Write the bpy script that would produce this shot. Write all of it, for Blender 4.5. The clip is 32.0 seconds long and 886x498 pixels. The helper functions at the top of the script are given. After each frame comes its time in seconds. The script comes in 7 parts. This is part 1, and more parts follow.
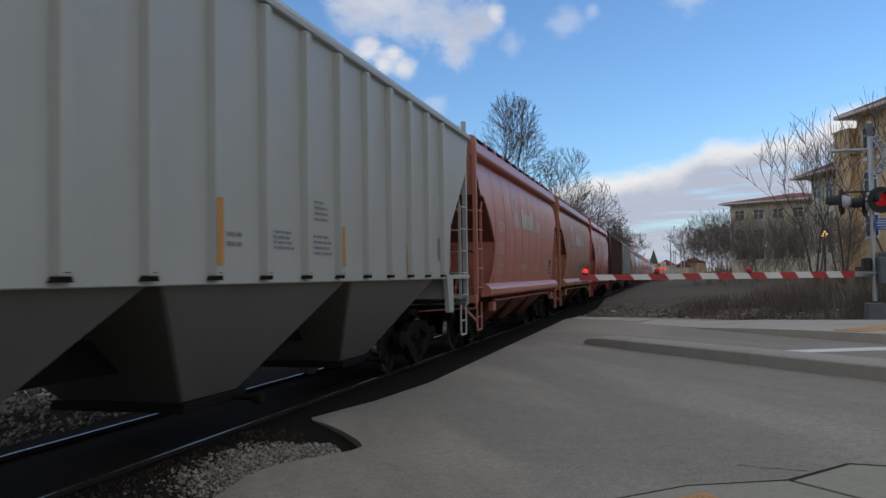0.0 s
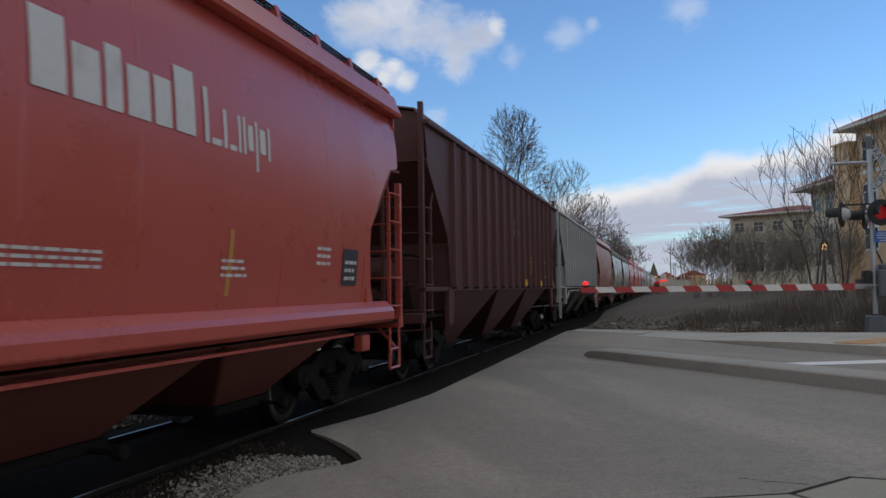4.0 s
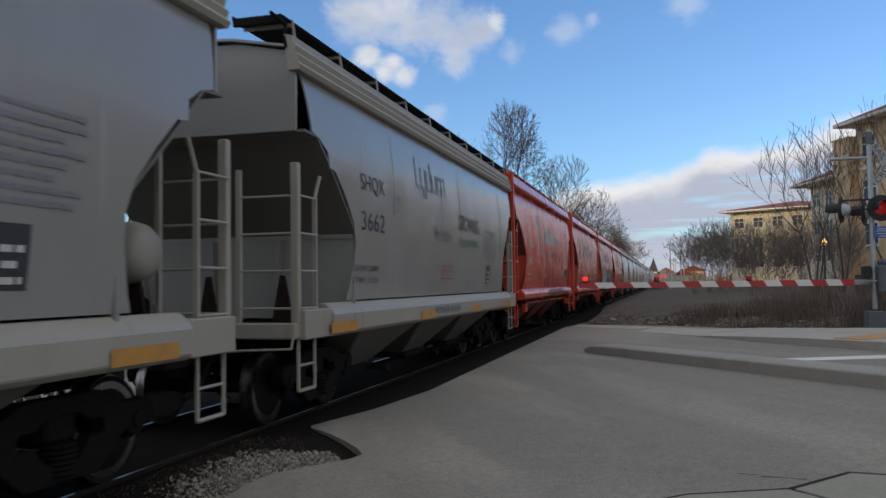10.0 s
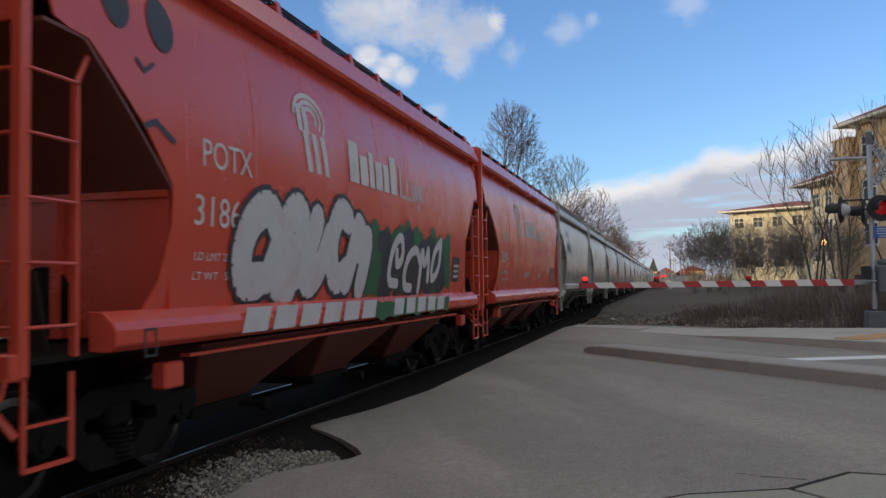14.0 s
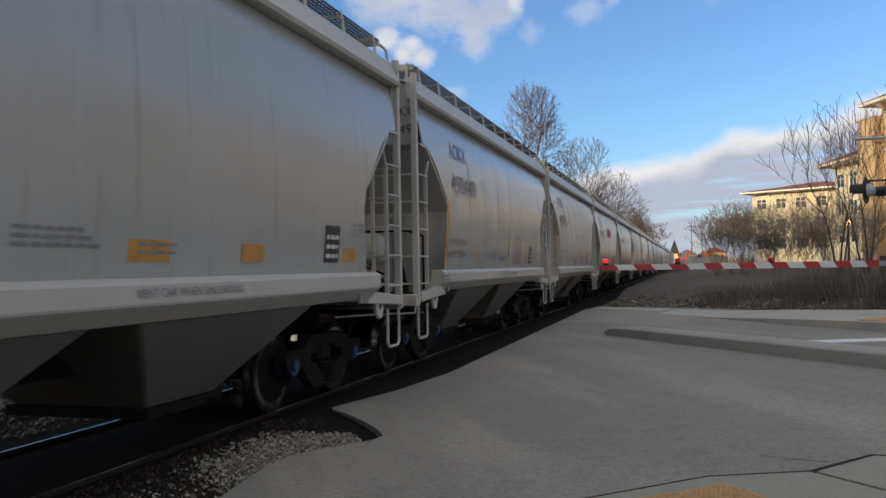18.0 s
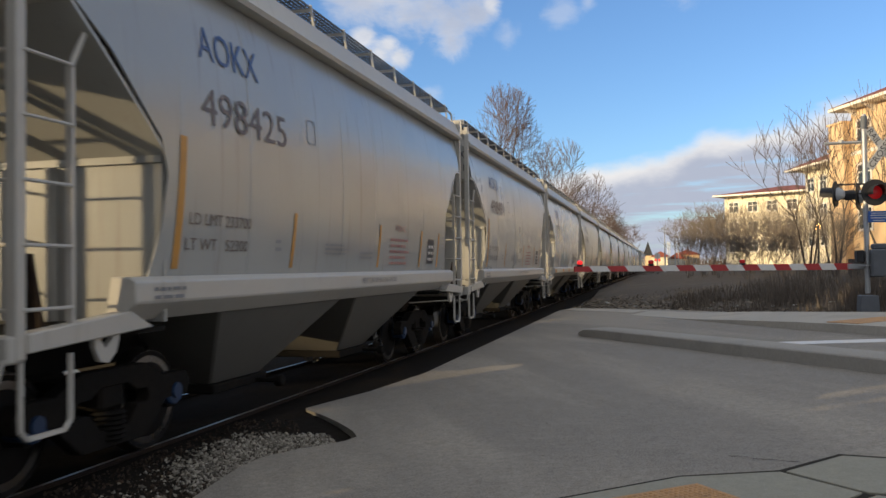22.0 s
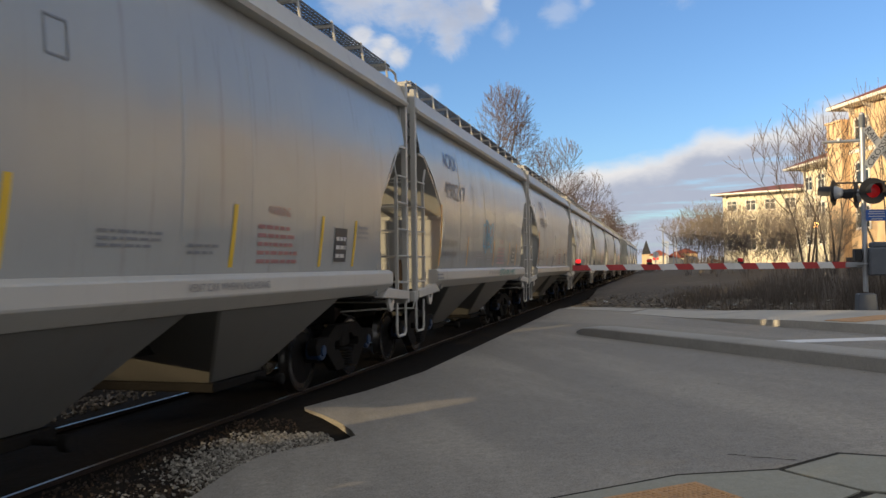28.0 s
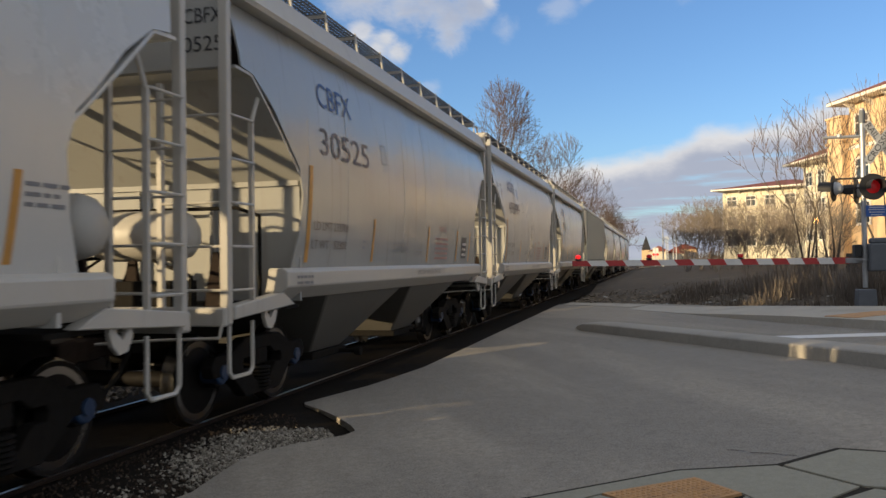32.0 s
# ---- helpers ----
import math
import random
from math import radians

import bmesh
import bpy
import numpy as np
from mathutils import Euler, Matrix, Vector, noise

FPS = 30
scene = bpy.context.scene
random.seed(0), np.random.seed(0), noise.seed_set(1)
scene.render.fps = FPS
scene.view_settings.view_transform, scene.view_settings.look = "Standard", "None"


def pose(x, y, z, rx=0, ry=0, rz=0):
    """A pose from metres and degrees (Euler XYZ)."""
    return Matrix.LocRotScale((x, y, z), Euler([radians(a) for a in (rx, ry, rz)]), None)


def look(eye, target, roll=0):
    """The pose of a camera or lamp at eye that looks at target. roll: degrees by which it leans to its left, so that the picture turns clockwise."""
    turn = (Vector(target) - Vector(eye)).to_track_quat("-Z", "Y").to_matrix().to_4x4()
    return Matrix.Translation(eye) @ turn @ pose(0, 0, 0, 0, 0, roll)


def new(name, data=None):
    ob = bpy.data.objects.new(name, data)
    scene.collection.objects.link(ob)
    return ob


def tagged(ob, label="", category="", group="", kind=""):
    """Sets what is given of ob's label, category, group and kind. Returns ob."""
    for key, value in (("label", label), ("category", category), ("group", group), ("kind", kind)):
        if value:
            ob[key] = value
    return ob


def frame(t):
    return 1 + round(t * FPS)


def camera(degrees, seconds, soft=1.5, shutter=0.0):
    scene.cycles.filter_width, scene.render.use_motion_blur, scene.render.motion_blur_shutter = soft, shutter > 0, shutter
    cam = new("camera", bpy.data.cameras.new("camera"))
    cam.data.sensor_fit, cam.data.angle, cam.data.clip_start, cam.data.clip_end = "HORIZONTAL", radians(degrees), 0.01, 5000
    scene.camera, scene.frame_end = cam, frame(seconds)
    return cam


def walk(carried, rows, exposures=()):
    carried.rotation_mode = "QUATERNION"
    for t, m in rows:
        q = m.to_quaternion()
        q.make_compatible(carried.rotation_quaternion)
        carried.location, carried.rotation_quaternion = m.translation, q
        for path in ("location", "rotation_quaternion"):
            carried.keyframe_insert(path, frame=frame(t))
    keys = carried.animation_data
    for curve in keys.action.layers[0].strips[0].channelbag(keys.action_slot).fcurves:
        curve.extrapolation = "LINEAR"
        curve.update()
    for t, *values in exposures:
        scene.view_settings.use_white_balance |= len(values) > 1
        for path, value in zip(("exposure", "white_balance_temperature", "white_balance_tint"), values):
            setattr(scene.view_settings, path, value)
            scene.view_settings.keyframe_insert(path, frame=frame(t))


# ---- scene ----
# world axes: y runs along the railway, x to the side, z = 0 on top of the rails
EYE_Z = 1.660
RAIL_X, GAUGE = -4.713, 1.505
TRACK_X = RAIL_X - GAUGE / 2

cam = camera(56.5, 32.0, soft=1.5, shutter=0.12)
walk(cam, [(t, pose(0, 0, EYE_Z, 90 + pitch, roll, yaw)) for t, yaw, pitch, roll in [  # seconds, yaw, pitch, roll
    (0, 15.17, 1.94, 0.87), (0.5, 15.16, 2.38, 0.86), (1, 15.16, 2.41, 0.88), (1.5, 15.14, 2.65, 0.80), (2, 15.14,
    3.18, 0.83), (2.5, 15.18, 3.73, 0.81), (3, 15.15, 2.97, 0.82), (3.5, 15.17, 2.75, 0.81), (5.5, 15.16, 2.94,
    0.82), (6, 15.15, 2.48, 0.82), (6.5, 15.15, 2.63, 0.82), (7, 15.16, 2.68, 0.83), (7.5, 15.16, 2.71, 0.83), (8,
    15.15, 2.59, 0.80), (8.5, 15.14, 2.51, 0.78), (9, 15.14, 2.41, 0.80), (9.5, 15.16, 2.37, 0.86), (10, 15.15,
    2.48, 0.83), (10.5, 15.15, 2.59, 0.82), (11, 15.16, 2.71, 0.84), (11.5, 15.16, 2.77, 0.83), (12, 15.14, 2.91,
    0.82), (12.5, 15.17, 2.89, 0.85), (13, 15.15, 2.54, 0.83), (13.5, 15.14, 2.41, 0.81), (14, 15.14, 2.47, 0.80),
    (14.5, 15.15, 2.65, 0.82), (16.5, 15.38, 1.81, 0.89), (17, 15.31, 0.77, 0.84), (17.5, 15.43, -0.37, 0.90),
    (18, 16.52, 1.29, 0.99), (18.5, 15.36, 1.12, 0.78), (19, 15.30, 1.42, 0.87), (19.5, 15.09, 3.08, 0.76), (20,
    15.01, 2.22, 0.72), (20.5, 15.02, 1.23, 0.77), (21, 15.00, 1.27, 0.77), (21.5, 15.01, 1.70, 0.83), (22, 14.79,
    1.31, 0.69), (22.5, 14.71, 1.05, 0.74), (23, 14.69, 1.06, 0.82), (23.5, 14.69, 2.13, 0.80), (24, 14.69, 2.01,
    0.73), (24.5, 14.67, 0.99, 0.74), (25, 14.72, 1.48, 0.81), (25.5, 14.70, 1.52, 0.76), (27.5, 14.67, 1.13,
    0.65), (28, 14.68, 1.23, 0.75), (28.5, 14.65, 0.95, 0.77), (29, 14.68, 0.93, 0.84), (29.5, 14.67, 0.99, 0.78),
    (30, 14.68, 1.13, 0.78), (30.5, 14.68, 1.19, 0.68), (31, 14.69, 1.17, 0.74), (31.5, 14.67, 0.99, 0.74), (32,
    14.67, 0.93, 0.74),
]], [(0, 0.0), (21, 0.0), (24, -0.04), (28, -0.06), (30.5, -0.14), (32, -0.16)])

# ---- sky and sun ----
SUN_AZ, SUN_EL = 55.0, 8.5      # the light travels towards +x and +y, low


def nodes_of(owner):
    owner.use_nodes = True
    t = owner.node_tree
    t.nodes.clear()
    return t, t.nodes, t.links


def math_node(n, l, op, a, b=None, c=None, clamp=False):
    m = n.new("ShaderNodeMath")
    m.operation, m.use_clamp = op, clamp
    for k, v in enumerate((a, b, c)):
        if v is None:
            continue
        if isinstance(v, (int, float)):
            m.inputs[k].default_value = v
        else:
            l.new(v, m.inputs[k])
    return m.outputs[0]


def mix_color(n, l, fac, a, b, kind="MIX"):
    m = n.new("ShaderNodeMix")
    m.data_type, m.blend_type = "RGBA", kind
    for sock, v in ((m.inputs["Factor"], fac), (m.inputs["A"], a), (m.inputs["B"], b)):
        if sock.name == "Factor" and isinstance(v, (int, float)):
            m.inputs[0].default_value = v
        elif sock.name == "Factor":
            l.new(v, m.inputs[0])
    for k, v in ((6, a), (7, b)):
        if isinstance(v, tuple):
            m.inputs[k].default_value = (*v[:3], 1)
        else:
            l.new(v, m.inputs[k])
    return m.outputs[2]


def noise_node(n, l, vec, scale, detail=4, rough=0.55, dist=0.0):
    m = n.new("ShaderNodeTexNoise")
    m.inputs["Scale"].default_value, m.inputs["Detail"].default_value = scale, detail
    m.inputs["Roughness"].default_value, m.inputs["Distortion"].default_value = rough, dist
    l.new(vec, m.inputs["Vector"])
    return m.outputs["Fac"]


def ramp(n, l, fac, lo, hi):
    m = n.new("ShaderNodeMapRange")
    m.interpolation_type = "SMOOTHSTEP"
    l.new(fac, m.inputs["Value"])
    m.inputs["From Min"].default_value, m.inputs["From Max"].default_value = lo, hi
    return m.outputs["Result"]


def mapped(n, l, vec, scale=(1, 1, 1), loc=(0, 0, 0), turn=0.0):
    m = n.new("ShaderNodeMapping")
    l.new(vec, m.inputs["Vector"])
    m.inputs["Scale"].default_value, m.inputs["Location"].default_value = scale, loc
    m.inputs["Rotation"].default_value = (0, 0, radians(turn))
    return m.outputs["Vector"]


def make_world():
    world = bpy.data.worlds.new("sky")
    scene.world = world
    t, n, l = nodes_of(world)
    sky = n.new("ShaderNodeTexSky")
    sky.sky_type, sky.sun_disc = "NISHITA", False
    sky.sun_elevation, sky.sun_rotation = radians(SUN_EL + 9.5), radians(180 + SUN_AZ)
    sky.air_density, sky.dust_density, sky.ozone_density = 1.0, 0.6, 2.0
    way = n.new("ShaderNodeTexCoord").outputs["Generated"]
    xyz = n.new("ShaderNodeSeparateXYZ")
    l.new(way, xyz.inputs[0])
    up = math_node(n, l, "MAXIMUM", xyz.outputs["Z"], 0.02)
    side = math_node(n, l, "DIVIDE", xyz.outputs["X"], math_node(n, l, "MAXIMUM", xyz.outputs["Y"], 0.05))
    # a flat layer of broken cumulus overhead and a low bank of cloud near the horizon
    flat = n.new("ShaderNodeCombineXYZ")
    l.new(math_node(n, l, "DIVIDE", xyz.outputs["X"], up), flat.inputs[0])
    l.new(math_node(n, l, "DIVIDE", xyz.outputs["Y"], up), flat.inputs[1])
    cover = noise_node(n, l, mapped(n, l, flat.outputs[0], (0.55, 0.42, 1), (3.1, 1.9, 0)), 1.0, 6, 0.5, 0.15)
    puff = noise_node(n, l, mapped(n, l, way, (1, 1, 1.5)), 21.0, 10, 0.63, 0.35)

    def heap(spots):
        """How deep inside a heap of round cloud tops a direction lies."""
        deep = None
        for where, size in spots:
            gap = n.new("ShaderNodeVectorMath")
            gap.operation = "DISTANCE"
            l.new(way, gap.inputs[0])
            gap.inputs[1].default_value = where
            m = math_node(n, l, "SUBTRACT", 1.0, math_node(n, l, "DIVIDE", gap.outputs["Value"], size))
            deep = m if deep is None else math_node(n, l, "SMOOTH_MAX", deep, m, 0.5)
        return math_node(n, l, "ADD", deep, math_node(n, l, "MULTIPLY_ADD", puff, 1.9, -0.95))

    soft = ramp(n, l, heap((((-0.341, 0.885, 0.318), 0.040), ((-0.323, 0.893, 0.313), 0.046), ((-0.285, 0.908, 0.307), 0.044), ((-0.257, 0.918, 0.303), 0.040), ((-0.232, 0.929, 0.287), 0.038), ((-0.234, 0.934, 0.268), 0.028), ((-0.205, 0.933, 0.296), 0.028), ((-0.30, 0.90, 0.345), 0.05))), -0.05, 1.05)
    crisp = ramp(n, l, heap((((-0.186, 0.934, 0.305), 0.017), ((-0.333, 0.904, 0.270), 0.023), ((-0.305, 0.916, 0.263), 0.017), ((-0.295, 0.922, 0.250), 0.019), ((-0.317, 0.914, 0.254), 0.019))), 0.05, 0.90)
    faint = math_node(n, l, "MULTIPLY", ramp(n, l, heap((((-0.107, 0.950, 0.292), 0.026), ((-0.075, 0.950, 0.302), 0.012), ((0.028, 0.951, 0.312), 0.032), ((-0.169, 0.948, 0.270), 0.02), ((-0.260, 0.944, 0.204), 0.02))), 0.0, 0.9), 0.30)
    fair = math_node(n, l, "MAXIMUM", math_node(n, l, "MULTIPLY", soft, 0.85), math_node(n, l, "MAXIMUM", math_node(n, l, "MULTIPLY", crisp, 0.85), faint))
    wob = noise_node(n, l, mapped(n, l, way, (1, 1, 1.6)), 9.0, 6, 0.55)
    edge = math_node(n, l, "MULTIPLY_ADD", side, 0.22, 0.128)
    low = math_node(n, l, "ADD", edge, math_node(n, l, "MULTIPLY_ADD", wob, 0.07, -0.035))
    depth = math_node(n, l, "SUBTRACT", low, xyz.outputs["Z"])
    bank = ramp(n, l, depth, -0.008, 0.016)
    streak = noise_node(n, l, mapped(n, l, way, (2.0, 2.0, 24.0), (0, 0, 0.35)), 2.0, 5, 0.6)
    thin = math_node(n, l, "MAXIMUM", ramp(n, l, streak, 0.30, 0.52), ramp(n, l, depth, 0.060, 0.035))
    bank = math_node(n, l, "MULTIPLY", bank, thin)
    # broken cloud over the rest of the sky, as on the side of the hidden sun
    rest = math_node(n, l, "MAXIMUM", ramp(n, l, xyz.outputs["Y"], 0.45, -0.05), ramp(n, l, xyz.outputs["Z"], 0.45, 0.62))
    rest = math_node(n, l, "MULTIPLY", rest, ramp(n, l, cover, 0.24, 0.50))
    mask = math_node(n, l, "MAXIMUM", math_node(n, l, "MAXIMUM", fair, rest), bank, clamp=True)
    shade = noise_node(n, l, mapped(n, l, way, (1, 1, 2.2)), 9.0, 5, 0.6)
    body = ramp(n, l, depth, 0.004, 0.040)
    tone = math_node(n, l, "MULTIPLY_ADD", shade, 0.6, math_node(n, l, "MULTIPLY_ADD", body, 0.40, math_node(n, l, "MULTIPLY", soft, 0.28)), clamp=True)
    cloud = mix_color(n, l, ramp(n, l, tone, 0.25, 0.75), (6.0, 5.9, 5.9), (3.2, 3.5, 4.3))
    cloud = mix_color(n, l, math_node(n, l, "MULTIPLY", crisp, ramp(n, l, shade, 0.62, 0.36)), cloud, (4.6, 4.7, 5.0))
    warm = mix_color(n, l, ramp(n, l, shade, 0.3, 0.7), REST_LIGHT, REST_DARK)
    cloud = mix_color(n, l, math_node(n, l, "MINIMUM", rest, 1.0), cloud, warm)
    tinted = mix_color(n, l, 1.0, sky.outputs[0], (0.82, 1.06, 1.36), "MULTIPLY")
    both = mix_color(n, l, mask, tinted, cloud)
    bg = n.new("ShaderNodeBackground")
    bg.inputs["Strength"].default_value = SKY_STRENGTH
    l.new(both, bg.inputs["Color"])
    l.new(bg.outputs[0], n.new("ShaderNodeOutputWorld").inputs[0])


SKY_STRENGTH = 0.145
REST_LIGHT, REST_DARK = (5.15, 5.25, 5.4), (2.9, 3.1, 3.5)
make_world()
sun = new("sun", bpy.data.lights.new("sun", "SUN"))
sun.data.energy, sun.data.angle, sun.data.color = 9.0, radians(0.9), (1.0, 0.77, 0.45)
a, e = radians(SUN_AZ), radians(SUN_EL)
SUN_WAY = Vector((math.sin(a) * math.cos(e), math.cos(a) * math.cos(e), -math.sin(e)))
sun.matrix_world = look((-60, -40, 30), Vector((-60, -40, 30)) + SUN_WAY)

# ---- materials ----


def material(name, color, rough=0.6, metal=0.0, vary=0.25, scale=6.0, bump=0.15, second=None, amount=0.4,
             second_scale=1.3, stretch=(1, 1, 1), emit=0.0, coords="Object", coat=0.0, grain=0.0, spec=0.5, turn=0.0, onset=0.50):
    """A surface with variation at two scales, a second colour for stains, and fine relief."""
    m = bpy.data.materials.new(name)
    t, n, l = nodes_of(m)
    p = n.new("ShaderNodeBsdfPrincipled")
    vec = n.new("ShaderNodeTexCoord").outputs[coords]
    info = n.new("ShaderNodeObjectInfo")
    shift = n.new("ShaderNodeVectorMath")
    shift.operation = "ADD"
    l.new(vec, shift.inputs[0])
    jig = n.new("ShaderNodeCombineXYZ")
    l.new(math_node(n, l, "MULTIPLY", info.outputs["Random"], 37.0), jig.inputs[0])
    l.new(math_node(n, l, "MULTIPLY", info.outputs["Random"], 91.0), jig.inputs[1])
    l.new(jig.outputs[0], shift.inputs[1])
    vec = shift.outputs[0]
    fine = noise_node(n, l, vec, scale, 6, 0.6)
    wide = noise_node(n, l, mapped(n, l, mapped(n, l, vec, turn=turn), stretch), second_scale, 5, 0.55, 0.3)
    dark = tuple(c * (1 - vary) for c in color)
    light = tuple(min(1.0, c * (1 + vary)) for c in color)
    col = mix_color(n, l, fine, dark, light)
    if second:
        col = mix_color(n, l, math_node(n, l, "MULTIPLY", ramp(n, l, wide, onset, onset + 0.22), amount), col, second)
    if grain:
        speck = noise_node(n, l, vec, 70.0, 6, 0.75)
        mottle = ramp(n, l, noise_node(n, l, vec, 15.0, 5, 0.7), 0.32, 0.68)
        col = mix_color(n, l, math_node(n, l, "MULTIPLY", mottle, grain * 1.6), col, tuple(c * 0.45 for c in color))
        col = mix_color(n, l, grain, col, mix_color(n, l, ramp(n, l, speck, 0.35, 0.65), (0.02, 0.02, 0.02), (0.55, 0.53, 0.5)))
    l.new(col, p.inputs["Base Color"])
    l.new(math_node(n, l, "MULTIPLY_ADD", wide, 0.25, rough - 0.12, clamp=True), p.inputs["Roughness"])
    p.inputs["Metallic"].default_value = metal
    p.inputs["Coat Weight"].default_value = coat
    p.inputs["Coat Roughness"].default_value = 0.18
    p.inputs["Specular IOR Level"].default_value = spec
    if emit:
        p.inputs["Emission Color"].default_value = (*color, 1)
        p.inputs["Emission Strength"].default_value = emit
    if bump:
        b = n.new("ShaderNodeBump")
        b.inputs["Strength"].default_value, b.inputs["Distance"].default_value = bump, 0.02
        l.new(fine, b.inputs["Height"])
        l.new(b.outputs[0], p.inputs["Normal"])
    l.new(p.outputs[0], n.new("ShaderNodeOutputMaterial").inputs[0])
    return m


def car_paint(name, color, rough=0.32, rust=0.25, fade=0.2, streak=(0.16, 0.10, 0.06), onset=0.56, broad=6.0):
    """Weathered gloss paint: faded in patches, with rust and dust runs that hang down from the seams."""
    m = bpy.data.materials.new(name)
    t, n, l = nodes_of(m)
    p = n.new("ShaderNodeBsdfPrincipled")
    vec = n.new("ShaderNodeTexCoord").outputs["Object"]
    wide = noise_node(n, l, vec, 0.9, 5, 0.55, 0.2)
    runs = noise_node(n, l, mapped(n, l, vec, (broad, broad, 0.30)), 1.0, 6, 0.6)
    fine = noise_node(n, l, vec, 30.0, 4, 0.6)
    col = mix_color(n, l, wide, tuple(c * (1 - fade) for c in color), tuple(min(1, c * (1 + fade) + 0.02 * fade) for c in color))
    col = mix_color(n, l, math_node(n, l, "MULTIPLY", fine, 0.10), col, tuple(c * 0.55 for c in color))
    col = mix_color(n, l, math_node(n, l, "MULTIPLY", ramp(n, l, runs, onset, onset + 0.20), rust), col, streak)
    l.new(col, p.inputs["Base Color"])
    l.new(math_node(n, l, "MULTIPLY_ADD", fine, 0.04, math_node(n, l, "MULTIPLY_ADD", wide, 0.2, rough - 0.11), clamp=True), p.inputs["Roughness"])
    p.inputs["Specular IOR Level"].default_value = 0.5
    b = n.new("ShaderNodeBump")
    b.inputs["Strength"].default_value, b.inputs["Distance"].default_value = 0.05, 0.01
    l.new(fine, b.inputs["Height"])
    l.new(b.outputs[0], p.inputs["Normal"])
    l.new(p.outputs[0], n.new("ShaderNodeOutputMaterial").inputs[0])
    return m


ASPHALT = material("asphalt", (0.254, 0.222, 0.180), 0.85, vary=0.32, scale=3.4, bump=0.4, second=(0.395, 0.345, 0.275), amount=0.9, second_scale=0.75, stretch=(0.9, 0.14, 1), grain=0.26, spec=0.35, turn=-26.7, onset=0.42)
CONCRETE = material("concrete", (0.34, 0.315, 0.275), 0.85, vary=0.14, scale=14, bump=0.2, second=(0.2, 0.19, 0.17), amount=0.5, second_scale=0.9, grain=0.10)
PALE_CONCRETE = material("pale_concrete", (0.44, 0.405, 0.345), 0.85, vary=0.14, scale=14, bump=0.2, second=(0.28, 0.26, 0.23), amount=0.5, second_scale=0.9, grain=0.10)
JOINT = material("joint_dirt", (0.040, 0.036, 0.030), 0.95, vary=0.4, scale=20, bump=0.4, spec=0.05)
WALK = material("walk_concrete", (0.30, 0.285, 0.22), 0.85, vary=0.14, scale=12, bump=0.2, second=(0.2, 0.2, 0.16), amount=0.5, second_scale=1.3, grain=0.10)
EARTH = material("dark_earth", (0.115, 0.097, 0.079), 0.95, vary=0.4, scale=5, bump=0.6, second=(0.17, 0.148, 0.12), amount=0.8, second_scale=0.9, spec=0.12)
# dirt, its colour near black to carry the shade under the train
DIRT = material("shaded_black_dirt", (0.019, 0.0165, 0.0145), 0.95, vary=0.35, scale=12, bump=0.5, second=(0.026, 0.021, 0.016), amount=0.5, spec=0.02)
def stone_mix(name, dark, light):
    """Broken stone in many shades, one for each piece."""
    m = bpy.data.materials.new(name)
    t, n, l = nodes_of(m)
    p = n.new("ShaderNodeBsdfPrincipled")
    each = n.new("ShaderNodeNewGeometry").outputs["Random Per Island"]
    fine = noise_node(n, l, n.new("ShaderNodeTexCoord").outputs["Object"], 60.0, 4, 0.6)
    col = mix_color(n, l, each, dark, light)
    col = mix_color(n, l, math_node(n, l, "MULTIPLY", fine, 0.5), col, tuple(c * 0.4 for c in light))
    l.new(col, p.inputs["Base Color"])
    p.inputs["Roughness"].default_value = 0.85
    p.inputs["Specular IOR Level"].default_value = 0.2
    l.new(p.outputs[0], n.new("ShaderNodeOutputMaterial").inputs[0])
    return m


GRAVEL = stone_mix("pale_gravel", (0.055, 0.045, 0.036), (0.46, 0.42, 0.35))
CLOD = stone_mix("brown_dirt_crumbs", (0.016, 0.012, 0.009), (0.085, 0.060, 0.042))
BALLAST = stone_mix("grey_ballast", (0.05, 0.045, 0.04), (0.22, 0.19, 0.16))
STEEL = material("rail_steel", (0.42, 0.39, 0.36), 0.30, metal=1.0, vary=0.2, bump=0.05)
RUST = material("rusty_steel", (0.026, 0.018, 0.014), 0.8, vary=0.35, scale=20, bump=0.3, spec=0.12)
BLACK = material("grimy_black", (0.016, 0.0145, 0.0130), 0.8, vary=0.4, scale=14, bump=0.25, second=(0.024, 0.019, 0.015), amount=0.6, spec=0.06)
WHEEL = material("wheel_steel", (0.014, 0.012, 0.011), 0.65, metal=0.0, vary=0.4, scale=14, bump=0.2, spec=0.12)
TREAD = material("bright_tread", (0.30, 0.29, 0.28), 0.28, metal=1.0, vary=0.1, bump=0.0)
BLUE_CAP = material("blue_cap", (0.012, 0.040, 0.10), 0.5, vary=0.3, bump=0.1)
GALV = material("galvanised_steel", (0.42, 0.43, 0.44), 0.45, metal=0.6, vary=0.15, scale=20, bump=0.08)
WALKWAY = material("dark_grating", (0.11, 0.11, 0.115), 0.6, metal=0.3, vary=0.25, scale=16, bump=0.1)
WHITE = material("white_paint", (0.72, 0.70, 0.67), 0.5, vary=0.1, scale=12, bump=0.05, second=(0.5, 0.47, 0.42), amount=0.3)
WORN_WHITE = material("worn_white", (0.60, 0.58, 0.55), 0.55, vary=0.12, scale=16, bump=0.04, second=(0.42, 0.36, 0.33), amount=0.4, second_scale=3)
LETTER = material("black_letter", (0.035, 0.035, 0.04), 0.5, vary=0.2, bump=0.0)
LETTER_BLUE = material("blue_letter", (0.05, 0.09, 0.22), 0.5, vary=0.2, bump=0.0)
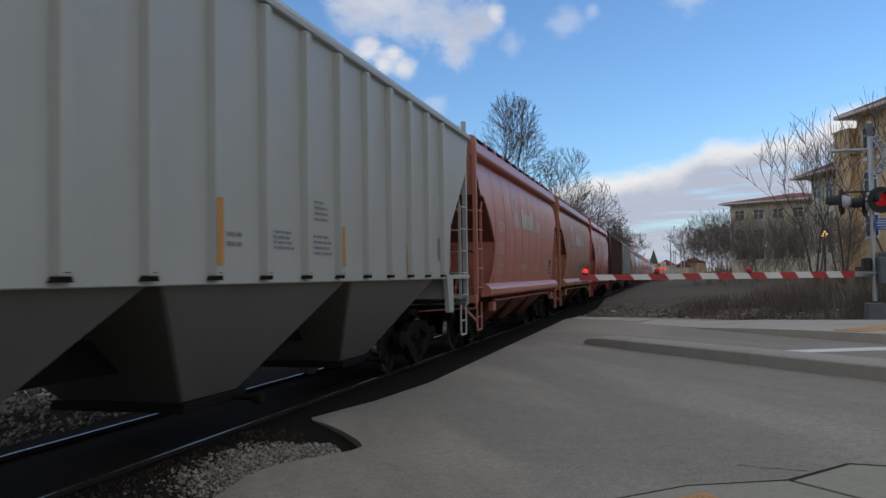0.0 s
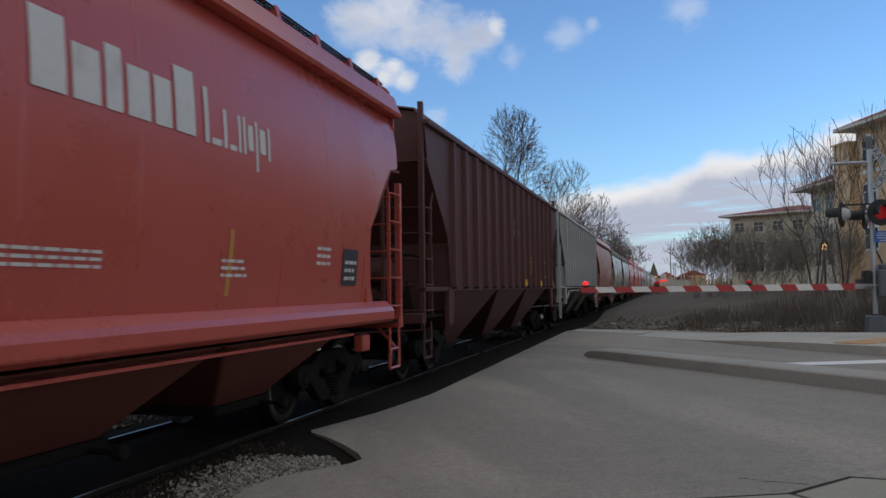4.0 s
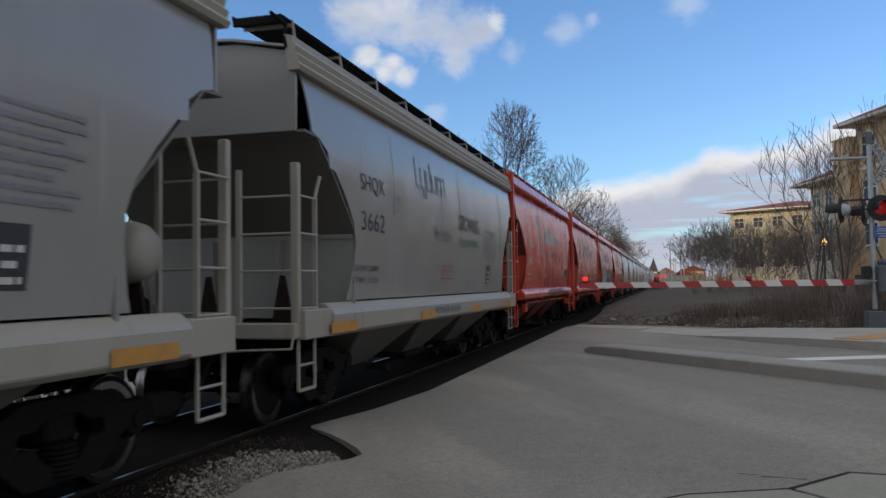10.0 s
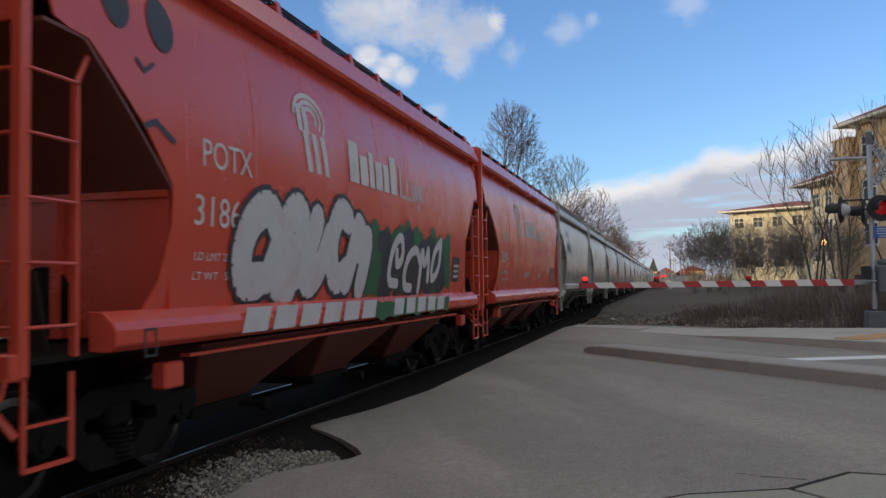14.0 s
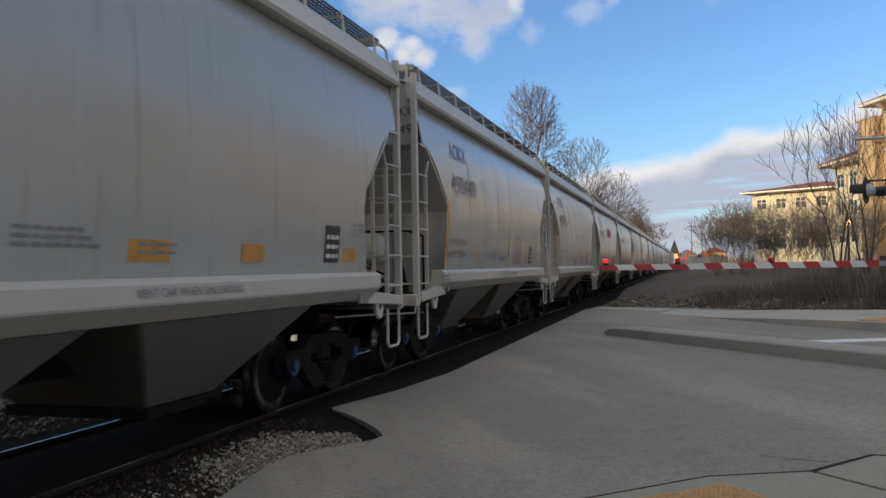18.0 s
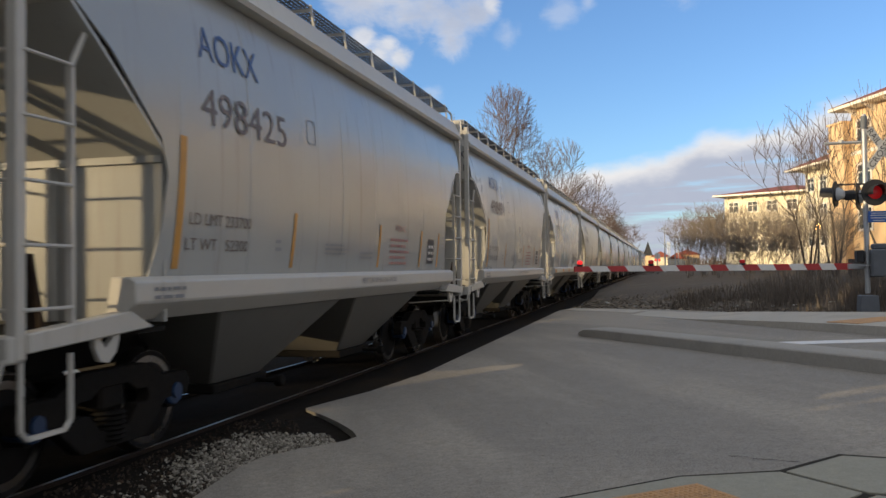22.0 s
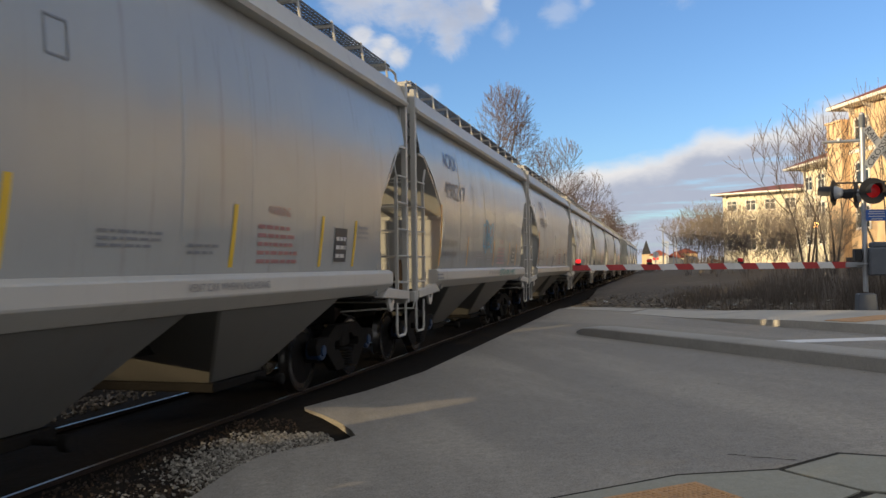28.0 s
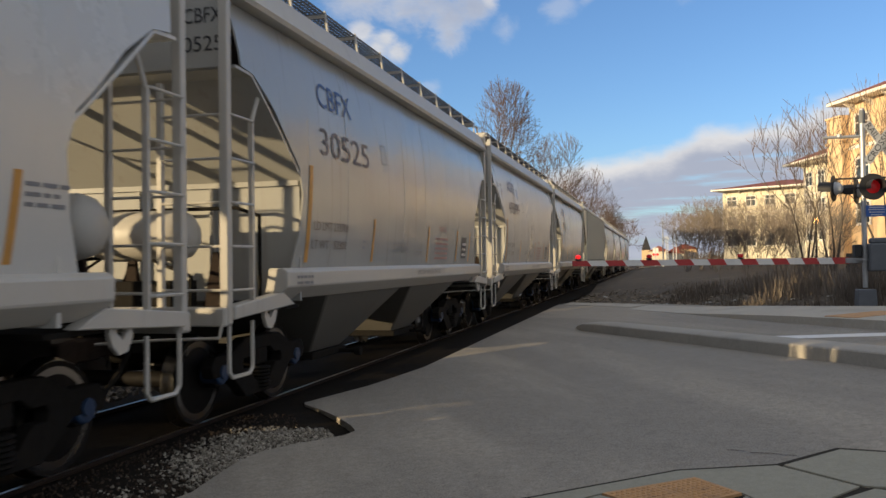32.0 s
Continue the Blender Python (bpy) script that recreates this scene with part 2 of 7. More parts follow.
LETTER_BROWN = material("brown_letter", (0.14, 0.11, 0.10), 0.5, vary=0.25, bump=0.0)
LETTER_GREY = material("grey_letter", (0.20, 0.20, 0.21), 0.5, vary=0.2, bump=0.0)
LETTER_RED = material("red_letter", (0.36, 0.17, 0.16), 0.5, vary=0.2, bump=0.0)
LETTER_GREEN = material("green_letter", (0.10, 0.22, 0.12), 0.5, vary=0.2, bump=0.0)
ORANGE = material("reflective_orange", (0.52, 0.25, 0.05), 0.5, vary=0.15, bump=0.03, second=(0.3, 0.17, 0.06), amount=0.5, second_scale=4)
YELLOW = material("reflective_yellow", (0.72, 0.45, 0.03), 0.5, vary=0.1, bump=0.03)
RED_STRIPE = material("red_stripe", (0.42, 0.035, 0.035), 0.45, vary=0.15, bump=0.03)

# ---- mesh tools ----


class Shape:
    """Collects simple solids into one mesh."""

    def __init__(self):
        self.v, self.f = [], []

    def add(self, verts, faces):
        k = len(self.v)
        self.v += [tuple(p) for p in verts]
        self.f += [tuple(i + k for i in q) for q in faces]
        return self

    def box(self, x0, x1, y0, y1, z0, z1):
        v = [(x, y, z) for z in (z0, z1) for y in (y0, y1) for x in (x0, x1)]
        return self.add(v, [(0, 2, 3, 1), (4, 5, 7, 6), (0, 1, 5, 4), (2, 6, 7, 3), (0, 4, 6, 2), (1, 3, 7, 5)])

    def hexa(self, low, high):
        """A block between two quads of four points each, both in the same turn."""
        return self.add([*low, *high], [(3, 2, 1, 0), (4, 5, 6, 7), (0, 1, 5, 4), (1, 2, 6, 5), (2, 3, 7, 6), (3, 0, 4, 7)])

    def tube(self, p, q, r, n=6, r2=None):
        p, q = Vector(p), Vector(q)
        d = (q - p).normalized()
        s = d.orthogonal().normalized()
        u = d.cross(s)
        ring = [(math.cos(2 * math.pi * k / n), math.sin(2 * math.pi * k / n)) for k in range(n)]
        v = [p + (s * c + u * w) * r for c, w in ring] + [q + (s * c + u * w) * (r if r2 is None else r2) for c, w in ring]
        f = [(k, (k + 1) % n, n + (k + 1) % n, n + k) for k in range(n)]
        return self.add(v, f + [tuple(range(n))[::-1], tuple(range(n, 2 * n))])

    def path(self, pts, r, n=6):
        for p, q in zip(pts, pts[1:]):
            self.tube(p, q, r, n)
        return self

    def lathe(self, prof, n=20, axis="x", at=(0, 0, 0)):
        """Turns (along, radius) pairs about an axis through a point."""
        v, f = [], []
        for a, r in prof:
            for k in range(n):
                c, s = r * math.cos(2 * math.pi * k / n), r * math.sin(2 * math.pi * k / n)
                p = {"x": (a, c, s), "y": (c, a, s), "z": (c, s, a)}[axis]
                v.append((p[0] + at[0], p[1] + at[1], p[2] + at[2]))
        for j in range(len(prof) - 1):
            for k in range(n):
                f.append((j * n + k, j * n + (k + 1) % n, (j + 1) * n + (k + 1) % n, (j + 1) * n + k))
        f += [tuple(range(n))[::-1], tuple(range((len(prof) - 1) * n, len(prof) * n))]
        return self.add(v, f)

    def prism(self, poly, z0, z1, plane="xy"):
        """A flat outline given thickness across its plane."""
        n = len(poly)
        put = {"xy": lambda a, b, c: (a, b, c), "yz": lambda a, b, c: (c, a, b), "xz": lambda a, b, c: (a, c, b)}[plane]
        v = [put(a, b, z0) for a, b in poly] + [put(a, b, z1) for a, b in poly]
        f = [(k, (k + 1) % n, n + (k + 1) % n, n + k) for k in range(n)]
        return self.add(v, f + [tuple(range(n))[::-1], tuple(range(n, 2 * n))])

    def sheet(self, grid):
        """A surface over rows of points."""
        w = len(grid[0])
        v = [p for row in grid for p in row]
        return self.add(v, [(j * w + k, j * w + k + 1, (j + 1) * w + k + 1, (j + 1) * w + k) for j in range(len(grid) - 1) for k in range(w - 1)])

    def mesh(self, name, smooth=0.0, bevel=0.0, thick=0.0, raw=False):
        me = bpy.data.meshes.new(name)
        me.from_pydata(self.v, [], self.f)
        if raw:
            return me
        bm = bmesh.new()
        bm.from_mesh(me)
        if thick:
            bmesh.ops.solidify(bm, geom=bm.faces[:], thickness=thick)
        bmesh.ops.recalc_face_normals(bm, faces=bm.faces[:])
        if bevel:
            edges = [ed for ed in bm.edges if len(ed.link_faces) == 2 and ed.calc_face_angle(0) > 0.5]
            bmesh.ops.bevel(bm, geom=edges, offset=bevel, segments=1, affect="EDGES", clamp_overlap=True)
        if smooth:
            for q in bm.faces:
                q.smooth = True
            for ed in bm.edges:
                ed.smooth = len(ed.link_faces) == 2 and ed.calc_face_angle(0) < smooth
        bm.to_mesh(me)
        bm.free()
        return me


def put(name, mesh, mat, parent=None, m=None, label="", **tags):
    """One mesh object with its own material; a part where a parent is given."""
    if not mesh.materials:
        mesh.materials.append(mat)
    ob = new(name, mesh)
    if mesh.materials[0] is not mat:
        ob.material_slots[0].link = "OBJECT"
        ob.material_slots[0].material = mat
    if parent is not None:
        ob.parent = parent
    if m is not None:
        ob.matrix_basis = m
    if label or tags:
        tagged(ob, label, **tags)
    return ob


MESHES = {}


def kept(key, build):
    if key not in MESHES:
        MESHES[key] = build()
    return MESHES[key]


def glyphs(text, height, width):
    """Flat raised letters in the x-z plane, from the built-in font, scaled to a width and height, origin at the lower start."""
    def build():
        cu = bpy.data.curves.new("letters", "FONT")
        cu.body, cu.size, cu.extrude, cu.resolution_u = text, 1.0, 0.0, 3
        ob = new("letters", cu)
        bpy.context.view_layer.update()
        me = bpy.data.meshes.new_from_object(ob.evaluated_get(bpy.context.evaluated_depsgraph_get()))
        bpy.data.objects.remove(ob)
        bpy.data.curves.remove(cu)
        co = np.array([v.co[:] for v in me.vertices])
        lo, hi = co.min(0), co.max(0)
        sh = Shape()
        sh.add([((p[0] - lo[0]) / (hi[0] - lo[0]) * width, (p[1] - lo[1]) / (hi[1] - lo[1]) * height) for p in co], [tuple(q.vertices) for q in me.polygons])
        bpy.data.meshes.remove(me)
        return sh
    return kept(("glyphs", text, round(height, 3), round(width, 3)), build)


# ---- ground, road and track ----
SLOPE_X, SLOPE = -3.8, 0.06


def road_z(x):
    return SLOPE * min(max(x - SLOPE_X, 0.0), 14.0)


def sloped(poly, lift, drop):
    """A paved slab over an outline, its top on the sloping road."""
    n = len(poly)
    sh = Shape()
    v = [(x, y, SLOPE * (x - SLOPE_X) + lift) for x, y in poly] + [(x, y, SLOPE * (x - SLOPE_X) + lift - drop) for x, y in poly]
    sh.add(v, [tuple(range(n)), tuple(range(n, 2 * n))[::-1]] + [(k, n + k, n + (k + 1) % n, (k + 1) % n) for k in range(n)])
    return sh


def far_z(x, y):
    """The lie of the land: level along the railway, a bank beyond the road, flat far away."""
    z = road_z(x) - 0.14
    if x < -3.75:
        z = -0.30 if x > -8.6 else -0.16
    if x > -3.2:
        over = (x + 3.2) * 0.84 + (y - 30.2) * 0.54          # metres beyond the far edge of the road
        z += 0.55 * min(max((over - 1.5) / 5.0, 0.0), 1.0)
    return z


def build_ground():
    xs = sorted({*np.linspace(-40, 40, 81), *np.linspace(-4.2, -3.0, 7), -1500, -700, -300, -150, -80, -55, 55, 80, 150, 300, 700, 1500})
    ys = sorted({*np.linspace(-30, 80, 111), -1500, -600, -250, -100, -60, 95, 120, 160, 220, 300, 450, 700, 1100, 2200})
    sh = Shape().sheet([[(x, y, far_z(x, y) + 0.03 * noise.noise((x * 0.6, y * 0.6, 0))) for x in xs] for y in ys])
    put("ground", sh.mesh("ground", smooth=1.2), EARTH, label="dark bare earth and dead leaves beside the railway", category="ground", kind="structure")


build_ground()

ROAD_EDGE = [(-3.72, 31.6), (-3.66, 20.0), (-3.62, 12.5), (-3.85, 10.6), (-4.12, 9.62), (-4.2, 9.3), (-4.12, 9.14), (-3.75, 8.75), (-3.35, 8.25),
             (-3.0, 7.75), (-2.84, 7.45), (-2.88, 7.25), (-3.0, 7.12), (-3.22, 6.9), (-3.40, 6.6), (-3.42, 6.2), (-3.36, 5.8), (-3.28, 5.3), (-3.42, 4.6),
             (-3.5, 3.0), (-3.5, -40.0)]
put("road", sloped(ROAD_EDGE + [(60, -40), (60, -19.0), (10.2, 9.35), (8.0, 13.2), (4.35, 19.25), (0.4, 26.9), (-2.2, 31.0)], 0.0, 0.13).mesh("road"), ASPHALT,
    label="worn grey asphalt road at the level crossing", category="road", kind="structure")


def build_track():
    for k, x in enumerate((RAIL_X, RAIL_X - GAUGE)):
        prof = [(-0.07, -0.17), (0.07, -0.17), (0.07, -0.155), (0.012, -0.13), (0.012, -0.045), (0.036, -0.032), (0.036, -0.004), (0.028, 0.0),
                (-0.028, 0.0), (-0.036, -0.004), (-0.036, -0.032), (-0.012, -0.045), (-0.012, -0.13), (-0.07, -0.155)]
        rail = put("rail", Shape().prism(prof, -60, 900, "xz").mesh("rail"), RUST, m=pose(x, 0, 0), label="rusty steel rail with a polished top set in dirt", category="rail", group="rails of the track")
        put("rail_head", Shape().box(-0.004, 0.022, -60, 900, 0.0, 0.004).mesh("rail_head"), STEEL, rail, label="shiny worn running surface")


def stones(name, count, area, size, mat, label, seed, z):
    """Loose broken stone, each with its own uneven facets."""
    rnd = random.Random(seed)
    sh = Shape()
    for _ in range(count):
        x, y = area(rnd)
        r = size * rnd.choice((0.5, 0.6, 0.8, 1.0, 1.2, 1.6))
        c = Vector((x, y, z(x, y) + r * 0.25))
        turn = Euler([rnd.uniform(0, 6.28) for _ in range(3)]).to_matrix()
        v = []
        for p in ((1, 0, 0), (-1, 0, 0), (0, 1, 0), (0, -1, 0), (0, 0, 1), (0, 0, -1)):
            v.append(c + turn @ (Vector(p) * r * rnd.uniform(0.45, 1.15)))
        sh.add(v, [(0, 2, 4), (2, 1, 4), (1, 3, 4), (3, 0, 4), (2, 0, 5), (1, 2, 5), (3, 1, 5), (0, 3, 5)])
    put(name, sh.mesh(name, raw=True), mat, label=label, category="gravel", kind="stuff")


build_track()

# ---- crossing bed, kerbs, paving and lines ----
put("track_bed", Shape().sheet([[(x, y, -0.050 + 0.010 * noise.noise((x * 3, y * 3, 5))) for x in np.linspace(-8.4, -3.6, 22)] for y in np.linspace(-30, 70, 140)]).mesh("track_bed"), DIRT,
    label="dirt packed between and beside the rails, blackened for shade", category="track bed", kind="structure")


def gravel_place(rnd):
    while True:
        x, y = rnd.uniform(-4.5, -2.9), rnd.uniform(4.7, 7.95)
        edge = -3.22 + max(0.0, (y - 6.9)) * 0.30 - max(0.0, (y - 7.45)) * 0.95
        thick = min(1.0, max(0.0, (x + 4.38) / 0.65)) * min(1.0, max(0.10, (y - 5.7 + (x + 3.9) * 0.6) / 0.9)) * min(1.0, max(0.0, (7.95 - y) / 0.30))
        if x < edge and rnd.random() < thick:
            return x, y


def clod_place(rnd):
    while True:
        x, y = rnd.uniform(-4.62, -3.2), rnd.uniform(3.8, 8.6)
        if x < -3.3 - max(0.0, y - 7.4) * 0.6:
            return x, y


stones("loose_gravel", 4300, gravel_place, 0.019, GRAVEL, "pale broken stone beside the rail", 3, lambda x, y: -0.045 + 0.02 * max(0.0, x + 3.9))
stones("dirt_clods", 3200, clod_place, 0.014, CLOD, "crumbs of brown dirt and rusty grit beside the rail", 13, lambda x, y: -0.046 + 0.02 * max(0.0, x + 3.9))
put("far_road", Shape().prism([(-8.0, 10.5), (-8.0, 27.0), (-40.0, 31.0), (-40.0, 8.0)], -0.15, -0.02).mesh("far_road"), CONCRETE, label="pale worn road surface across the track", category="road", kind="structure")
stones("ballast", 6000, lambda r: (r.uniform(-11.5, -6.7), r.uniform(1.0, 10.5)), 0.035, BALLAST, "grey railway ballast beyond the far rail", 5, lambda x, y: -0.05 + 0.16 * min(1.0, max(0.0, -7.4 - x)))
# same blackened dirt, standing for the shade in the hollow by the rail
put("gravel_bed", Shape().sheet([[(x, y, -0.042 + 0.02 * max(0.0, x + 3.9) + 0.008 * noise.noise((x * 4, y * 4, 1))) for x in np.linspace(-4.35, -2.6, 14)] for y in np.linspace(-10, 9.4, 60)]).mesh("gravel_bed"), DIRT, label="dirt under the loose gravel, darkened for shade in the hollow", category="dirt", kind="structure")


def kerb(name, a, b, w, h, label, taper=0.5):
    """A low rounded kerb from a blunt tip, wide on one side of the line a-b, following the road's slope."""
    a, b = Vector((*a, 0)), Vector((*b, 0))
    u = (b - a).normalized()
    n = Vector((-u.y, u.x, 0))
    if n.x < 0:
        n = -n
    sh, L = Shape(), (b - a).length
    rows = []
    for t in (0.0, 0.12, 0.35, 0.8, *np.linspace(1.5, L, 8)):
        k = min(1.0, 0.25 + t / 0.9) if taper else 1.0
        c, ww, hh = a + u * t, w * k, h * min(1.0, 0.15 + t / 1.1)
        off = (w - ww) * 0.5
        row = []
        for s, z in ((0.0, -0.05), (0.02, hh * 0.86), (0.035, hh * 0.95), (0.065, hh), (ww - 0.065, hh), (ww - 0.035, hh * 0.95), (ww - 0.02, hh * 0.86), (ww, -0.05)):
            p = c + n * (off + s)
            row.append((p.x, p.y, SLOPE * (p.x - SLOPE_X) + z))
        rows.append(row)
    sh.sheet(rows)
    k = len(rows[0])
    sh.f += [tuple(range(k)), tuple(range(len(sh.v) - k, len(sh.v)))[::-1]]
    return put(name, sh.mesh(name, smooth=0.35), CONCRETE, label=label, category="kerb", kind="structure")


kerb("median_kerb", (-2.06, 18.95), (6.9, 2.15), 0.56, 0.18, "weathered concrete median kerb with a rounded nose")


def far_pavement():
    """The pavement beyond the road: flush with it at one end, rising to a full kerb."""
    front = [(-0.9, 25.4, 0.004), (0.58, 22.0, 0.015), (1.60, 19.5, 0.09), (2.48, 17.45, 0.14), (3.60, 15.05, 0.16), (8.0, 8.6, 0.16), (12.0, 2.4, 0.16)]
    back = [(-0.35, 27.3), (1.1, 24.4), (2.30, 22.3), (3.30, 20.2), (4.75, 18.2), (9.6, 10.4), (14.0, 4.0)]
    sh, k = Shape(), len(front)
    z = [(SLOPE * (x - SLOPE_X), h) for x, y, h in front]
    top = [(x, y, g + h) for (x, y, _), (g, h) in zip(front, z)]
    foot = [(x - 0.01, y - 0.02, g - 0.12) for (x, y, _), (g, h) in zip(front, z)]
    rear = [(x, y, SLOPE * (x - SLOPE_X) + h) for (x, y), (g, h) in zip(back, z)]
    rear_foot = [(x, y, SLOPE * (x - SLOPE_X) - 0.12) for x, y in back]
    sh.sheet([foot, top, rear, rear_foot])
    put("far_pavement", sh.mesh("far_pavement"), PALE_CONCRETE, label="pale concrete pavement beyond the road", category="pavement", kind="structure")


far_pavement()
put("gutter", sloped([(-3.3, 32.4), (-0.35, 27.4), (-0.9, 26.6), (-3.6, 31.2)], 0.008, 0.1).mesh("gutter"), PALE_CONCRETE, label="pale concrete strip at the far edge of the road", category="gutter", kind="structure")
put("stop_line", sloped([(1.55, 14.95), (1.78, 14.42), (7.2, 13.35), (7.2, 13.95)], 0.005, 0.004).mesh("stop_line"), WHITE, label="worn white painted stop line across the road", category="road marking", kind="structure")

TILE_ORANGE = material("tactile_orange", (0.54, 0.29, 0.11), 0.8, vary=0.30, scale=24, bump=0.4, second=(0.30, 0.17, 0.09), amount=0.85, second_scale=7, grain=0.10)


def near_walk():
    """The corner of the near pavement: concrete flags round two orange tactile tiles, with dark joints between."""
    joint = sloped([(-0.80, 5.16), (0.09, 5.81), (0.74, 5.94), (1.20, 6.40), (1.52, 6.27), (5.6, 3.7), (5.6, -8), (-3.1, -8), (-3.1, 3.9)], 0.006, 0.08)
    put("pavement_bed", joint.mesh("pavement_bed"), JOINT, label="dark joint filling under the paving flags", category="joint", kind="structure")
    flags = put("near_pavement", sloped([(-0.78, 5.10), (0.10, 5.74), (0.735, 5.86), (1.12, 5.33), (0.66, 4.78), (0.46, 5.19), (0.20, 5.57), (-0.36, 5.20), (-0.98, 4.60), (-2.9, 3.6), (-3.0, 3.85)], 0.016, 0.06).mesh("near_pavement"), WALK, label="concrete pavement with orange tactile tiles at the crossing", category="pavement", kind="structure")
    for poly in ([(0.775, 5.865), (1.20, 6.30), (1.50, 6.18), (5.5, 3.6), (5.5, 2.2), (1.26, 5.31), (1.15, 5.34)], [(-0.96, 4.56), (-0.11, 4.66), (0.12, 4.36), (0.12, -8), (-2.98, -8), (-2.95, 3.55)],
                 [(0.14, 4.38), (0.47, 5.14), (0.64, 4.74), (1.19, 5.28), (5.5, 2.15), (5.5, -8), (0.14, -8)], [(-0.92, 4.62), (-0.37, 5.15), (0.02, 4.80), (-0.10, 4.68)]):
        put("paving_flag", sloped(poly, 0.018, 0.05).mesh("paving_flag", bevel=0.004), WALK, flags)
    a, b, c, d = (np.array(p) for p in ((-0.36, 5.17), (0.205, 5.545), (0.455, 5.17), (-0.02, 4.80)))
    for j in range(2):
        p, q = a + (b - a) * j / 2, a + (b - a) * (j + 0.985) / 2
        r, s = d + (c - d) * (j + 0.985) / 2, d + (c - d) * j / 2
        tile = put("tactile_tile", sloped([tuple(p), tuple(q), tuple(r), tuple(s)], 0.024, 0.05).mesh("tactile_tile"), TILE_ORANGE, label="worn orange tactile tile with raised domes", category="tactile tile", group="tactile tiles", kind="structure")
        dome = Shape()
        for m in range(1, 9):
            for n in range(1, 10):
                o = (p * (1 - m / 9) + q * m / 9) * (1 - n / 10) + (s * (1 - m / 9) + r * m / 9) * n / 10
                dome.lathe([(0, 0.016), (0.005, 0.012), (0.007, 0.004)], 6, "z", (o[0], o[1], SLOPE * (o[0] - SLOPE_X) + 0.024))
        tagged(put("domes", dome.mesh("domes"), TILE_ORANGE, tile), kind="stuff")
    put("tactile_tile", sloped([(2.98, 16.75), (3.35, 15.95), (4.45, 16.5), (4.05, 17.3)], 0.164, 0.03).mesh("tactile_tile"), TILE_ORANGE, label="orange tactile tile on the far pavement", category="tactile tile", group="tactile tiles", kind="structure")
    crack = Shape()
    rnd = random.Random(4)
    x, y = 0.9, 6.2
    for _ in range(10):
        x2, y2 = x - rnd.uniform(0.02, 0.07), y + rnd.uniform(0.0, 0.05)
        crack.add([(x, y, SLOPE * (x - SLOPE_X) + 0.004), (x2, y2, SLOPE * (x2 - SLOPE_X) + 0.004), (x2 + 0.01, y2 - 0.012, SLOPE * (x2 - SLOPE_X) + 0.004), (x + 0.01, y - 0.014, SLOPE * (x - SLOPE_X) + 0.004)], [(0, 1, 2, 3)])
        x, y = x2, y2
    put("crack", crack.mesh("crack"), DIRT, label="dark crack in the asphalt", category="crack", kind="structure")


near_walk()
stones("road_grit", 130, lambda r: (r.uniform(-3.0, 4.5), r.uniform(5.2, 18)), 0.007, ASPHALT, "scattered grit and specks on the road", 8, lambda x, y: road_z(x))

# ---- the crossing gate ----
RED_LENS = material("red_lens", (0.35, 0.01, 0.012), 0.25, vary=0.2, bump=0.0, emit=0.3)
RED_GLOW = material("red_lamp", (0.9, 0.02, 0.02), 0.3, vary=0.05, bump=0.0, emit=1.3)
HOOD = material("lamp_black", (0.018, 0.018, 0.020), 0.6, vary=0.2, bump=0.05)
SIGN_BLUE = material("sign_blue", (0.035, 0.12, 0.42), 0.5, vary=0.1, bump=0.02)
MACHINE = material("grey_casting", (0.115, 0.125, 0.14), 0.6, vary=0.2, bump=0.08)
# white blades coloured grey to stand for the shade on them
BUCK = material("shaded_white_sheet", (0.40, 0.41, 0.42), 0.6, vary=0.15, scale=9, bump=0.03, second=(0.26, 0.27, 0.28), amount=0.6, second_scale=3)
GUARD = material("pale_grey_enamel", (0.46, 0.47, 0.48), 0.5, vary=0.12, bump=0.05)


def lamp_head(parent, at, aim, lens):
    """A flashing light: a big black disc, a hood and a red lens."""
    m = pose(*at, 0, 0, aim)
    disc = put("lamp_disc", kept("lamp_disc", lambda: Shape().lathe([(0.0, 0.30), (0.012, 0.305), (0.03, 0.30), (0.03, 0.165), (0.05, 0.16)], 28, "y").mesh("lamp_disc", smooth=0.5)), HOOD, parent, m, "round black background disc")
    hood = Shape()
    pts = [(0.165 * math.cos(a), 0.165 * math.sin(a)) for a in np.linspace(-0.35, math.pi + 0.35, 16)]
    hood.sheet([[(x, y, z) for x, z in pts] for y in (0.0, -0.30)])
    put("hood", kept("lamp_hood", lambda: hood.mesh("hood", smooth=1.0, thick=0.006)), HOOD, disc)
    put("lens", kept("lamp_lens", lambda: Shape().lathe([(-0.045, 0.02), (-0.04, 0.09), (-0.02, 0.14), (0.0, 0.155)], 20, "y").mesh("lens", smooth=0.8)), lens, disc, None, "red glass lens")
    put("lamp_case", kept("lamp_case", lambda: Shape().lathe([(0.03, 0.16), (0.10, 0.15), (0.20, 0.09), (0.22, 0.03)], 18, "y").mesh("case", smooth=0.5)), GUARD, disc)


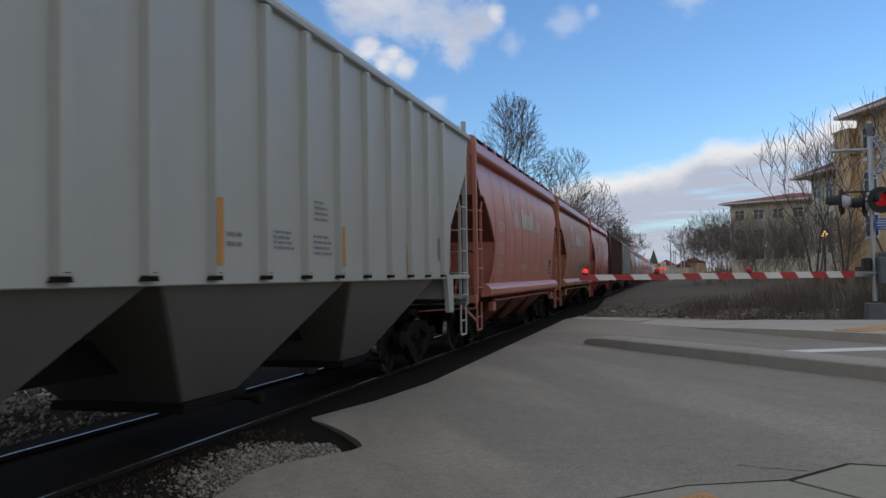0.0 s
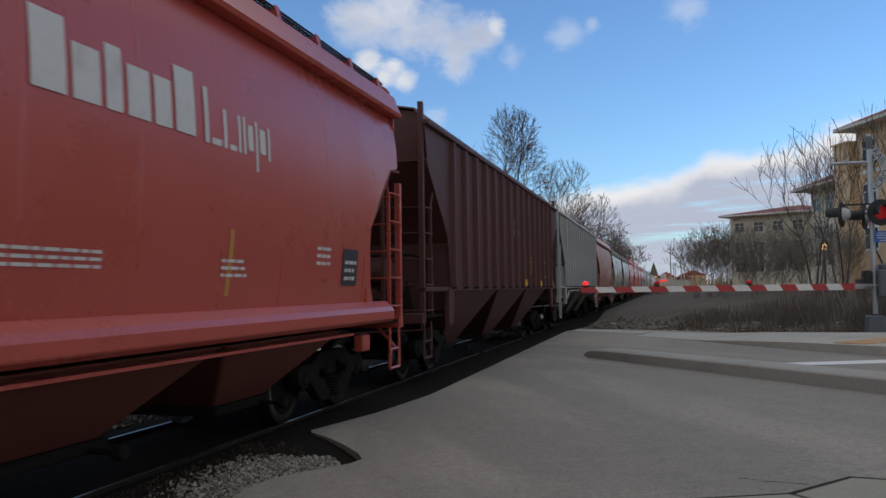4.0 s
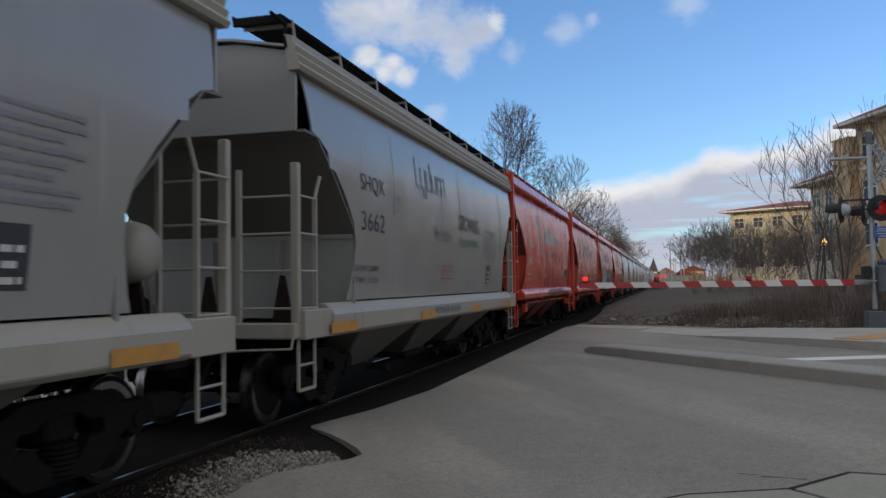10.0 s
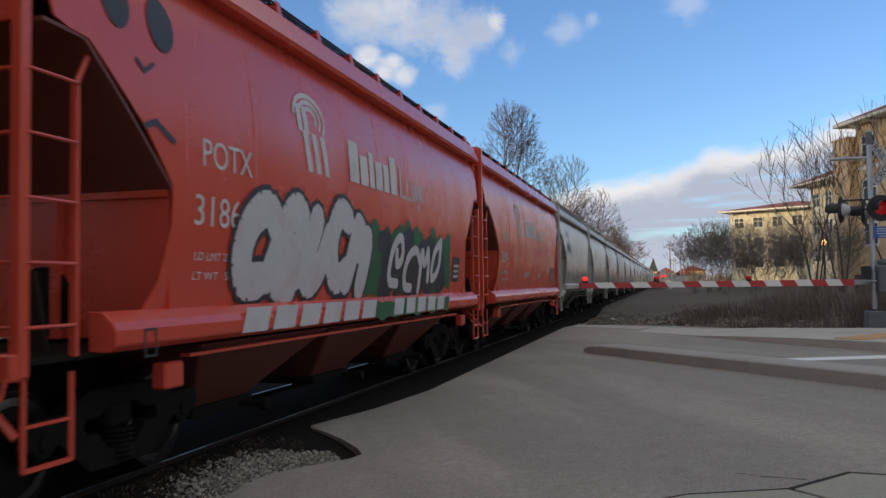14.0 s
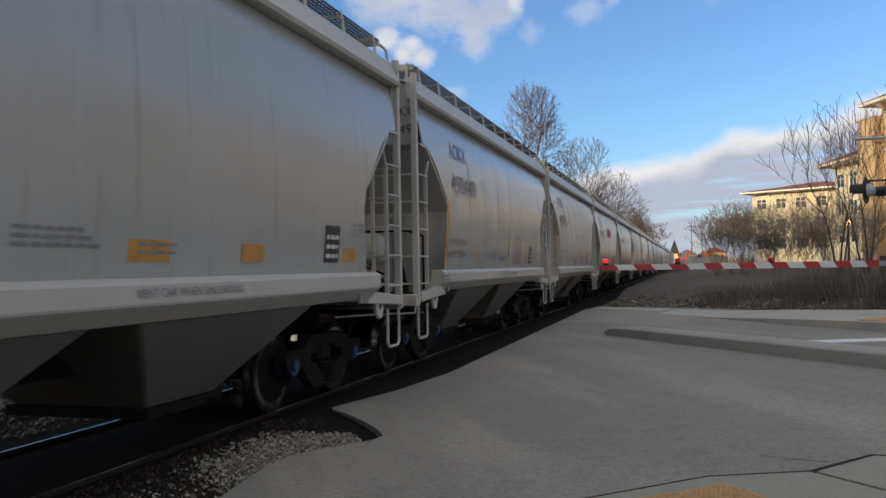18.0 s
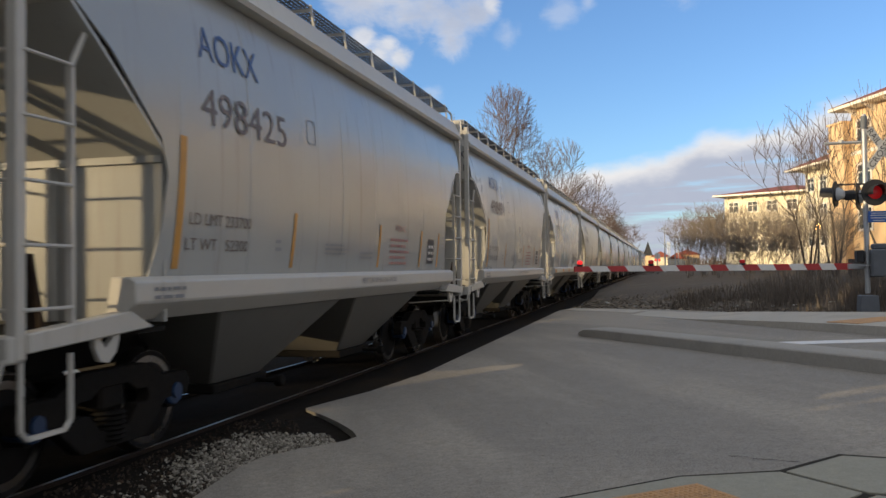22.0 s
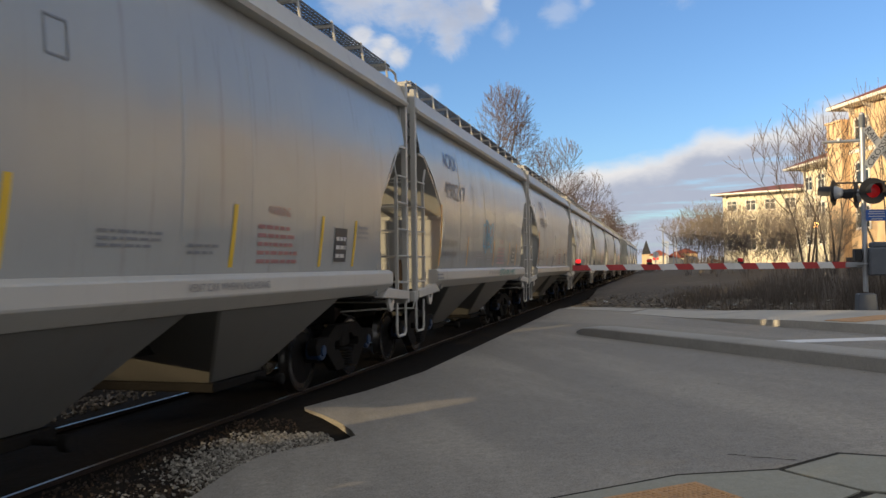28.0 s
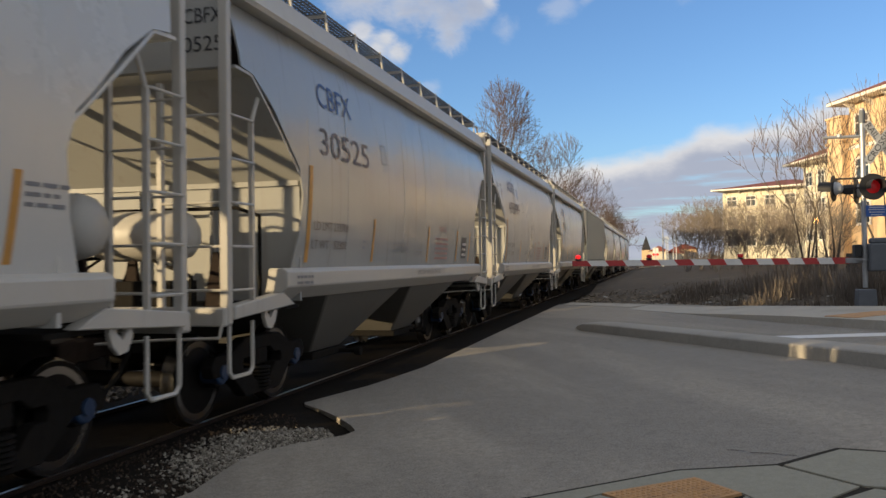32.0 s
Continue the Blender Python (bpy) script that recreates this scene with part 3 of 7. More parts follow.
def crossing_signal():
    bx, by, bz = 4.63, 21.0, 0.55
    sig = new("crossing_signal")
    sig.matrix_basis = pose(bx, by, bz)
    tagged(sig, "level crossing signal mast with flashing lights, crossbuck and blue sign", category="crossing signal")
    put("base", Shape().hexa([(-0.22, -0.22, -0.25), (0.22, -0.22, -0.25), (0.22, 0.22, -0.25), (-0.22, 0.22, -0.25)], [(-0.19, -0.19, 0.36), (0.19, -0.19, 0.36), (0.19, 0.19, 0.36), (-0.19, 0.19, 0.36)]).mesh("base", bevel=0.02), MACHINE, sig, None, "cast grey pedestal")
    put("mast", Shape().lathe([(0.40, 0.058), (4.52, 0.058), (4.56, 0.05), (4.58, 0.01)], 16, "z").mesh("mast", smooth=0.5), GALV, sig, None, "bare aluminium pole")
    put("top_arm", Shape().tube((-0.86, 0, 3.92), (0.05, 0, 3.92), 0.035, 8).tube((-0.5, 0.0, 3.92), (-0.5, 0.0, 3.99), 0.06, 8).mesh("top_arm"), GALV, sig)
    put("mast_cap", Shape().lathe([(4.22, 0.062), (4.26, 0.070), (4.48, 0.070), (4.52, 0.06), (4.54, 0.02)], 14, "z").mesh("mast_cap", smooth=0.5), MACHINE, sig)
    yaw = 12.0
    buck = put("crossbuck", Shape().box(-0.56, 0.56, -0.012, 0.0, -0.095, 0.095).mesh("blade", bevel=0.003), BUCK, sig, pose(0.36, -0.12, 3.74, 0, 55, yaw), "white crossbuck blade")
    buck2 = put("crossbuck", Shape().box(-0.56, 0.56, -0.026, -0.014, -0.095, 0.095).mesh("blade", bevel=0.003), BUCK, sig, pose(0.36, -0.12, 3.74, 0, -55, yaw), "white crossbuck blade")
    for parent, texts, y in ((buck, (("RAIL", -0.52, 0.38), ("ROAD", 0.14, 0.38)), -0.016), (buck2, (("CROSSING", -0.51, 1.02),), -0.030)):
        for text, x, w in texts:
            g = glyphs(text, 0.14, w)
            sh = Shape()
            sh.v, sh.f = [(x + p[0], y, -0.07 + p[1]) for p in g.v], g.f
            put("lettering", sh.mesh("lettering"), LETTER, parent)
    put("cross_arm", Shape().tube((-0.60, -0.02, 2.94), (0.55, -0.05, 2.94), 0.022, 8).tube((-0.45, -0.02, 2.72), (-0.05, -0.02, 2.72), 0.018, 8).tube((0.15, -0.02, 2.72), (0.66, -0.02, 2.72), 0.04, 8).mesh("cross_arm"), HOOD, sig)
    lamp_head(sig, (0.15, -0.24, 2.72), 8, RED_LENS)
    lamp_head(sig, (0.68, -0.20, 2.72), 8, RED_LENS)
    lamp_head(sig, (-0.66, -0.02, 2.72), -113, RED_LENS)
    lamp_head(sig, (-0.12, 0.22, 2.66), -113, RED_LENS)
    sign = put("blue_sign", Shape().box(-0.235, 0.235, -0.006, 0.006, -0.13, 0.13).mesh("blue_sign", bevel=0.003), SIGN_BLUE, sig, pose(0.24, -0.10, 2.17, 0, 0, yaw), "small blue notice with white lines")
    for z, w in ((0.08, 0.17), (0.03, 0.19), (-0.03, 0.18), (-0.09, 0.13)):
        put("sign_line", Shape().box(-w, w, -0.012, -0.008, z - 0.009, z + 0.009).mesh("line"), WHITE, sign)
    put("gate_machine", Shape().box(0.05, 0.62, -0.28, 0.28, 0.78, 1.42).box(0.12, 0.55, -0.22, 0.22, 1.42, 1.55).mesh("gate_machine", bevel=0.03), MACHINE, sig, None, "galvanised gate drive box")
    put("junction_box", Shape().box(-0.24, -0.08, -0.14, 0.14, 1.12, 1.40).mesh("junction_box", bevel=0.02), HOOD, sig)
    put("work_step", Shape().box(-0.52, 0.36, -0.12, 0.12, 1.03, 1.07).mesh("step", bevel=0.01), GALV, sig)
    put("counterweight", Shape().box(0.1, 0.75, 0.30, 0.42, 0.85, 1.15).mesh("counterweight", bevel=0.03), HOOD, sig)


def gate_arm():
    a, b = Vector((4.25, 20.84, 1.58)), Vector((-1.72, 17.15, 1.60))
    L = (b - a).length
    ang = math.degrees(math.atan2(b.y - a.y, b.x - a.x))
    arm = new("gate_arm")
    tagged(arm, "lowered red and white striped crossing gate arm with lamps", category="gate arm")
    arm.matrix_basis = pose(a.x, a.y, a.z, 0, -math.degrees(math.asin((b.z - a.z) / L)), ang)
    n = 17
    for j in range(n):
        x0, x1 = L * j / n, L * (j + 1) / n
        h = 0.075 - 0.02 * j / n
        lean = 0.10 if 0 < j else 0.0
        sh = Shape().hexa([(x0, -0.025, -h), (x1, -0.025, -h), (x1, 0.025, -h), (x0, 0.025, -h)], [(x0 + lean, -0.025, h), (x1 + (0.10 if j < n - 1 else 0), -0.025, h), (x1 + (0.10 if j < n - 1 else 0), 0.025, h), (x0 + lean, 0.025, h)])
        put("stripe", sh.mesh("stripe"), (RED_STRIPE, WHITE)[j % 2], arm, None, ("red band", "white band")[j % 2])
    put("arm_bracket", Shape().box(-0.45, 0.12, -0.05, 0.05, -0.06, 0.06).mesh("arm_bracket", bevel=0.01), GALV, arm)
    for x, glass in ((L * 0.42, RED_LENS), (L * 0.745, RED_LENS), (L - 0.12, RED_GLOW)):
        lamp = put("arm_lamp", kept("arm_lamp", lambda: Shape().box(-0.05, 0.05, -0.045, 0.045, 0.05, 0.10).mesh("arm_lamp", bevel=0.01)), HOOD, arm, pose(x, 0, 0))
        put("lamp_glass", kept("lamp_glass", lambda: Shape().lathe([(-0.05, 0.030), (-0.045, 0.042), (0.045, 0.042), (0.05, 0.030)], 12, "y", (0, 0, 0.135)).mesh("glass", smooth=0.5)), glass, lamp, None, "red lamp")


crossing_signal()
gate_arm()

# ---- apartment houses ----
TAN = material("tan_stucco", (0.60, 0.43, 0.26), 0.85, vary=0.12, scale=3, bump=0.15, second=(0.50, 0.36, 0.22), amount=0.5, second_scale=0.3)
CREAM = material("cream_siding", (0.62, 0.56, 0.43), 0.8, vary=0.08, scale=3, bump=0.1, second=(0.52, 0.47, 0.36), amount=0.4, second_scale=0.3)
ROOF_RED = material("red_brown_tiles", (0.20, 0.055, 0.040), 0.8, vary=0.25, scale=4, bump=0.3)
FASCIA = material("white_fascia", (0.66, 0.63, 0.58), 0.6, vary=0.06, bump=0.03)
GLASS = material("dark_window_glass", (0.035, 0.045, 0.055), 0.08, vary=0.2, bump=0.0)


def apartment(x, y, z, length, eave_h, label, bays, depth=15.0, turn=-69.6, rise=3.8, tower=False):
    """A block of flats: local x runs along the front, local y goes back from it; bays: stretches of tan wall set forward."""
    house = new("apartment_building")
    tagged(house, label, category="apartment building", group="apartment buildings along the railway")
    house.matrix_basis = pose(x, y, z, 0, 0, turn)
    put("wall", Shape().box(0, length, 0, depth, -1.5, eave_h).mesh("wall"), CREAM, house, None, "cream wall")
    for a, b in bays:
        put("bay_wall", Shape().box(a, b, -0.9, 0.02, -1.5, eave_h - 0.02).mesh("bay_wall"), TAN, house, None, "tan bay")
        put("bay_band", Shape().box(a - 0.08, b + 0.08, -0.98, 0.0, eave_h - 3.3, eave_h - 3.05).mesh("bay_band"), FASCIA, house)
    o = 1.1
    put("fascia", Shape().box(-o, length + o, -0.9 - o, depth + o, eave_h, eave_h + 0.24).mesh("fascia", bevel=0.03), FASCIA, house, None, "white eaves")
    r = rise
    v = [(-o, -0.9 - o), (length + o, -0.9 - o), (length + o, depth + o), (-o, depth + o)]
    sh = Shape().add([(p, q, eave_h + 0.25) for p, q in v] + [(6.5, depth / 2, eave_h + 0.25 + r), (length - 6.5, depth / 2, eave_h + 0.25 + r)], [(0, 1, 5, 4), (1, 2, 5), (2, 3, 4, 5), (3, 0, 4), (3, 2, 1, 0)])
    put("roof", sh.mesh("roof"), ROOF_RED, house, None, "red-brown hipped roof")
    fm = kept("flat_window", lambda: window_mesh())
    gm = kept("flat_pane", lambda: Shape().box(-0.72, 0.72, -0.02, 0.0, -0.72, 0.72).mesh("pane"))
    floors = int(eave_h // 3.1)
    cols = int(length // 3.0)
    for fl in range(floors):
        zc = eave_h - 1.7 - fl * 3.1
        for c in range(cols):
            px = (c + 0.5) * length / cols
            out = -0.9 if any(a < px < b for a, b in bays) else 0.0
            if any(abs(px - q) < 0.85 for ab in bays for q in ab):
                continue
            w = put("window", fm, FASCIA, house, pose(px, out - 0.03, zc))
            put("pane", gm, GLASS, w)
        if fl % 2 == 1:
            put("storey_band", Shape().box(-0.03, length + 0.03, -0.05, depth, zc + 1.3, zc + 1.48).mesh("band"), FASCIA, house)
    for c in range(4):
        w = put("window", fm, FASCIA, house, pose(-0.03, 2.2 + 3.4 * c, eave_h - 1.7 - 3.1 * (c % 2), 0, 0, -90))
        put("pane", gm, GLASS, w)
    for c in range(int(length // 2.2)):
        put("eaves_bracket", kept("eaves_bracket", lambda: Shape().hexa([(-0.09, -0.75, -0.12), (0.09, -0.75, -0.12), (0.09, 0.0, -0.55), (-0.09, 0.0, -0.55)], [(-0.09, -0.9, 0.0), (0.09, -0.9, 0.0), (0.09, 0.0, 0.0), (-0.09, 0.0, 0.0)]).mesh("eaves_bracket")), FASCIA, house, pose(0.6 + c * 2.2, -0.0 if not any(a < 0.6 + c * 2.2 < b for a, b in bays) else -0.9, eave_h))
    if tower:
        put("stair_tower", Shape().box(-1.9, 0.0, -1.5, 6.0, -1.5, 11.2).box(-2.0, 0.0, -1.6, 6.1, 11.2, 11.35).box(-2.0, 0.0, -1.6, 6.1, 9.3, 9.5).mesh("stair_tower"), TAN, house, None, "tan stair tower with a flat top")


def window_mesh():
    sh = Shape()
    for x0, x1, z0, z1 in ((-0.85, 0.85, 0.72, 0.88), (-0.85, 0.85, -0.90, -0.72), (-0.85, -0.72, -0.72, 0.72), (0.72, 0.85, -0.72, 0.72), (-0.04, 0.04, -0.72, 0.72), (-0.72, 0.72, 0.16, 0.24)):
        sh.box(x0, x1, -0.06, 0.04, z0, z1)
    return sh.mesh("window_frame")


apartment(14.35, 65.4, 0.6, 34, 12.1, "tan and cream four-storey apartment building with red-brown roof", [(0.0, 5.2), (14.5, 20.5), (28.5, 34)], tower=True)
apartment(16.4, 103.0, 0.6, 33, 11.7, "cream apartment building with tan bays and red-brown roof", [(12.0, 17.0), (26.0, 33)], turn=-75)
apartment(10.0, 138.0, 0.6, 15, 11.7, "pale cream apartment building with a low red hipped roof", [], turn=-28, rise=1.6)

# ---- trees and brush ----
BARK = material("grey_bark", (0.085, 0.068, 0.055), 0.9, vary=0.35, scale=8, bump=0.4)
TWIG = material("bare_twigs", (0.115, 0.080, 0.060), 0.9, vary=0.35, scale=1.0, bump=0.0)
THICKET = material("grey_brown_twigs", (0.155, 0.128, 0.105), 0.9, vary=0.3, scale=0.5, bump=0.0)
BRUSH = material("dry_brush", (0.150, 0.122, 0.098), 0.95, vary=0.45, scale=0.7, bump=0.0, second=(0.17, 0.13, 0.09), amount=0.8, second_scale=0.4)


def bare_tree(x, y, z, h, spread, seed, label, levels=5, fork=2, stems=1, thick=1.0, up=0.25, dense=0.85, fine=0.012, wide=0.0, bark=None):
    """A leafless tree: a tapering trunk, limbs that fork, and a crown of fine twigs."""
    rnd = random.Random(seed)
    wood, twigs = Shape(), Shape()

    def grow(p, d, length, r, level):
        n = 4 if level < 2 else 3
        for k in range(n):
            bend = Vector((rnd.uniform(-1, 1), rnd.uniform(-1, 1), rnd.uniform(-0.3, 0.6))) * (0.10 if level < 1 else 0.22)
            d = (d + bend + Vector((0, 0, up * 0.2))).normalized()
            q = p + d * length / n
            r2 = max(r * (0.86 if n == 4 else 0.78), fine)
            (wood if level < 3 else twigs).tube(p, q, r, 6 if level < 2 else (4 if level < 3 else 3), r2)
            p, r = q, r2
            if level < levels and (k > 0 if level else k > 1) and rnd.random() < dense:
                side = d.orthogonal().normalized()
                side.rotate(Matrix.Rotation(rnd.uniform(0, 6.28), 3, d))
                nd = (d * rnd.uniform(0.5, 1.0) + side * spread * rnd.uniform(0.8, 1.4) + Vector((0, 0, up))).normalized()
                grow(p, nd, length * rnd.uniform(0.50, 0.80), max(r * 0.66, fine), level + 1)
        if level < levels:
            for _ in range(fork):
                side = d.orthogonal().normalized()
                side.rotate(Matrix.Rotation(rnd.uniform(0, 6.28), 3, d))
                grow(p, (d + side * spread * rnd.uniform(0.5, 1.1) + Vector((0, 0, up * 0.6))).normalized(), length * rnd.uniform(0.55, 0.80), max(r * 0.8, fine), level + 1)

    for s in range(stems):
        d = Vector((rnd.uniform(-1, 1), rnd.uniform(-1, 1), 0)) * (0.05 if stems == 1 else 0.35) + Vector((0, 0, 1))
        grow(Vector((0, 0, -0.2)), d.normalized(), h * (0.42 if stems == 1 else 0.40) * rnd.uniform(0.9, 1.1), 0.020 * h * thick / stems ** 0.5, 0)
    top = max(p[2] for p in wood.v + twigs.v)
    f = h / top
    far = sorted(math.hypot(p[0], p[1]) for p in wood.v + twigs.v)
    g = wide / far[int(len(far) * 0.96)] if wide else f
    tree = new("tree")
    tagged(tree, label, category="tree")
    tree.matrix_basis = pose(x, y, z)
    for sh in (wood, twigs):
        sh.v = [(p[0] * g, p[1] * g, p[2] * f) for p in sh.v]
    put("trunk", wood.mesh("trunk", raw=True), bark or BARK, tree)
    if twigs.v:
        tagged(put("crown", twigs.mesh("crown", raw=True), bark or TWIG, tree), kind="stuff")


def crown_tree(x, y, h, base, wide, seed, label, reach=1.0, lean=0.0):
    """A leafless tree with a full rounded crown: limbs that spread from the trunk and fork until they leave the crown's outline."""
    rnd = random.Random(seed)
    wood, twigs = Shape(), Shape()
    mid = Vector((lean, 0, (h + base) / 2))
    half = (h - base) / 2

    def inside(p):
        q = p - mid
        w = wide * (0.84 + 0.50 * noise.noise((math.atan2(q.y, q.x) * 1.3, q.z / half * 1.6, seed)))
        return (q.x / w) ** 2 + (q.y / w) ** 2 + (q.z / half) ** 2 < 1.0

    def grow(p, d, r, level, step):
        for k in range(4 if level < 3 else 3):
            out = (p - mid) / max(wide, half)
            d = (d + Vector((rnd.uniform(-1, 1), rnd.uniform(-1, 1), rnd.uniform(-1, 1))) * 0.20 + out * 0.10 + Vector((0, 0, 0.05))).normalized()
            q = p + d * step
            r2 = max(r * 0.84, 0.018)
            (wood if level < 3 else twigs).tube(p, q, r, 5 if level < 2 else 3, r2)
            p, r = q, r2
            if level > 0 and p.z > base and not inside(p):
                return
            if level < 5:
                for _ in range(2 if level in (1, 2) and rnd.random() < 0.5 else 1):
                    side = d.orthogonal().normalized()
                    side.rotate(Matrix.Rotation(rnd.uniform(0, 6.28), 3, d))
                    grow(p, (d * 0.75 + side * rnd.uniform(0.5, 0.95)).normalized(), max(r * 0.62, 0.018), level + 1, step * rnd.uniform(0.62, 0.82))
        if level < 6:
            grow(p, d, max(r * 0.8, 0.018), level + 1, step * 0.75)

    trunk_top = base + half * 0.25
    p, r = Vector((0, 0, -0.3)), 0.014 * h
    for k in range(5):
        q = Vector((lean * (k + 1) / 8 + rnd.uniform(-0.1, 0.1), rnd.uniform(-0.1, 0.1), trunk_top * (k + 1) / 5))
        wood.tube(p, q, r, 8, r * 0.9)
        p, r = q, r * 0.9
    for k in range(8):
        a = k * 2.4 + rnd.uniform(-0.3, 0.3)
        start = Vector((p.x, p.y, p.z - half * 0.09 * k))
        tilt = 0.25 + 0.16 * k
        grow(start, Vector((math.cos(a) * tilt, math.sin(a) * tilt, 1)).normalized(), r * (0.75 - 0.05 * k), 1, half * 0.26 * reach)
    tree = new("tree")
    tagged(tree, label, category="tree")
    tree.matrix_basis = pose(x, y, -0.2)
    put("trunk", wood.mesh("trunk", raw=True), BARK, tree)
    tagged(put("crown", twigs.mesh("crown", raw=True), TWIG, tree), kind="stuff")


crown_tree(-15.3, 84, 20.4, 7.5, 4.4, 2, "tall bare tree with a full rounded crown")
crown_tree(-11.6, 98, 17.0, 4.0, 4.8, 6, "bare spreading tree behind the train", 1.05)
crown_tree(-9.4, 108, 14.0, 2.0, 5.2, 8, "bare spreading tree beside the railway")
crown_tree(-9.2, 126, 11.6, 1.5, 4.2, 11, "bare bushy tree beside the railway")
bare_tree(-20.8, 88, -0.2, 18.4, 0.6, 14, "tall thin bare tree behind the train", 4, 2, 1, 0.8, 0.3, 0.8, 0.022)
bare_tree(-9.5, 165, -0.2, 11.5, 1.0, 15, "distant bare tree beside the railway", 4, 2, 3, 1.0, 0.1, 0.95, 0.035)
bare_tree(-8.9, 215, -0.2, 13.0, 1.0, 19, "distant bare tree beside the railway", 4, 2, 3, 1.0, 0.1, 0.95, 0.045)
bare_tree(5.9, 36.5, 0.9, 7.4, 0.75, 21, "bare young tree with upright branches on the bank", 3, 2, 3, 0.6, 0.45, 0.8, 0.010)
bare_tree(7.4, 39.0, 0.9, 7.9, 0.75, 23, "bare young tree with upright branches on the bank", 3, 2, 3, 0.6, 0.45, 0.75, 0.010)
bare_tree(9.2, 36.0, 0.9, 7.6, 0.6, 27, "bare young tree with upright branches on the bank", 3, 2, 3, 0.6, 0.5, 0.75, 0.010)
bare_tree(10.2, 42.0, 0.9, 9.6, 0.55, 29, "slender bare tree on the bank", 3, 2, 3, 0.6, 0.5, 0.75, 0.011)
for j, (bx, by, bh) in enumerate(((2.3, 66, 5.4), (3.3, 70, 6.2), (4.3, 72, 5.8), (4.8, 60, 4.4), (5.8, 58, 4.2), (7.0, 62, 4.8), (8.2, 66, 4.6), (9.4, 70, 5.0), (4.6, 47, 2.8), (6.6, 50, 3.2), (2.4, 90, 6.0), (8.0, 54, 3.4), (5.4, 43, 3.6), (6.8, 44, 4.0), (8.4, 46, 4.2), (4.2, 44, 3.0), (3.4, 52, 3.8), (9.3, 50, 4.4), (1.9, 62, 4.6), (2.9, 60, 4.8), (3.9, 66, 5.6), (6.2, 63, 6.0), (7.6, 67, 6.4), (9.0, 61, 6.2), (10.4, 64, 6.6), (11.6, 60, 6.2), (5.2, 74, 6.8), (8.6, 76, 7.0), (3.6, 76, 6.6))):
    bare_tree(bx, by, 0.7, bh, 0.85, 40 + j, "bare tangled thicket on the bank", 4, 2, 6, 0.35, 0.34, 0.33, 0.009, bh * 0.42, THICKET)


def brush_bank():
    """Dead weeds and saplings over the bank beyond the road."""
    rnd = random.Random(5)
    sh = Shape()
    u, n = Vector((0.46, -0.888, 0)), Vector((0.888, 0.46, 0))
    for _ in range(15000):
        t, w = rnd.uniform(-3.0, 27.0), abs(rnd.gauss(0, 1)) * 2.6 + 1.0
        if noise.noise((t * 0.55, w * 0.7, 2)) < -0.12 and rnd.random() < 0.8:
            continue
        p = Vector((-2.6, 31.6, 0)) + u * t + n * w
        z = far_z(p.x, p.y)
        hh = min(1.0, max(0.12, 0.15 + (t - 0.5) / 7.0)) * (0.6 + 0.9 * abs(noise.noise((t * 0.4, w * 0.3, 9)))) * rnd.uniform(0.25, 0.95) * min(1.0, 0.25 + (w - 1.2) / 2.4) * 1.35
        d = Vector((rnd.uniform(-0.3, 0.3), rnd.uniform(-0.3, 0.3), 1)) * hh
        r = rnd.uniform(0.008, 0.022)
        a = rnd.uniform(0, 3.14)
        s = Vector((math.cos(a), math.sin(a), 0)) * r
        b = Vector((p.x, p.y, z - 0.05))
        sh.add([b - s, b + s, b + d * 0.6 + s * 0.6, b + d, b + d * 0.6 - s * 0.6], [(0, 1, 2, 4), (4, 2, 3)])
        if rnd.random() < 0.5:
            q = b + d * rnd.uniform(0.3, 0.7)
            e = Vector((rnd.uniform(-0.5, 0.5), rnd.uniform(-0.5, 0.5), rnd.uniform(0.1, 0.5))) * hh * 0.7
            sh.add([q - s * 0.5, q + s * 0.5, q + e], [(0, 1, 2)])
    put("brush", sh.mesh("brush", raw=True), BRUSH, label="dense dark dead weeds and brush on the bank", category="brush", kind="stuff")
    leaf = Shape()
    for _ in range(2600):
        t, w = rnd.uniform(-4, 25.0), abs(rnd.gauss(0, 1.3)) + 0.1
        p = Vector((-2.6, 31.6, 0)) + u * t + n * w
        z = far_z(p.x, p.y) + 0.04
        a, r = rnd.uniform(0, 6.28), rnd.uniform(0.03, 0.09)
        leaf.add([(p.x + r * math.cos(a + k * 1.57), p.y + r * math.sin(a + k * 1.57), z + rnd.uniform(0, 0.05)) for k in range(4)], [(0, 1, 2, 3)])
    put("leaf_litter", leaf.mesh("leaf_litter", raw=True), material("dead_leaves", (0.21, 0.17, 0.12), 0.9, vary=0.5, scale=2), label="dead leaves and scraps along the foot of the bank", category="leaf litter", kind="stuff")


brush_bank()


def bank_fence():
    """A dark board fence along the top of the bank."""
    mat = material("dark_boards", (0.055, 0.047, 0.042), 0.9, vary=0.4, scale=6, bump=0.3)
    fence = new("fence")
    tagged(fence, "dark weathered board fence on the bank", category="fence")
    u, n = Vector((0.40, -0.917, 0)), Vector((0.917, 0.40, 0))
    o = Vector((2.4, 46.0, 0))
    board = kept("fence_board", lambda: Shape().box(-0.24, 0.24, -0.02, 0.02, 0, 0.75).mesh("board", bevel=0.008))
    for j in range(24, 62):
        p = o + u * j * 0.5
        put("board", board, mat, fence, pose(p.x, p.y, far_z(p.x, p.y) - 0.05 + random.uniform(-0.06, 0.06), 0, 0, math.degrees(math.atan2(u.y, u.x)) + random.uniform(-2, 2)))


bank_fence()


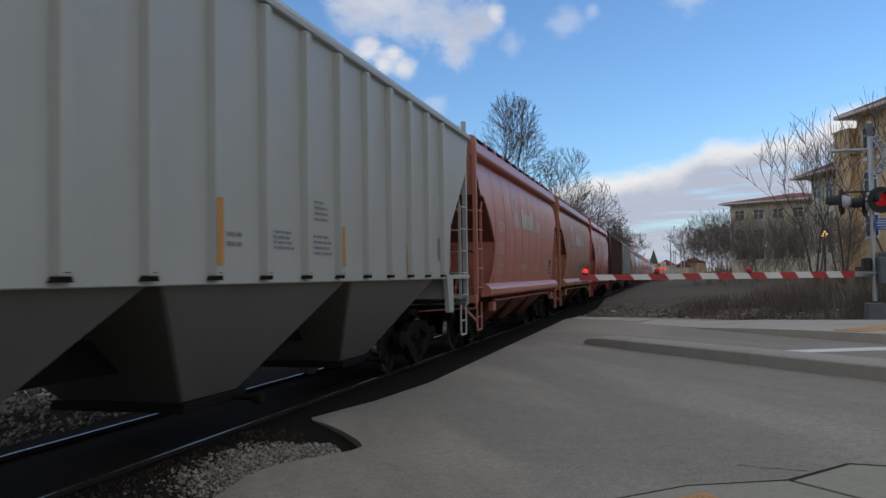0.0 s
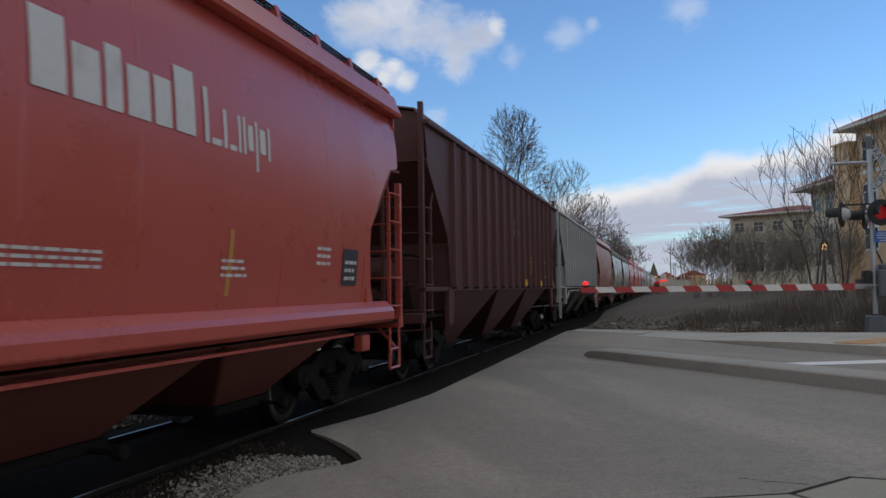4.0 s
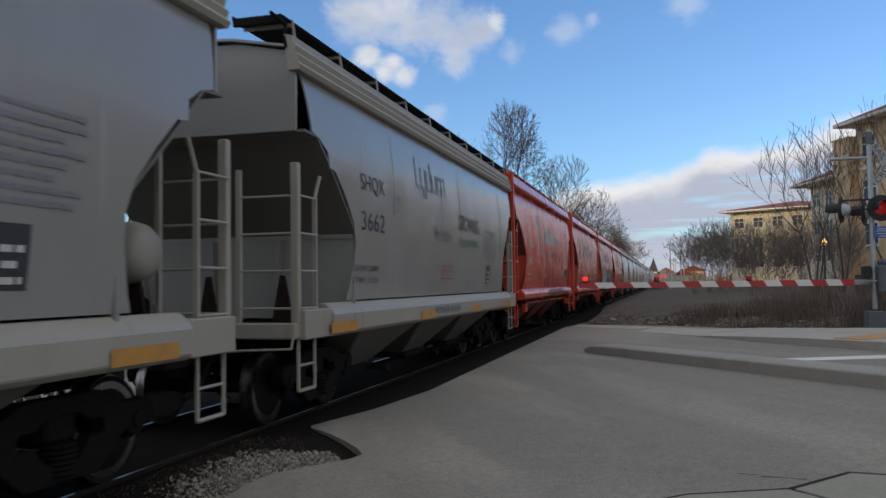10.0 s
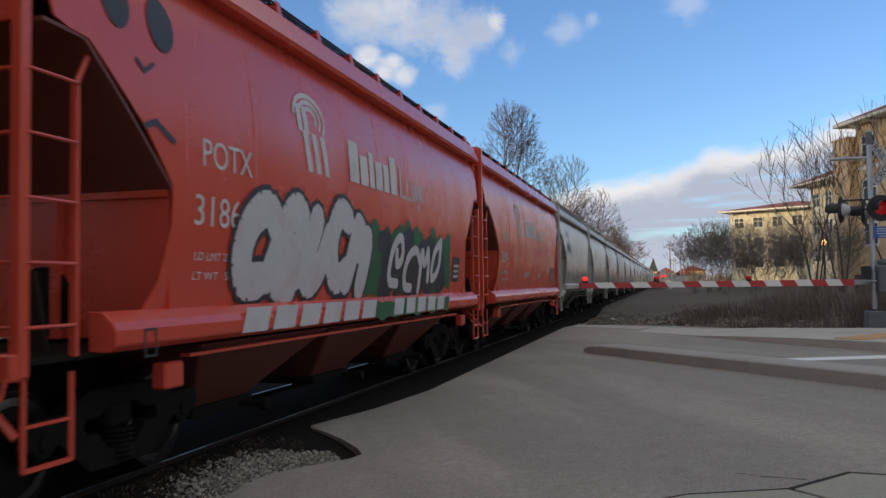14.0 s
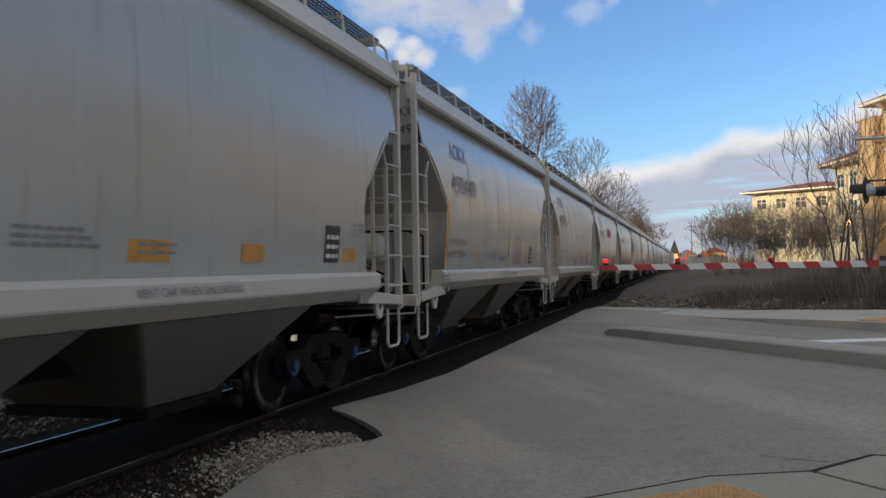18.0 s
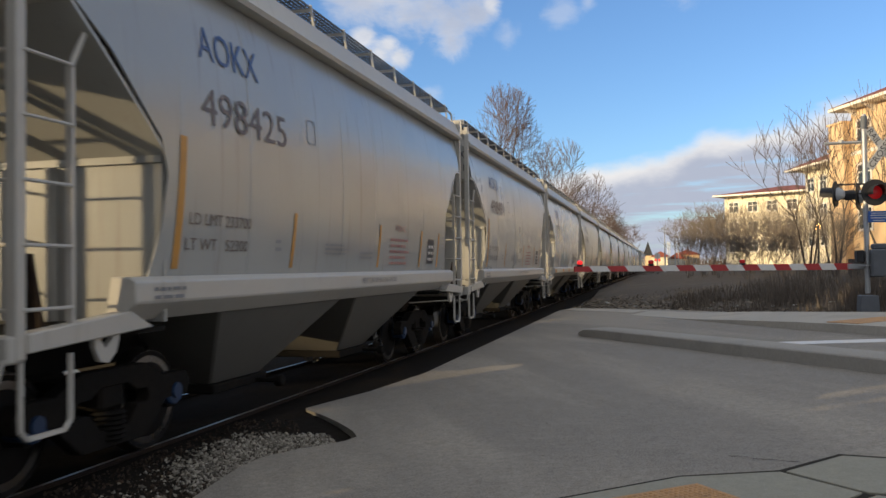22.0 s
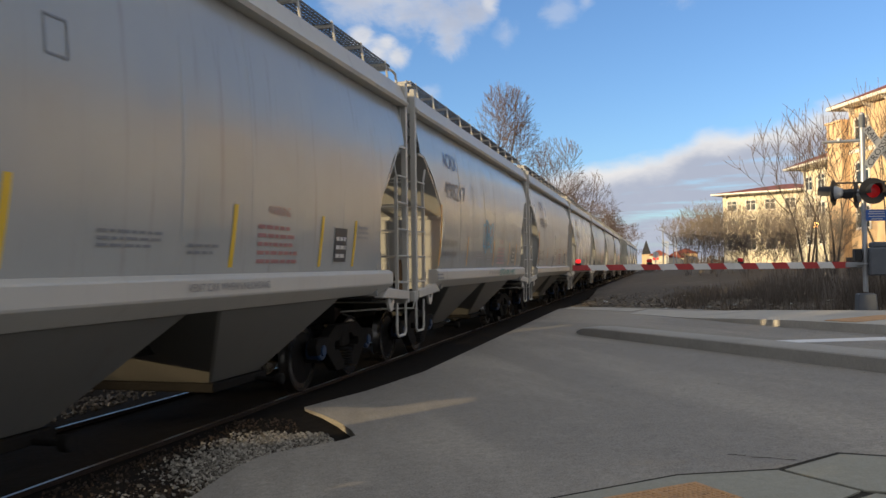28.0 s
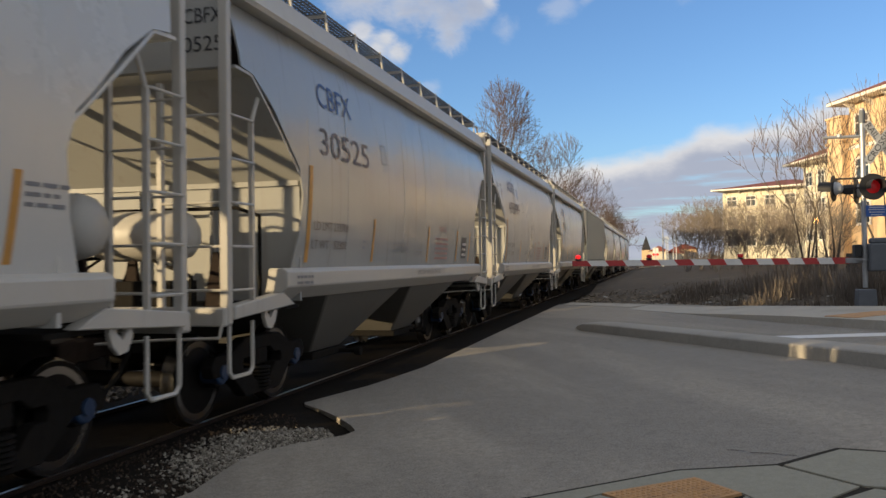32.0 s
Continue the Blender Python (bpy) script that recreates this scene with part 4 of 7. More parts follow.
def far_woods():
    """Distant leafless woods all round, as many thin upright twigs in uneven clumps."""
    rnd = random.Random(12)
    sh = Shape()
    for _ in range(1500):
        a = rnd.uniform(0, 6.283)
        d = rnd.uniform(230, 420)
        x, y = d * math.sin(a), d * math.cos(a)
        if abs(x + 5) < 16 and y > 0:
            continue
        hh = rnd.uniform(5, 10) * (0.8 + 0.4 * noise.noise((a * 6, 0, 0)))
        for _ in range(26):
            px, py = x + rnd.gauss(0, 3), y + rnd.gauss(0, 3)
            r = rnd.uniform(0.06, 0.16)
            top = hh * rnd.uniform(0.5, 1.0)
            lx, ly = rnd.uniform(-1.5, 1.5), rnd.uniform(-1.5, 1.5)
            ca, sa = math.cos(a) * r, -math.sin(a) * r
            sh.add([(px - ca, py - sa, 0), (px + ca, py + sa, 0), (px + lx, py + ly, top)], [(0, 1, 2)])
    put("far_woods", sh.mesh("far_woods", raw=True), TWIG, label="distant bare woods along the horizon", category="woods", kind="stuff")


far_woods()


def woods_behind():
    """Unseen woods and hedges behind camera and across track, added to block low light."""
    rnd = random.Random(77)
    sh = Shape()
    for _ in range(3400):
        if rnd.random() < 0.5:
            x, y, tall = rnd.uniform(-70, 60), rnd.uniform(-62, -34), 8.0
        else:
            x, y, tall = rnd.uniform(-46, -36), rnd.uniform(-55, 70), 7.4
        hh = tall * rnd.uniform(0.45 if tall > 7.5 else 0.8, 1.0)
        for _ in range(9):
            px, py, r, a = x + rnd.gauss(0, 1.2), y + rnd.gauss(0, 1.2), rnd.uniform(0.10, 0.30), rnd.uniform(0, 3.14)
            ca, sa = math.cos(a) * r, math.sin(a) * r
            lx, ly = rnd.uniform(-1.2, 1.2), rnd.uniform(-1.2, 1.2)
            top = hh * rnd.uniform(0.6, 1.0)
            sh.add([(px - ca, py - sa, -0.3), (px + ca, py + sa, -0.3), (px + lx + ca, py + ly + sa, top * 0.7), (px + lx, py + ly, top), (px + lx - ca, py + ly - sa, top * 0.7)], [(0, 1, 2, 3, 4)])
    put("woods_behind", sh.mesh("woods_behind", raw=True), TWIG, label="unseen bare woods added to block low light across the track", category="woods", kind="stuff")


woods_behind()


def scraps():
    """Pale litter caught along the foot of the bank."""
    rnd = random.Random(64)
    pale = material("pale_litter", (0.55, 0.54, 0.50), 0.7, vary=0.2, scale=9, bump=0.1)
    for x, y in ((0.2, 28.2), (1.5, 27.0), (-0.9, 31.0), (3.1, 25.4), (3.6, 24.9), (0.9, 31.5), (5.4, 23.8), (-2.1, 34.0), (2.2, 26.6), (4.5, 24.5)):
        r = rnd.uniform(0.05, 0.12)
        pts = [(r * rnd.uniform(0.6, 1.2) * math.cos(a), r * rnd.uniform(0.6, 1.2) * math.sin(a)) for a in np.linspace(0, 5.4, 6)]
        scrap = put("litter_scrap", Shape().prism(pts, 0.0, 0.03).mesh("litter_scrap"), pale, m=pose(x, y, far_z(x, y) + 0.03, rnd.uniform(-15, 15), rnd.uniform(-15, 15), 0))
        tagged(scrap, "crumpled pale scrap of litter on the bare dirt", category="litter", group="litter along the bank")


scraps()


def far_street():
    """Small things at the end of the view: poles, a spire, houses and a far crossing."""
    for x, y, h in ((0.6, 118, 6.8), (2.2, 132, 6.2), (3.0, 150, 6.6), (1.4, 165, 6.0), (2.0, 190, 6.5)):
        pole = new("utility_pole")
        tagged(pole, "thin pale utility pole in the distance", category="pole", group="poles along the far street")
        pole.matrix_basis = pose(x, y, 0.3)
        put("shaft", Shape().lathe([(0, 0.11), (h, 0.07)], 8, "z").mesh("shaft"), GUARD, pole)
        put("crossbar", Shape().box(-0.5, 0.5, -0.05, 0.05, h - 0.5, h - 0.38).mesh("crossbar"), GUARD, pole)
    church = new("church")
    tagged(church, "distant church with a dark pointed spire", category="church")
    church.matrix_basis = pose(-4.4, 310, 0)
    put("tower", Shape().box(-1.6, 1.6, -1.6, 1.6, -1, 5.2).mesh("tower"), TAN, church)
    put("spire", Shape().add([(-1.7, -1.7, 5.2), (1.7, -1.7, 5.2), (1.7, 1.7, 5.2), (-1.7, 1.7, 5.2), (0, 0, 10.5)], [(0, 1, 4), (1, 2, 4), (2, 3, 4), (3, 0, 4), (3, 2, 1, 0)]).mesh("spire"), HOOD, church)
    for x, y, w, h, mat, lab in ((0.0, 240, 5.0, 4.0, CREAM, "small pale house far down the line"), (7.5, 250, 7.0, 4.6, TAN, "small tan house far down the line"), (-11.2, 205, 6.0, 4.8, material("orange_brick", (0.55, 0.30, 0.10), 0.8, vary=0.15), "orange brick house beside the railway"), (4.0, 215, 4.0, 3.2, CREAM, "small pale shed far down the line")):
        house = new("house")
        tagged(house, lab, category="house")
        house.matrix_basis = pose(x, y, 0)
        put("wall", Shape().box(-w / 2, w / 2, 0, 7, -1, h).mesh("wall"), mat, house)
        put("roof", Shape().prism([(-w / 2 - 0.4, h), (w / 2 + 0.4, h), (0, h + 1.6)], -0.4, 7.4, "xz").mesh("roof"), ROOF_RED, house)
        for k in (-1, 1):
            put("window", kept("flat_window", window_mesh), FASCIA, house, pose(k * w / 4, -0.03, h * 0.55))
    far = new("crossing_signal")
    tagged(far, "distant crossing signal with red lamps", category="crossing signal")
    far.matrix_basis = pose(-0.5, 140, 0.2)
    put("mast", Shape().lathe([(0, 0.08), (3.6, 0.08)], 8, "z").mesh("mast"), GUARD, far)
    put("board", Shape().box(-0.45, 0.45, -0.05, 0.05, 2.5, 3.4).mesh("board"), WHITE, far)
    for x in (-0.3, 0.3):
        put("lamp", Shape().lathe([(-0.1, 0.2), (0.0, 0.2)], 12, "y", (x, -0.08, 2.3)).mesh("lamp"), RED_GLOW, far)


far_street()


def flats_lamp():
    lamp = new("wall_lamp_post")
    tagged(lamp, "lit lamp on a post before the apartment building", category="street lamp")
    lamp.matrix_basis = pose(8.9, 52.0, 1.0)
    put("post", Shape().lathe([(0, 0.06), (2.6, 0.05)], 8, "z").mesh("post"), HOOD, lamp)
    put("globe", Shape().lathe([(2.6, 0.05), (2.68, 0.13), (2.8, 0.16), (2.92, 0.12), (2.98, 0.03)], 12, "z").mesh("globe", smooth=1.0), material("warm_lamp", (1.0, 0.5, 0.15), 0.4, emit=6.0, bump=0.0), lamp, None, "glowing orange globe")


flats_lamp()


# ---- the cloud that hides the sun until it has drifted by ----
CLOUD_MAT = material("cloud", (0.85, 0.85, 0.86), 1.0, vary=0.05, scale=0.01, bump=0.0)


def build_cloud():
    rnd = random.Random(31)
    sh = Shape()
    n = 90
    edge = [(-650 + 1300 * k / n, 22 * noise.noise((k * 0.21, 4.0, 0)) + 9 * noise.noise((k * 0.9, 1.0, 0))) for k in range(n + 1)]
    sh.prism([(-650, -1300), (650, -1300)] + edge[::-1], -25, 25)
    for _ in range(160):
        x, y, r = rnd.uniform(-620, 620), rnd.uniform(-1250, -40), rnd.uniform(40, 90)
        sh.lathe([(-r * 0.5, r * 0.1), (-r * 0.3, r * 0.8), (0, r), (r * 0.35, r * 0.8), (r * 0.6, r * 0.45), (r * 0.7, r * 0.05)], 12, "z", (x, y, 15))
    return put("cloud", sh.mesh("cloud", smooth=1.2), CLOUD_MAT, label="broad grey cloud drifting away from the low sun", category="cloud", kind="structure")


sun_cloud = build_cloud()

# ---- railway cars ----
# In a car's own space s runs along y from the leading coupler face, x is across, z is above the rails.
KINDS = {
    # side: bottom and top of the side sheet, sill: bottom, top and half width; cut: outline of the sheet's end (z, s)
    "round": dict(L=13.95, low=1.50, top=4.34, sill=(1.20, 1.50, 1.66), cut=[(4.34, 0.42), (3.85, 0.50), (3.50, 0.58), (3.46, 0.72), (3.44, 0.92), (3.33, 1.05), (2.90, 1.55), (2.50, 1.90), (2.20, 1.91), (1.72, 1.78), (1.5, 1.62)],
                  truck=1.98, bays=[(2.6, 5.55), (5.6, 8.5), (8.55, 11.5)], hop=1.15, seam=1.22),
    "railed": dict(L=13.9, low=1.48, top=4.14, sill=(1.06, 1.46, 1.63), cut=[(4.14, 0.56), (3.91, 0.60), (3.45, 0.67), (3.40, 0.88), (3.27, 1.09), (3.08, 1.12), (3.06, 1.29), (2.78, 1.60), (2.48, 1.87), (2.23, 1.97), (1.95, 1.95), (1.65, 1.87), (1.48, 1.80)],
                   truck=1.98, bays=[(2.6, 5.55), (5.6, 8.5), (8.55, 11.5)], hop=1.1, seam=1.35),
    "short": dict(L=12.72, low=1.61, top=4.30, sill=(1.27, 1.62, 1.62), cut=[(4.30, 0.50), (3.61, 0.58), (3.57, 0.84), (3.30, 1.22), (2.94, 1.58), (2.74, 1.80), (2.45, 1.90), (2.0, 1.84), (1.61, 1.70)],
                  truck=1.92, bays=[(3.0, 6.10), (6.62, 9.72)], hop=1.28, seam=1.22),
    "ribbed": dict(L=17.8, low=1.69, top=4.50, sill=(1.58, 1.70, 1.56), cut=[(4.50, 0.32), (3.78, 0.52), (2.63, 1.80), (1.69, 1.97)],
                   truck=2.35, bays=[(2.7, 6.75), (6.85, 10.95), (11.05, 15.1)], hop=1.66, seam=1.0),
}
SET = 0.30         # how far the end frames stand out from the body's end


def side_x(kind, z):
    """Half the car's width at a height."""
    if kind == "ribbed":
        return 1.56
    return 1.60 - 0.15 * ((z - 2.70) / 1.55) ** 2 - 0.05 * max(0.0, (z - 3.7) / 0.6) ** 2


def end_cut(kind, z):
    pts = KINDS[kind]["cut"]
    for (z1, s1), (z0, s0) in zip(pts, pts[1:]):
        if z >= z0:
            return s0 + (s1 - s0) * (z - z0) / (z1 - z0)
    return pts[-1][1]


def side_sheet(kind, hand):
    k = KINDS[kind]
    L, cols = k["L"], 64
    zs = sorted({*np.linspace(k["low"], k["top"], 15), *[z for z, _ in k["cut"]]})
    grid = []
    for z in zs:
        a = end_cut(kind, z)
        row = []
        for c in range(cols + 1):
            s = a + (L - 2 * a) * c / cols
            dent = 0.0 if kind == "ribbed" else 0.010 * noise.noise((s * 1.1, z * 0.45, 3.0 * hand)) + 0.004 * noise.noise((s * 3.1, z * 1.1, 7.0 * hand)) - 0.003 * abs(math.sin(math.pi * s / k["seam"])) ** 6
            row.append((hand * (side_x(kind, z) + dent), s, z))
        grid.append(row)
    return Shape().sheet(grid).mesh("side_sheet", smooth=1.0, thick=0.02)


def seam(kind):
    k = KINDS[kind]
    zs = np.linspace(k["low"] + 0.02, k["top"] - 0.02, 9)
    grid = [[(side_x(kind, z) + d, o, z) for o, d in ((-0.030, -0.004), (-0.012, 0.002), (0.012, 0.002), (0.030, -0.004))] for z in zs]
    return Shape().sheet(grid).mesh("weld_seam", smooth=1.0)


def rib(kind):
    sh = Shape()
    lo, hi = [], []
    for (x, y) in ((1.55, -0.085), (1.645, -0.062), (1.645, 0.062), (1.55, 0.085)):
        lo.append((x, y, 1.70))
        hi.append((x, y, 4.44))
    return sh.hexa(lo, hi).mesh("rib", bevel=0.008)


def roof(kind):
    k = KINDS[kind]
    L, t = k["L"], k["top"]
    rows = []
    for x, z in ((-1.48, t + 0.02), (-1.36, t + 0.24), (-0.7, t + 0.36), (0, t + 0.40), (0.7, t + 0.36), (1.36, t + 0.24), (1.48, t + 0.02)):
        rows.append([(x, 0.36, z), (x, L - 0.36, z)])
    return Shape().sheet(rows).mesh("roof", smooth=0.4, thick=0.03)


def eave(kind, hand):
    k = KINDS[kind]
    L, t = k["L"], k["top"]
    if kind == "ribbed":
        return Shape().box(min(hand * 1.50, hand * 1.63), max(hand * 1.50, hand * 1.63), 0.32, L - 0.32, t - 0.03, t + 0.05).mesh("top_chord", bevel=0.01)
    prof = [(1.38, t - 0.03), (1.55, t - 0.03), (1.57, t + 0.02), (1.545, t + 0.05), (1.44, t + 0.31), (1.34, t + 0.31)]
    if kind == "railed":
        prof = [(1.40, t - 0.03), (1.53, t - 0.03), (1.56, t + 0.02), (1.52, t + 0.07), (1.54, t + 0.13), (1.49, t + 0.18), (1.51, t + 0.24), (1.46, t + 0.29), (1.46, t + 0.36), (1.36, t + 0.38)]
    return Shape().prism([(hand * x, z) for x, z in prof], 0.36, L - 0.36, "xz").mesh("eave", smooth=0.5)


def flip(L):
    return pose(0, L, 0, 0, 0, 180)


END = {"round": (3.45, 0.92, 1.92, 2.48), "railed": (3.43, 0.86, 1.98, 2.35), "short": (3.58, 0.84, 1.90, 2.62), "ribbed": (3.87, 0.50, 1.96, 2.52)}   # plate bottom, where the slope begins, where it meets the bulkhead and how high


def end_plates(kind):
    """The flat plate over the end, the soffit and sloping sheet under it and the upright bulkhead, for the leading end."""
    t = KINDS[kind]["top"]
    w = 1.46
    zs, s1, s2, z2 = END[kind]
    s1, s2 = s1 + SET, s2 + SET
    wide = 1.52 if kind == "ribbed" else 1.545
    plate = Shape().prism([(-w, zs), (w, zs), (w, t + 0.02), (1.36, t + 0.22), (0.7, t + 0.35), (-0.7, t + 0.35), (-1.36, t + 0.22), (-w, t + 0.02)], 0.74, 0.78, "xz").mesh("end_plate", bevel=0.006)
    rows = [(0.784, zs + 0.02)] + [(s1 - 0.03 + (s2 - s1 + 0.03) * f, zs + (z2 - zs) * f) for f in (0.0, 0.25, 0.5, 0.75, 1.0)]
    slope = Shape().sheet([[(x * (side_x(kind, z) - 0.012), y, z) for x in (-1, 1)] for y, z in rows]).mesh("slope_sheet", thick=0.03)
    wall = Shape().box(-wide, wide, s2, s2 + 0.04, 1.25, z2 + 0.01).box(-wide, wide, s2 - 0.035, s2 - 0.004, z2 - 0.07, z2 - 0.01).mesh("bulkhead")
    return plate, slope, wall


def hopper(kind, a, b):
    k = KINDS[kind]
    z1, z0 = k["hop"], 0.42
    c, wide = (a + b) / 2, 1.50 if kind == "ribbed" else 1.42
    top = [(-wide, a, z1), (wide, a, z1), (wide, b, z1), (-wide, b, z1)]
    low = [(-0.72, c - 0.55, z0), (0.72, c - 0.55, z0), (0.72, c + 0.55, z0), (-0.72, c + 0.55, z0)]
    return Shape().hexa(low, top).mesh("hopper", bevel=0.02)


def gate(a, b):
    c = (a + b) / 2
    sh = Shape().box(-0.80, 0.80, c - 0.62, c + 0.62, 0.33, 0.43)
    sh.tube((-1.15, c + 0.35, 0.36), (1.15, c + 0.35, 0.36), 0.03).tube((1.05, c + 0.35, 0.36), (1.15, c + 0.35, 0.36), 0.07, 8)
    return sh.mesh("outlet_gate", bevel=0.012)


BOARD = {"short": (0.56, 0.78, 1.36, 0.70), "railed": (0.56, 0.76, 1.36, 0.30), "round": (0.44, 0.86, 1.36, 0.70), "ribbed": (0.26, -0.30, 0.30, 0.02)}   # height over the top, inner and outer edge, how far from the car's end


def running_board(kind):
    """A grating of long slats with cross strips, seen from below as open lattice."""
    k = KINDS[kind]
    up, x0, x1, gap = BOARD[kind]
    L, z = k["L"], k["top"] + up
    sh = Shape()
    n, wide = (10, 0.008) if kind != "railed" else (12, 0.016)
    for j in range(n + 1):
        x = x0 + (x1 - x0) * j / n
        sh.box(x - wide, x + wide, gap, L - gap, z, z + 0.022)
    for j in range(int((L - 2 * gap) / 0.10)):
        sh.box(x0, x1, gap + j * 0.10, gap + 0.012 + j * 0.10, z + 0.004, z + 0.018)
    sh.box(x0 - 0.02, x0, gap, L - gap, z, z + 0.06)
    return sh.mesh("running_board")


def end_rail(kind, hand):
    """The bent grab bar and the dark end strip where the roof walkway stops."""
    up, x0, x1, gap = BOARD[kind]
    z = KINDS[kind]["top"] + up
    sh = Shape().box(min(hand * x0, hand * x1), max(hand * x0, hand * x1), gap - 0.02, gap + 0.04, z - 0.06, z + 0.03)
    sh.path([(hand * (x1 - 0.06), gap, z), (hand * (x1 - 0.02), gap - 0.22, z - 0.02), (hand * x1, 0.40, z - 0.06), (hand * (x1 + 0.02), 0.36, z - 0.34)], 0.022)
    return sh.mesh("end_rail")


def grating(x0, x1, y0, y1, z):
    sh = Shape()
    for j in range(15):
        x = x0 + (x1 - x0) * j / 14
        sh.box(x - 0.012, x + 0.012, y0, y1, z, z + 0.035)
    for j in range(6):
        y = y0 + (y1 - y0) * j / 5
        sh.box(x0, x1, y - 0.012, y + 0.012, z - 0.006, z + 0.02)
    return sh.mesh("grating")


def bracket(kind):
    """A flat bearer under the walkway, turned down on the eave."""
    up, x0, x1, _ = BOARD[kind]
    z = KINDS[kind]["top"] + up
    w, t = 0.05 if kind == "round" else 0.018, KINDS[kind]["top"]
    sh = Shape().box(x0, x1 + 0.01, -w, w, z - 0.04, z - 0.004)
    sh.hexa([(1.41, -w, t + 0.20), (1.44, -w, t + 0.20), (1.44, w, t + 0.20), (1.41, w, t + 0.20)], [(x1, -w, z + 0.04), (x1 + 0.02, -w, z + 0.04), (x1 + 0.02, w, z + 0.04), (x1, w, z + 0.04)])
    return sh.mesh("board_bracket")


def truck_meshes():
    """One side frame, one wheelset, one bolster and small parts of a freight truck with 0.457 m wheels."""
    out = [(-1.12, 0.62), (-1.05, 0.72), (-0.70, 0.72), (-0.42, 0.86), (0.42, 0.86), (0.70, 0.72), (1.05, 0.72), (1.12, 0.62), (1.08, 0.50), (0.74, 0.50), (0.40, 0.22), (-0.40, 0.22), (-0.74, 0.50), (-1.08, 0.50)]
    frame_ = Shape()
    n = len(out)
    for x0, x1 in ((-0.07, 0.07),):
        v = [(x0, a, z) for a, z in out] + [(x0, a * 0.42, 0.54 + (z - 0.54) * 0.55) for a, z in out]
        v += [(x1, p[1], p[2]) for p in v]
        f = []
        for j in range(n):
            q = (j + 1) % n
            f += [(j, q, n + q, n + j), (2 * n + j, 3 * n + j, 3 * n + q, 2 * n + q), (j, 2 * n + j, 2 * n + q, q), (n + j, n + q, 3 * n + q, 3 * n + j)]
        frame_.add(v, f)
    sf = frame_.mesh("side_frame", bevel=0.012)
    ws = Shape()
    for h in (-1, 1):
        ws.lathe([(h * 0.82, 0.16), (h * 0.815, 0.20), (h * 0.755, 0.38), (h * 0.77, 0.42), (h * 0.77, 0.455), (h * 0.70, 0.46), (h * 0.665, 0.483), (h * 0.64, 0.483), (h * 0.64, 0.40), (h * 0.69, 0.20), (h * 0.66, 0.12)], 28)
    ws.lathe([(-1.0, 0.07), (-0.7, 0.085), (0.7, 0.085), (1.0, 0.07)], 12)
    wheel = ws.mesh("wheelset", smooth=0.6)
    tread = Shape()
    tread.lathe([(0.640, 0.470), (0.637, 0.482), (0.642, 0.4865), (0.664, 0.4865), (0.701, 0.4635), (0.766, 0.4585)], 28)
    tread = tread.mesh("tread", smooth=0.6)
    cap = Shape().lathe([(-0.16, 0.135), (0.02, 0.135), (0.035, 0.12), (0.035, 0.075), (0.06, 0.07), (0.06, 0.02)], 14).mesh("bearing_cap", smooth=0.5)
    bol = Shape().box(-1.05, 1.05, -0.16, 0.16, 0.52, 0.74).box(-0.35, 0.35, -0.3, 0.3, 0.60, 0.80).mesh("truck", bevel=0.03)
    coil = Shape().lathe([(0.27 + 0.02 * a, 0.15 if a % 2 else 0.12) for a in range(13)], 12, "z")
    beam = Shape().tube((-0.95, 0.0, 0.40), (0.95, 0.0, 0.40), 0.05, 6).mesh("brake_beam")
    return dict(side_frame=sf, wheelset=wheel, tread=tread, cap=cap, truck=bol, coil=coil.mesh("springs"), beam=beam)


def on_side(kind, shape, s, z, lift=0.006):
    """Lays a flat drawing given in (along, up) on the curved side of a car."""
    sh = Shape()
    if lift < 0:                     # on the face of a rib
        sh.v = [(side_x(kind, z + p[1]) - lift, s + p[0], z + p[1]) for p in shape.v]
    elif lift > 0.05:                # on the upright face of the sill
        sh.v = [(KINDS[kind]["sill"][2] + 0.006 + max(0.0, lift - 0.10) * 0.2, s + p[0], z + p[1]) for p in shape.v]
    else:
        sh.v = [(side_x(kind, z + p[1]) + lift, s + p[0], z + p[1]) for p in shape.v]
    sh.f = shape.f
    return sh.mesh("marking")


def bars(w, h, rows, seed=0, gap=0.55):
    """Lines of small writing that cannot be made out: short bars in rows."""
    rnd = random.Random(seed)
    sh = Shape()
    step = h / rows
    for r in range(rows):
        x = 0.0
        while x < w * rnd.uniform(0.75, 1.0):
            d = min(rnd.uniform(0.05, 0.16) * max(1.0, w / 0.8), w - x)
            z = h - (r + 1) * step
            sh.add([(x, z), (x + d, z), (x + d, z + step * (1 - gap)), (x, z + step * (1 - gap))], [(0, 1, 2, 3)])
            x += d + 0.025
    return sh


def rect(w, h):
    """A plain patch in strips, so that it follows the curve of the side."""
    sh = Shape()
    n = max(1, int(h / 0.12))
    for j in range(n):
        sh.add([(0, h * j / n), (w, h * j / n), (w, h * (j + 1) / n), (0, h * (j + 1) / n)], [(0, 1, 2, 3)])
    return sh


def drip(w, h, rnd):
    """A tapering run of rust, wide at its foot and pointed at its other end."""
    sh = Shape()
    rim = [(0, 0), (w, 0), (w * rnd.uniform(0.65, 0.85), h * rnd.uniform(0.2, 0.4)), (w * rnd.uniform(0.5, 0.7), h), (w * rnd.uniform(0.35, 0.5), h * rnd.uniform(0.7, 0.9)), (w * rnd.uniform(0.1, 0.3), h * rnd.uniform(0.15, 0.35))]
    sh.v = [(x, z, 0.0) for x, z in rim]
    sh.f = [tuple(range(6)) if h > 0 else tuple(range(5, -1, -1))]
    return sh


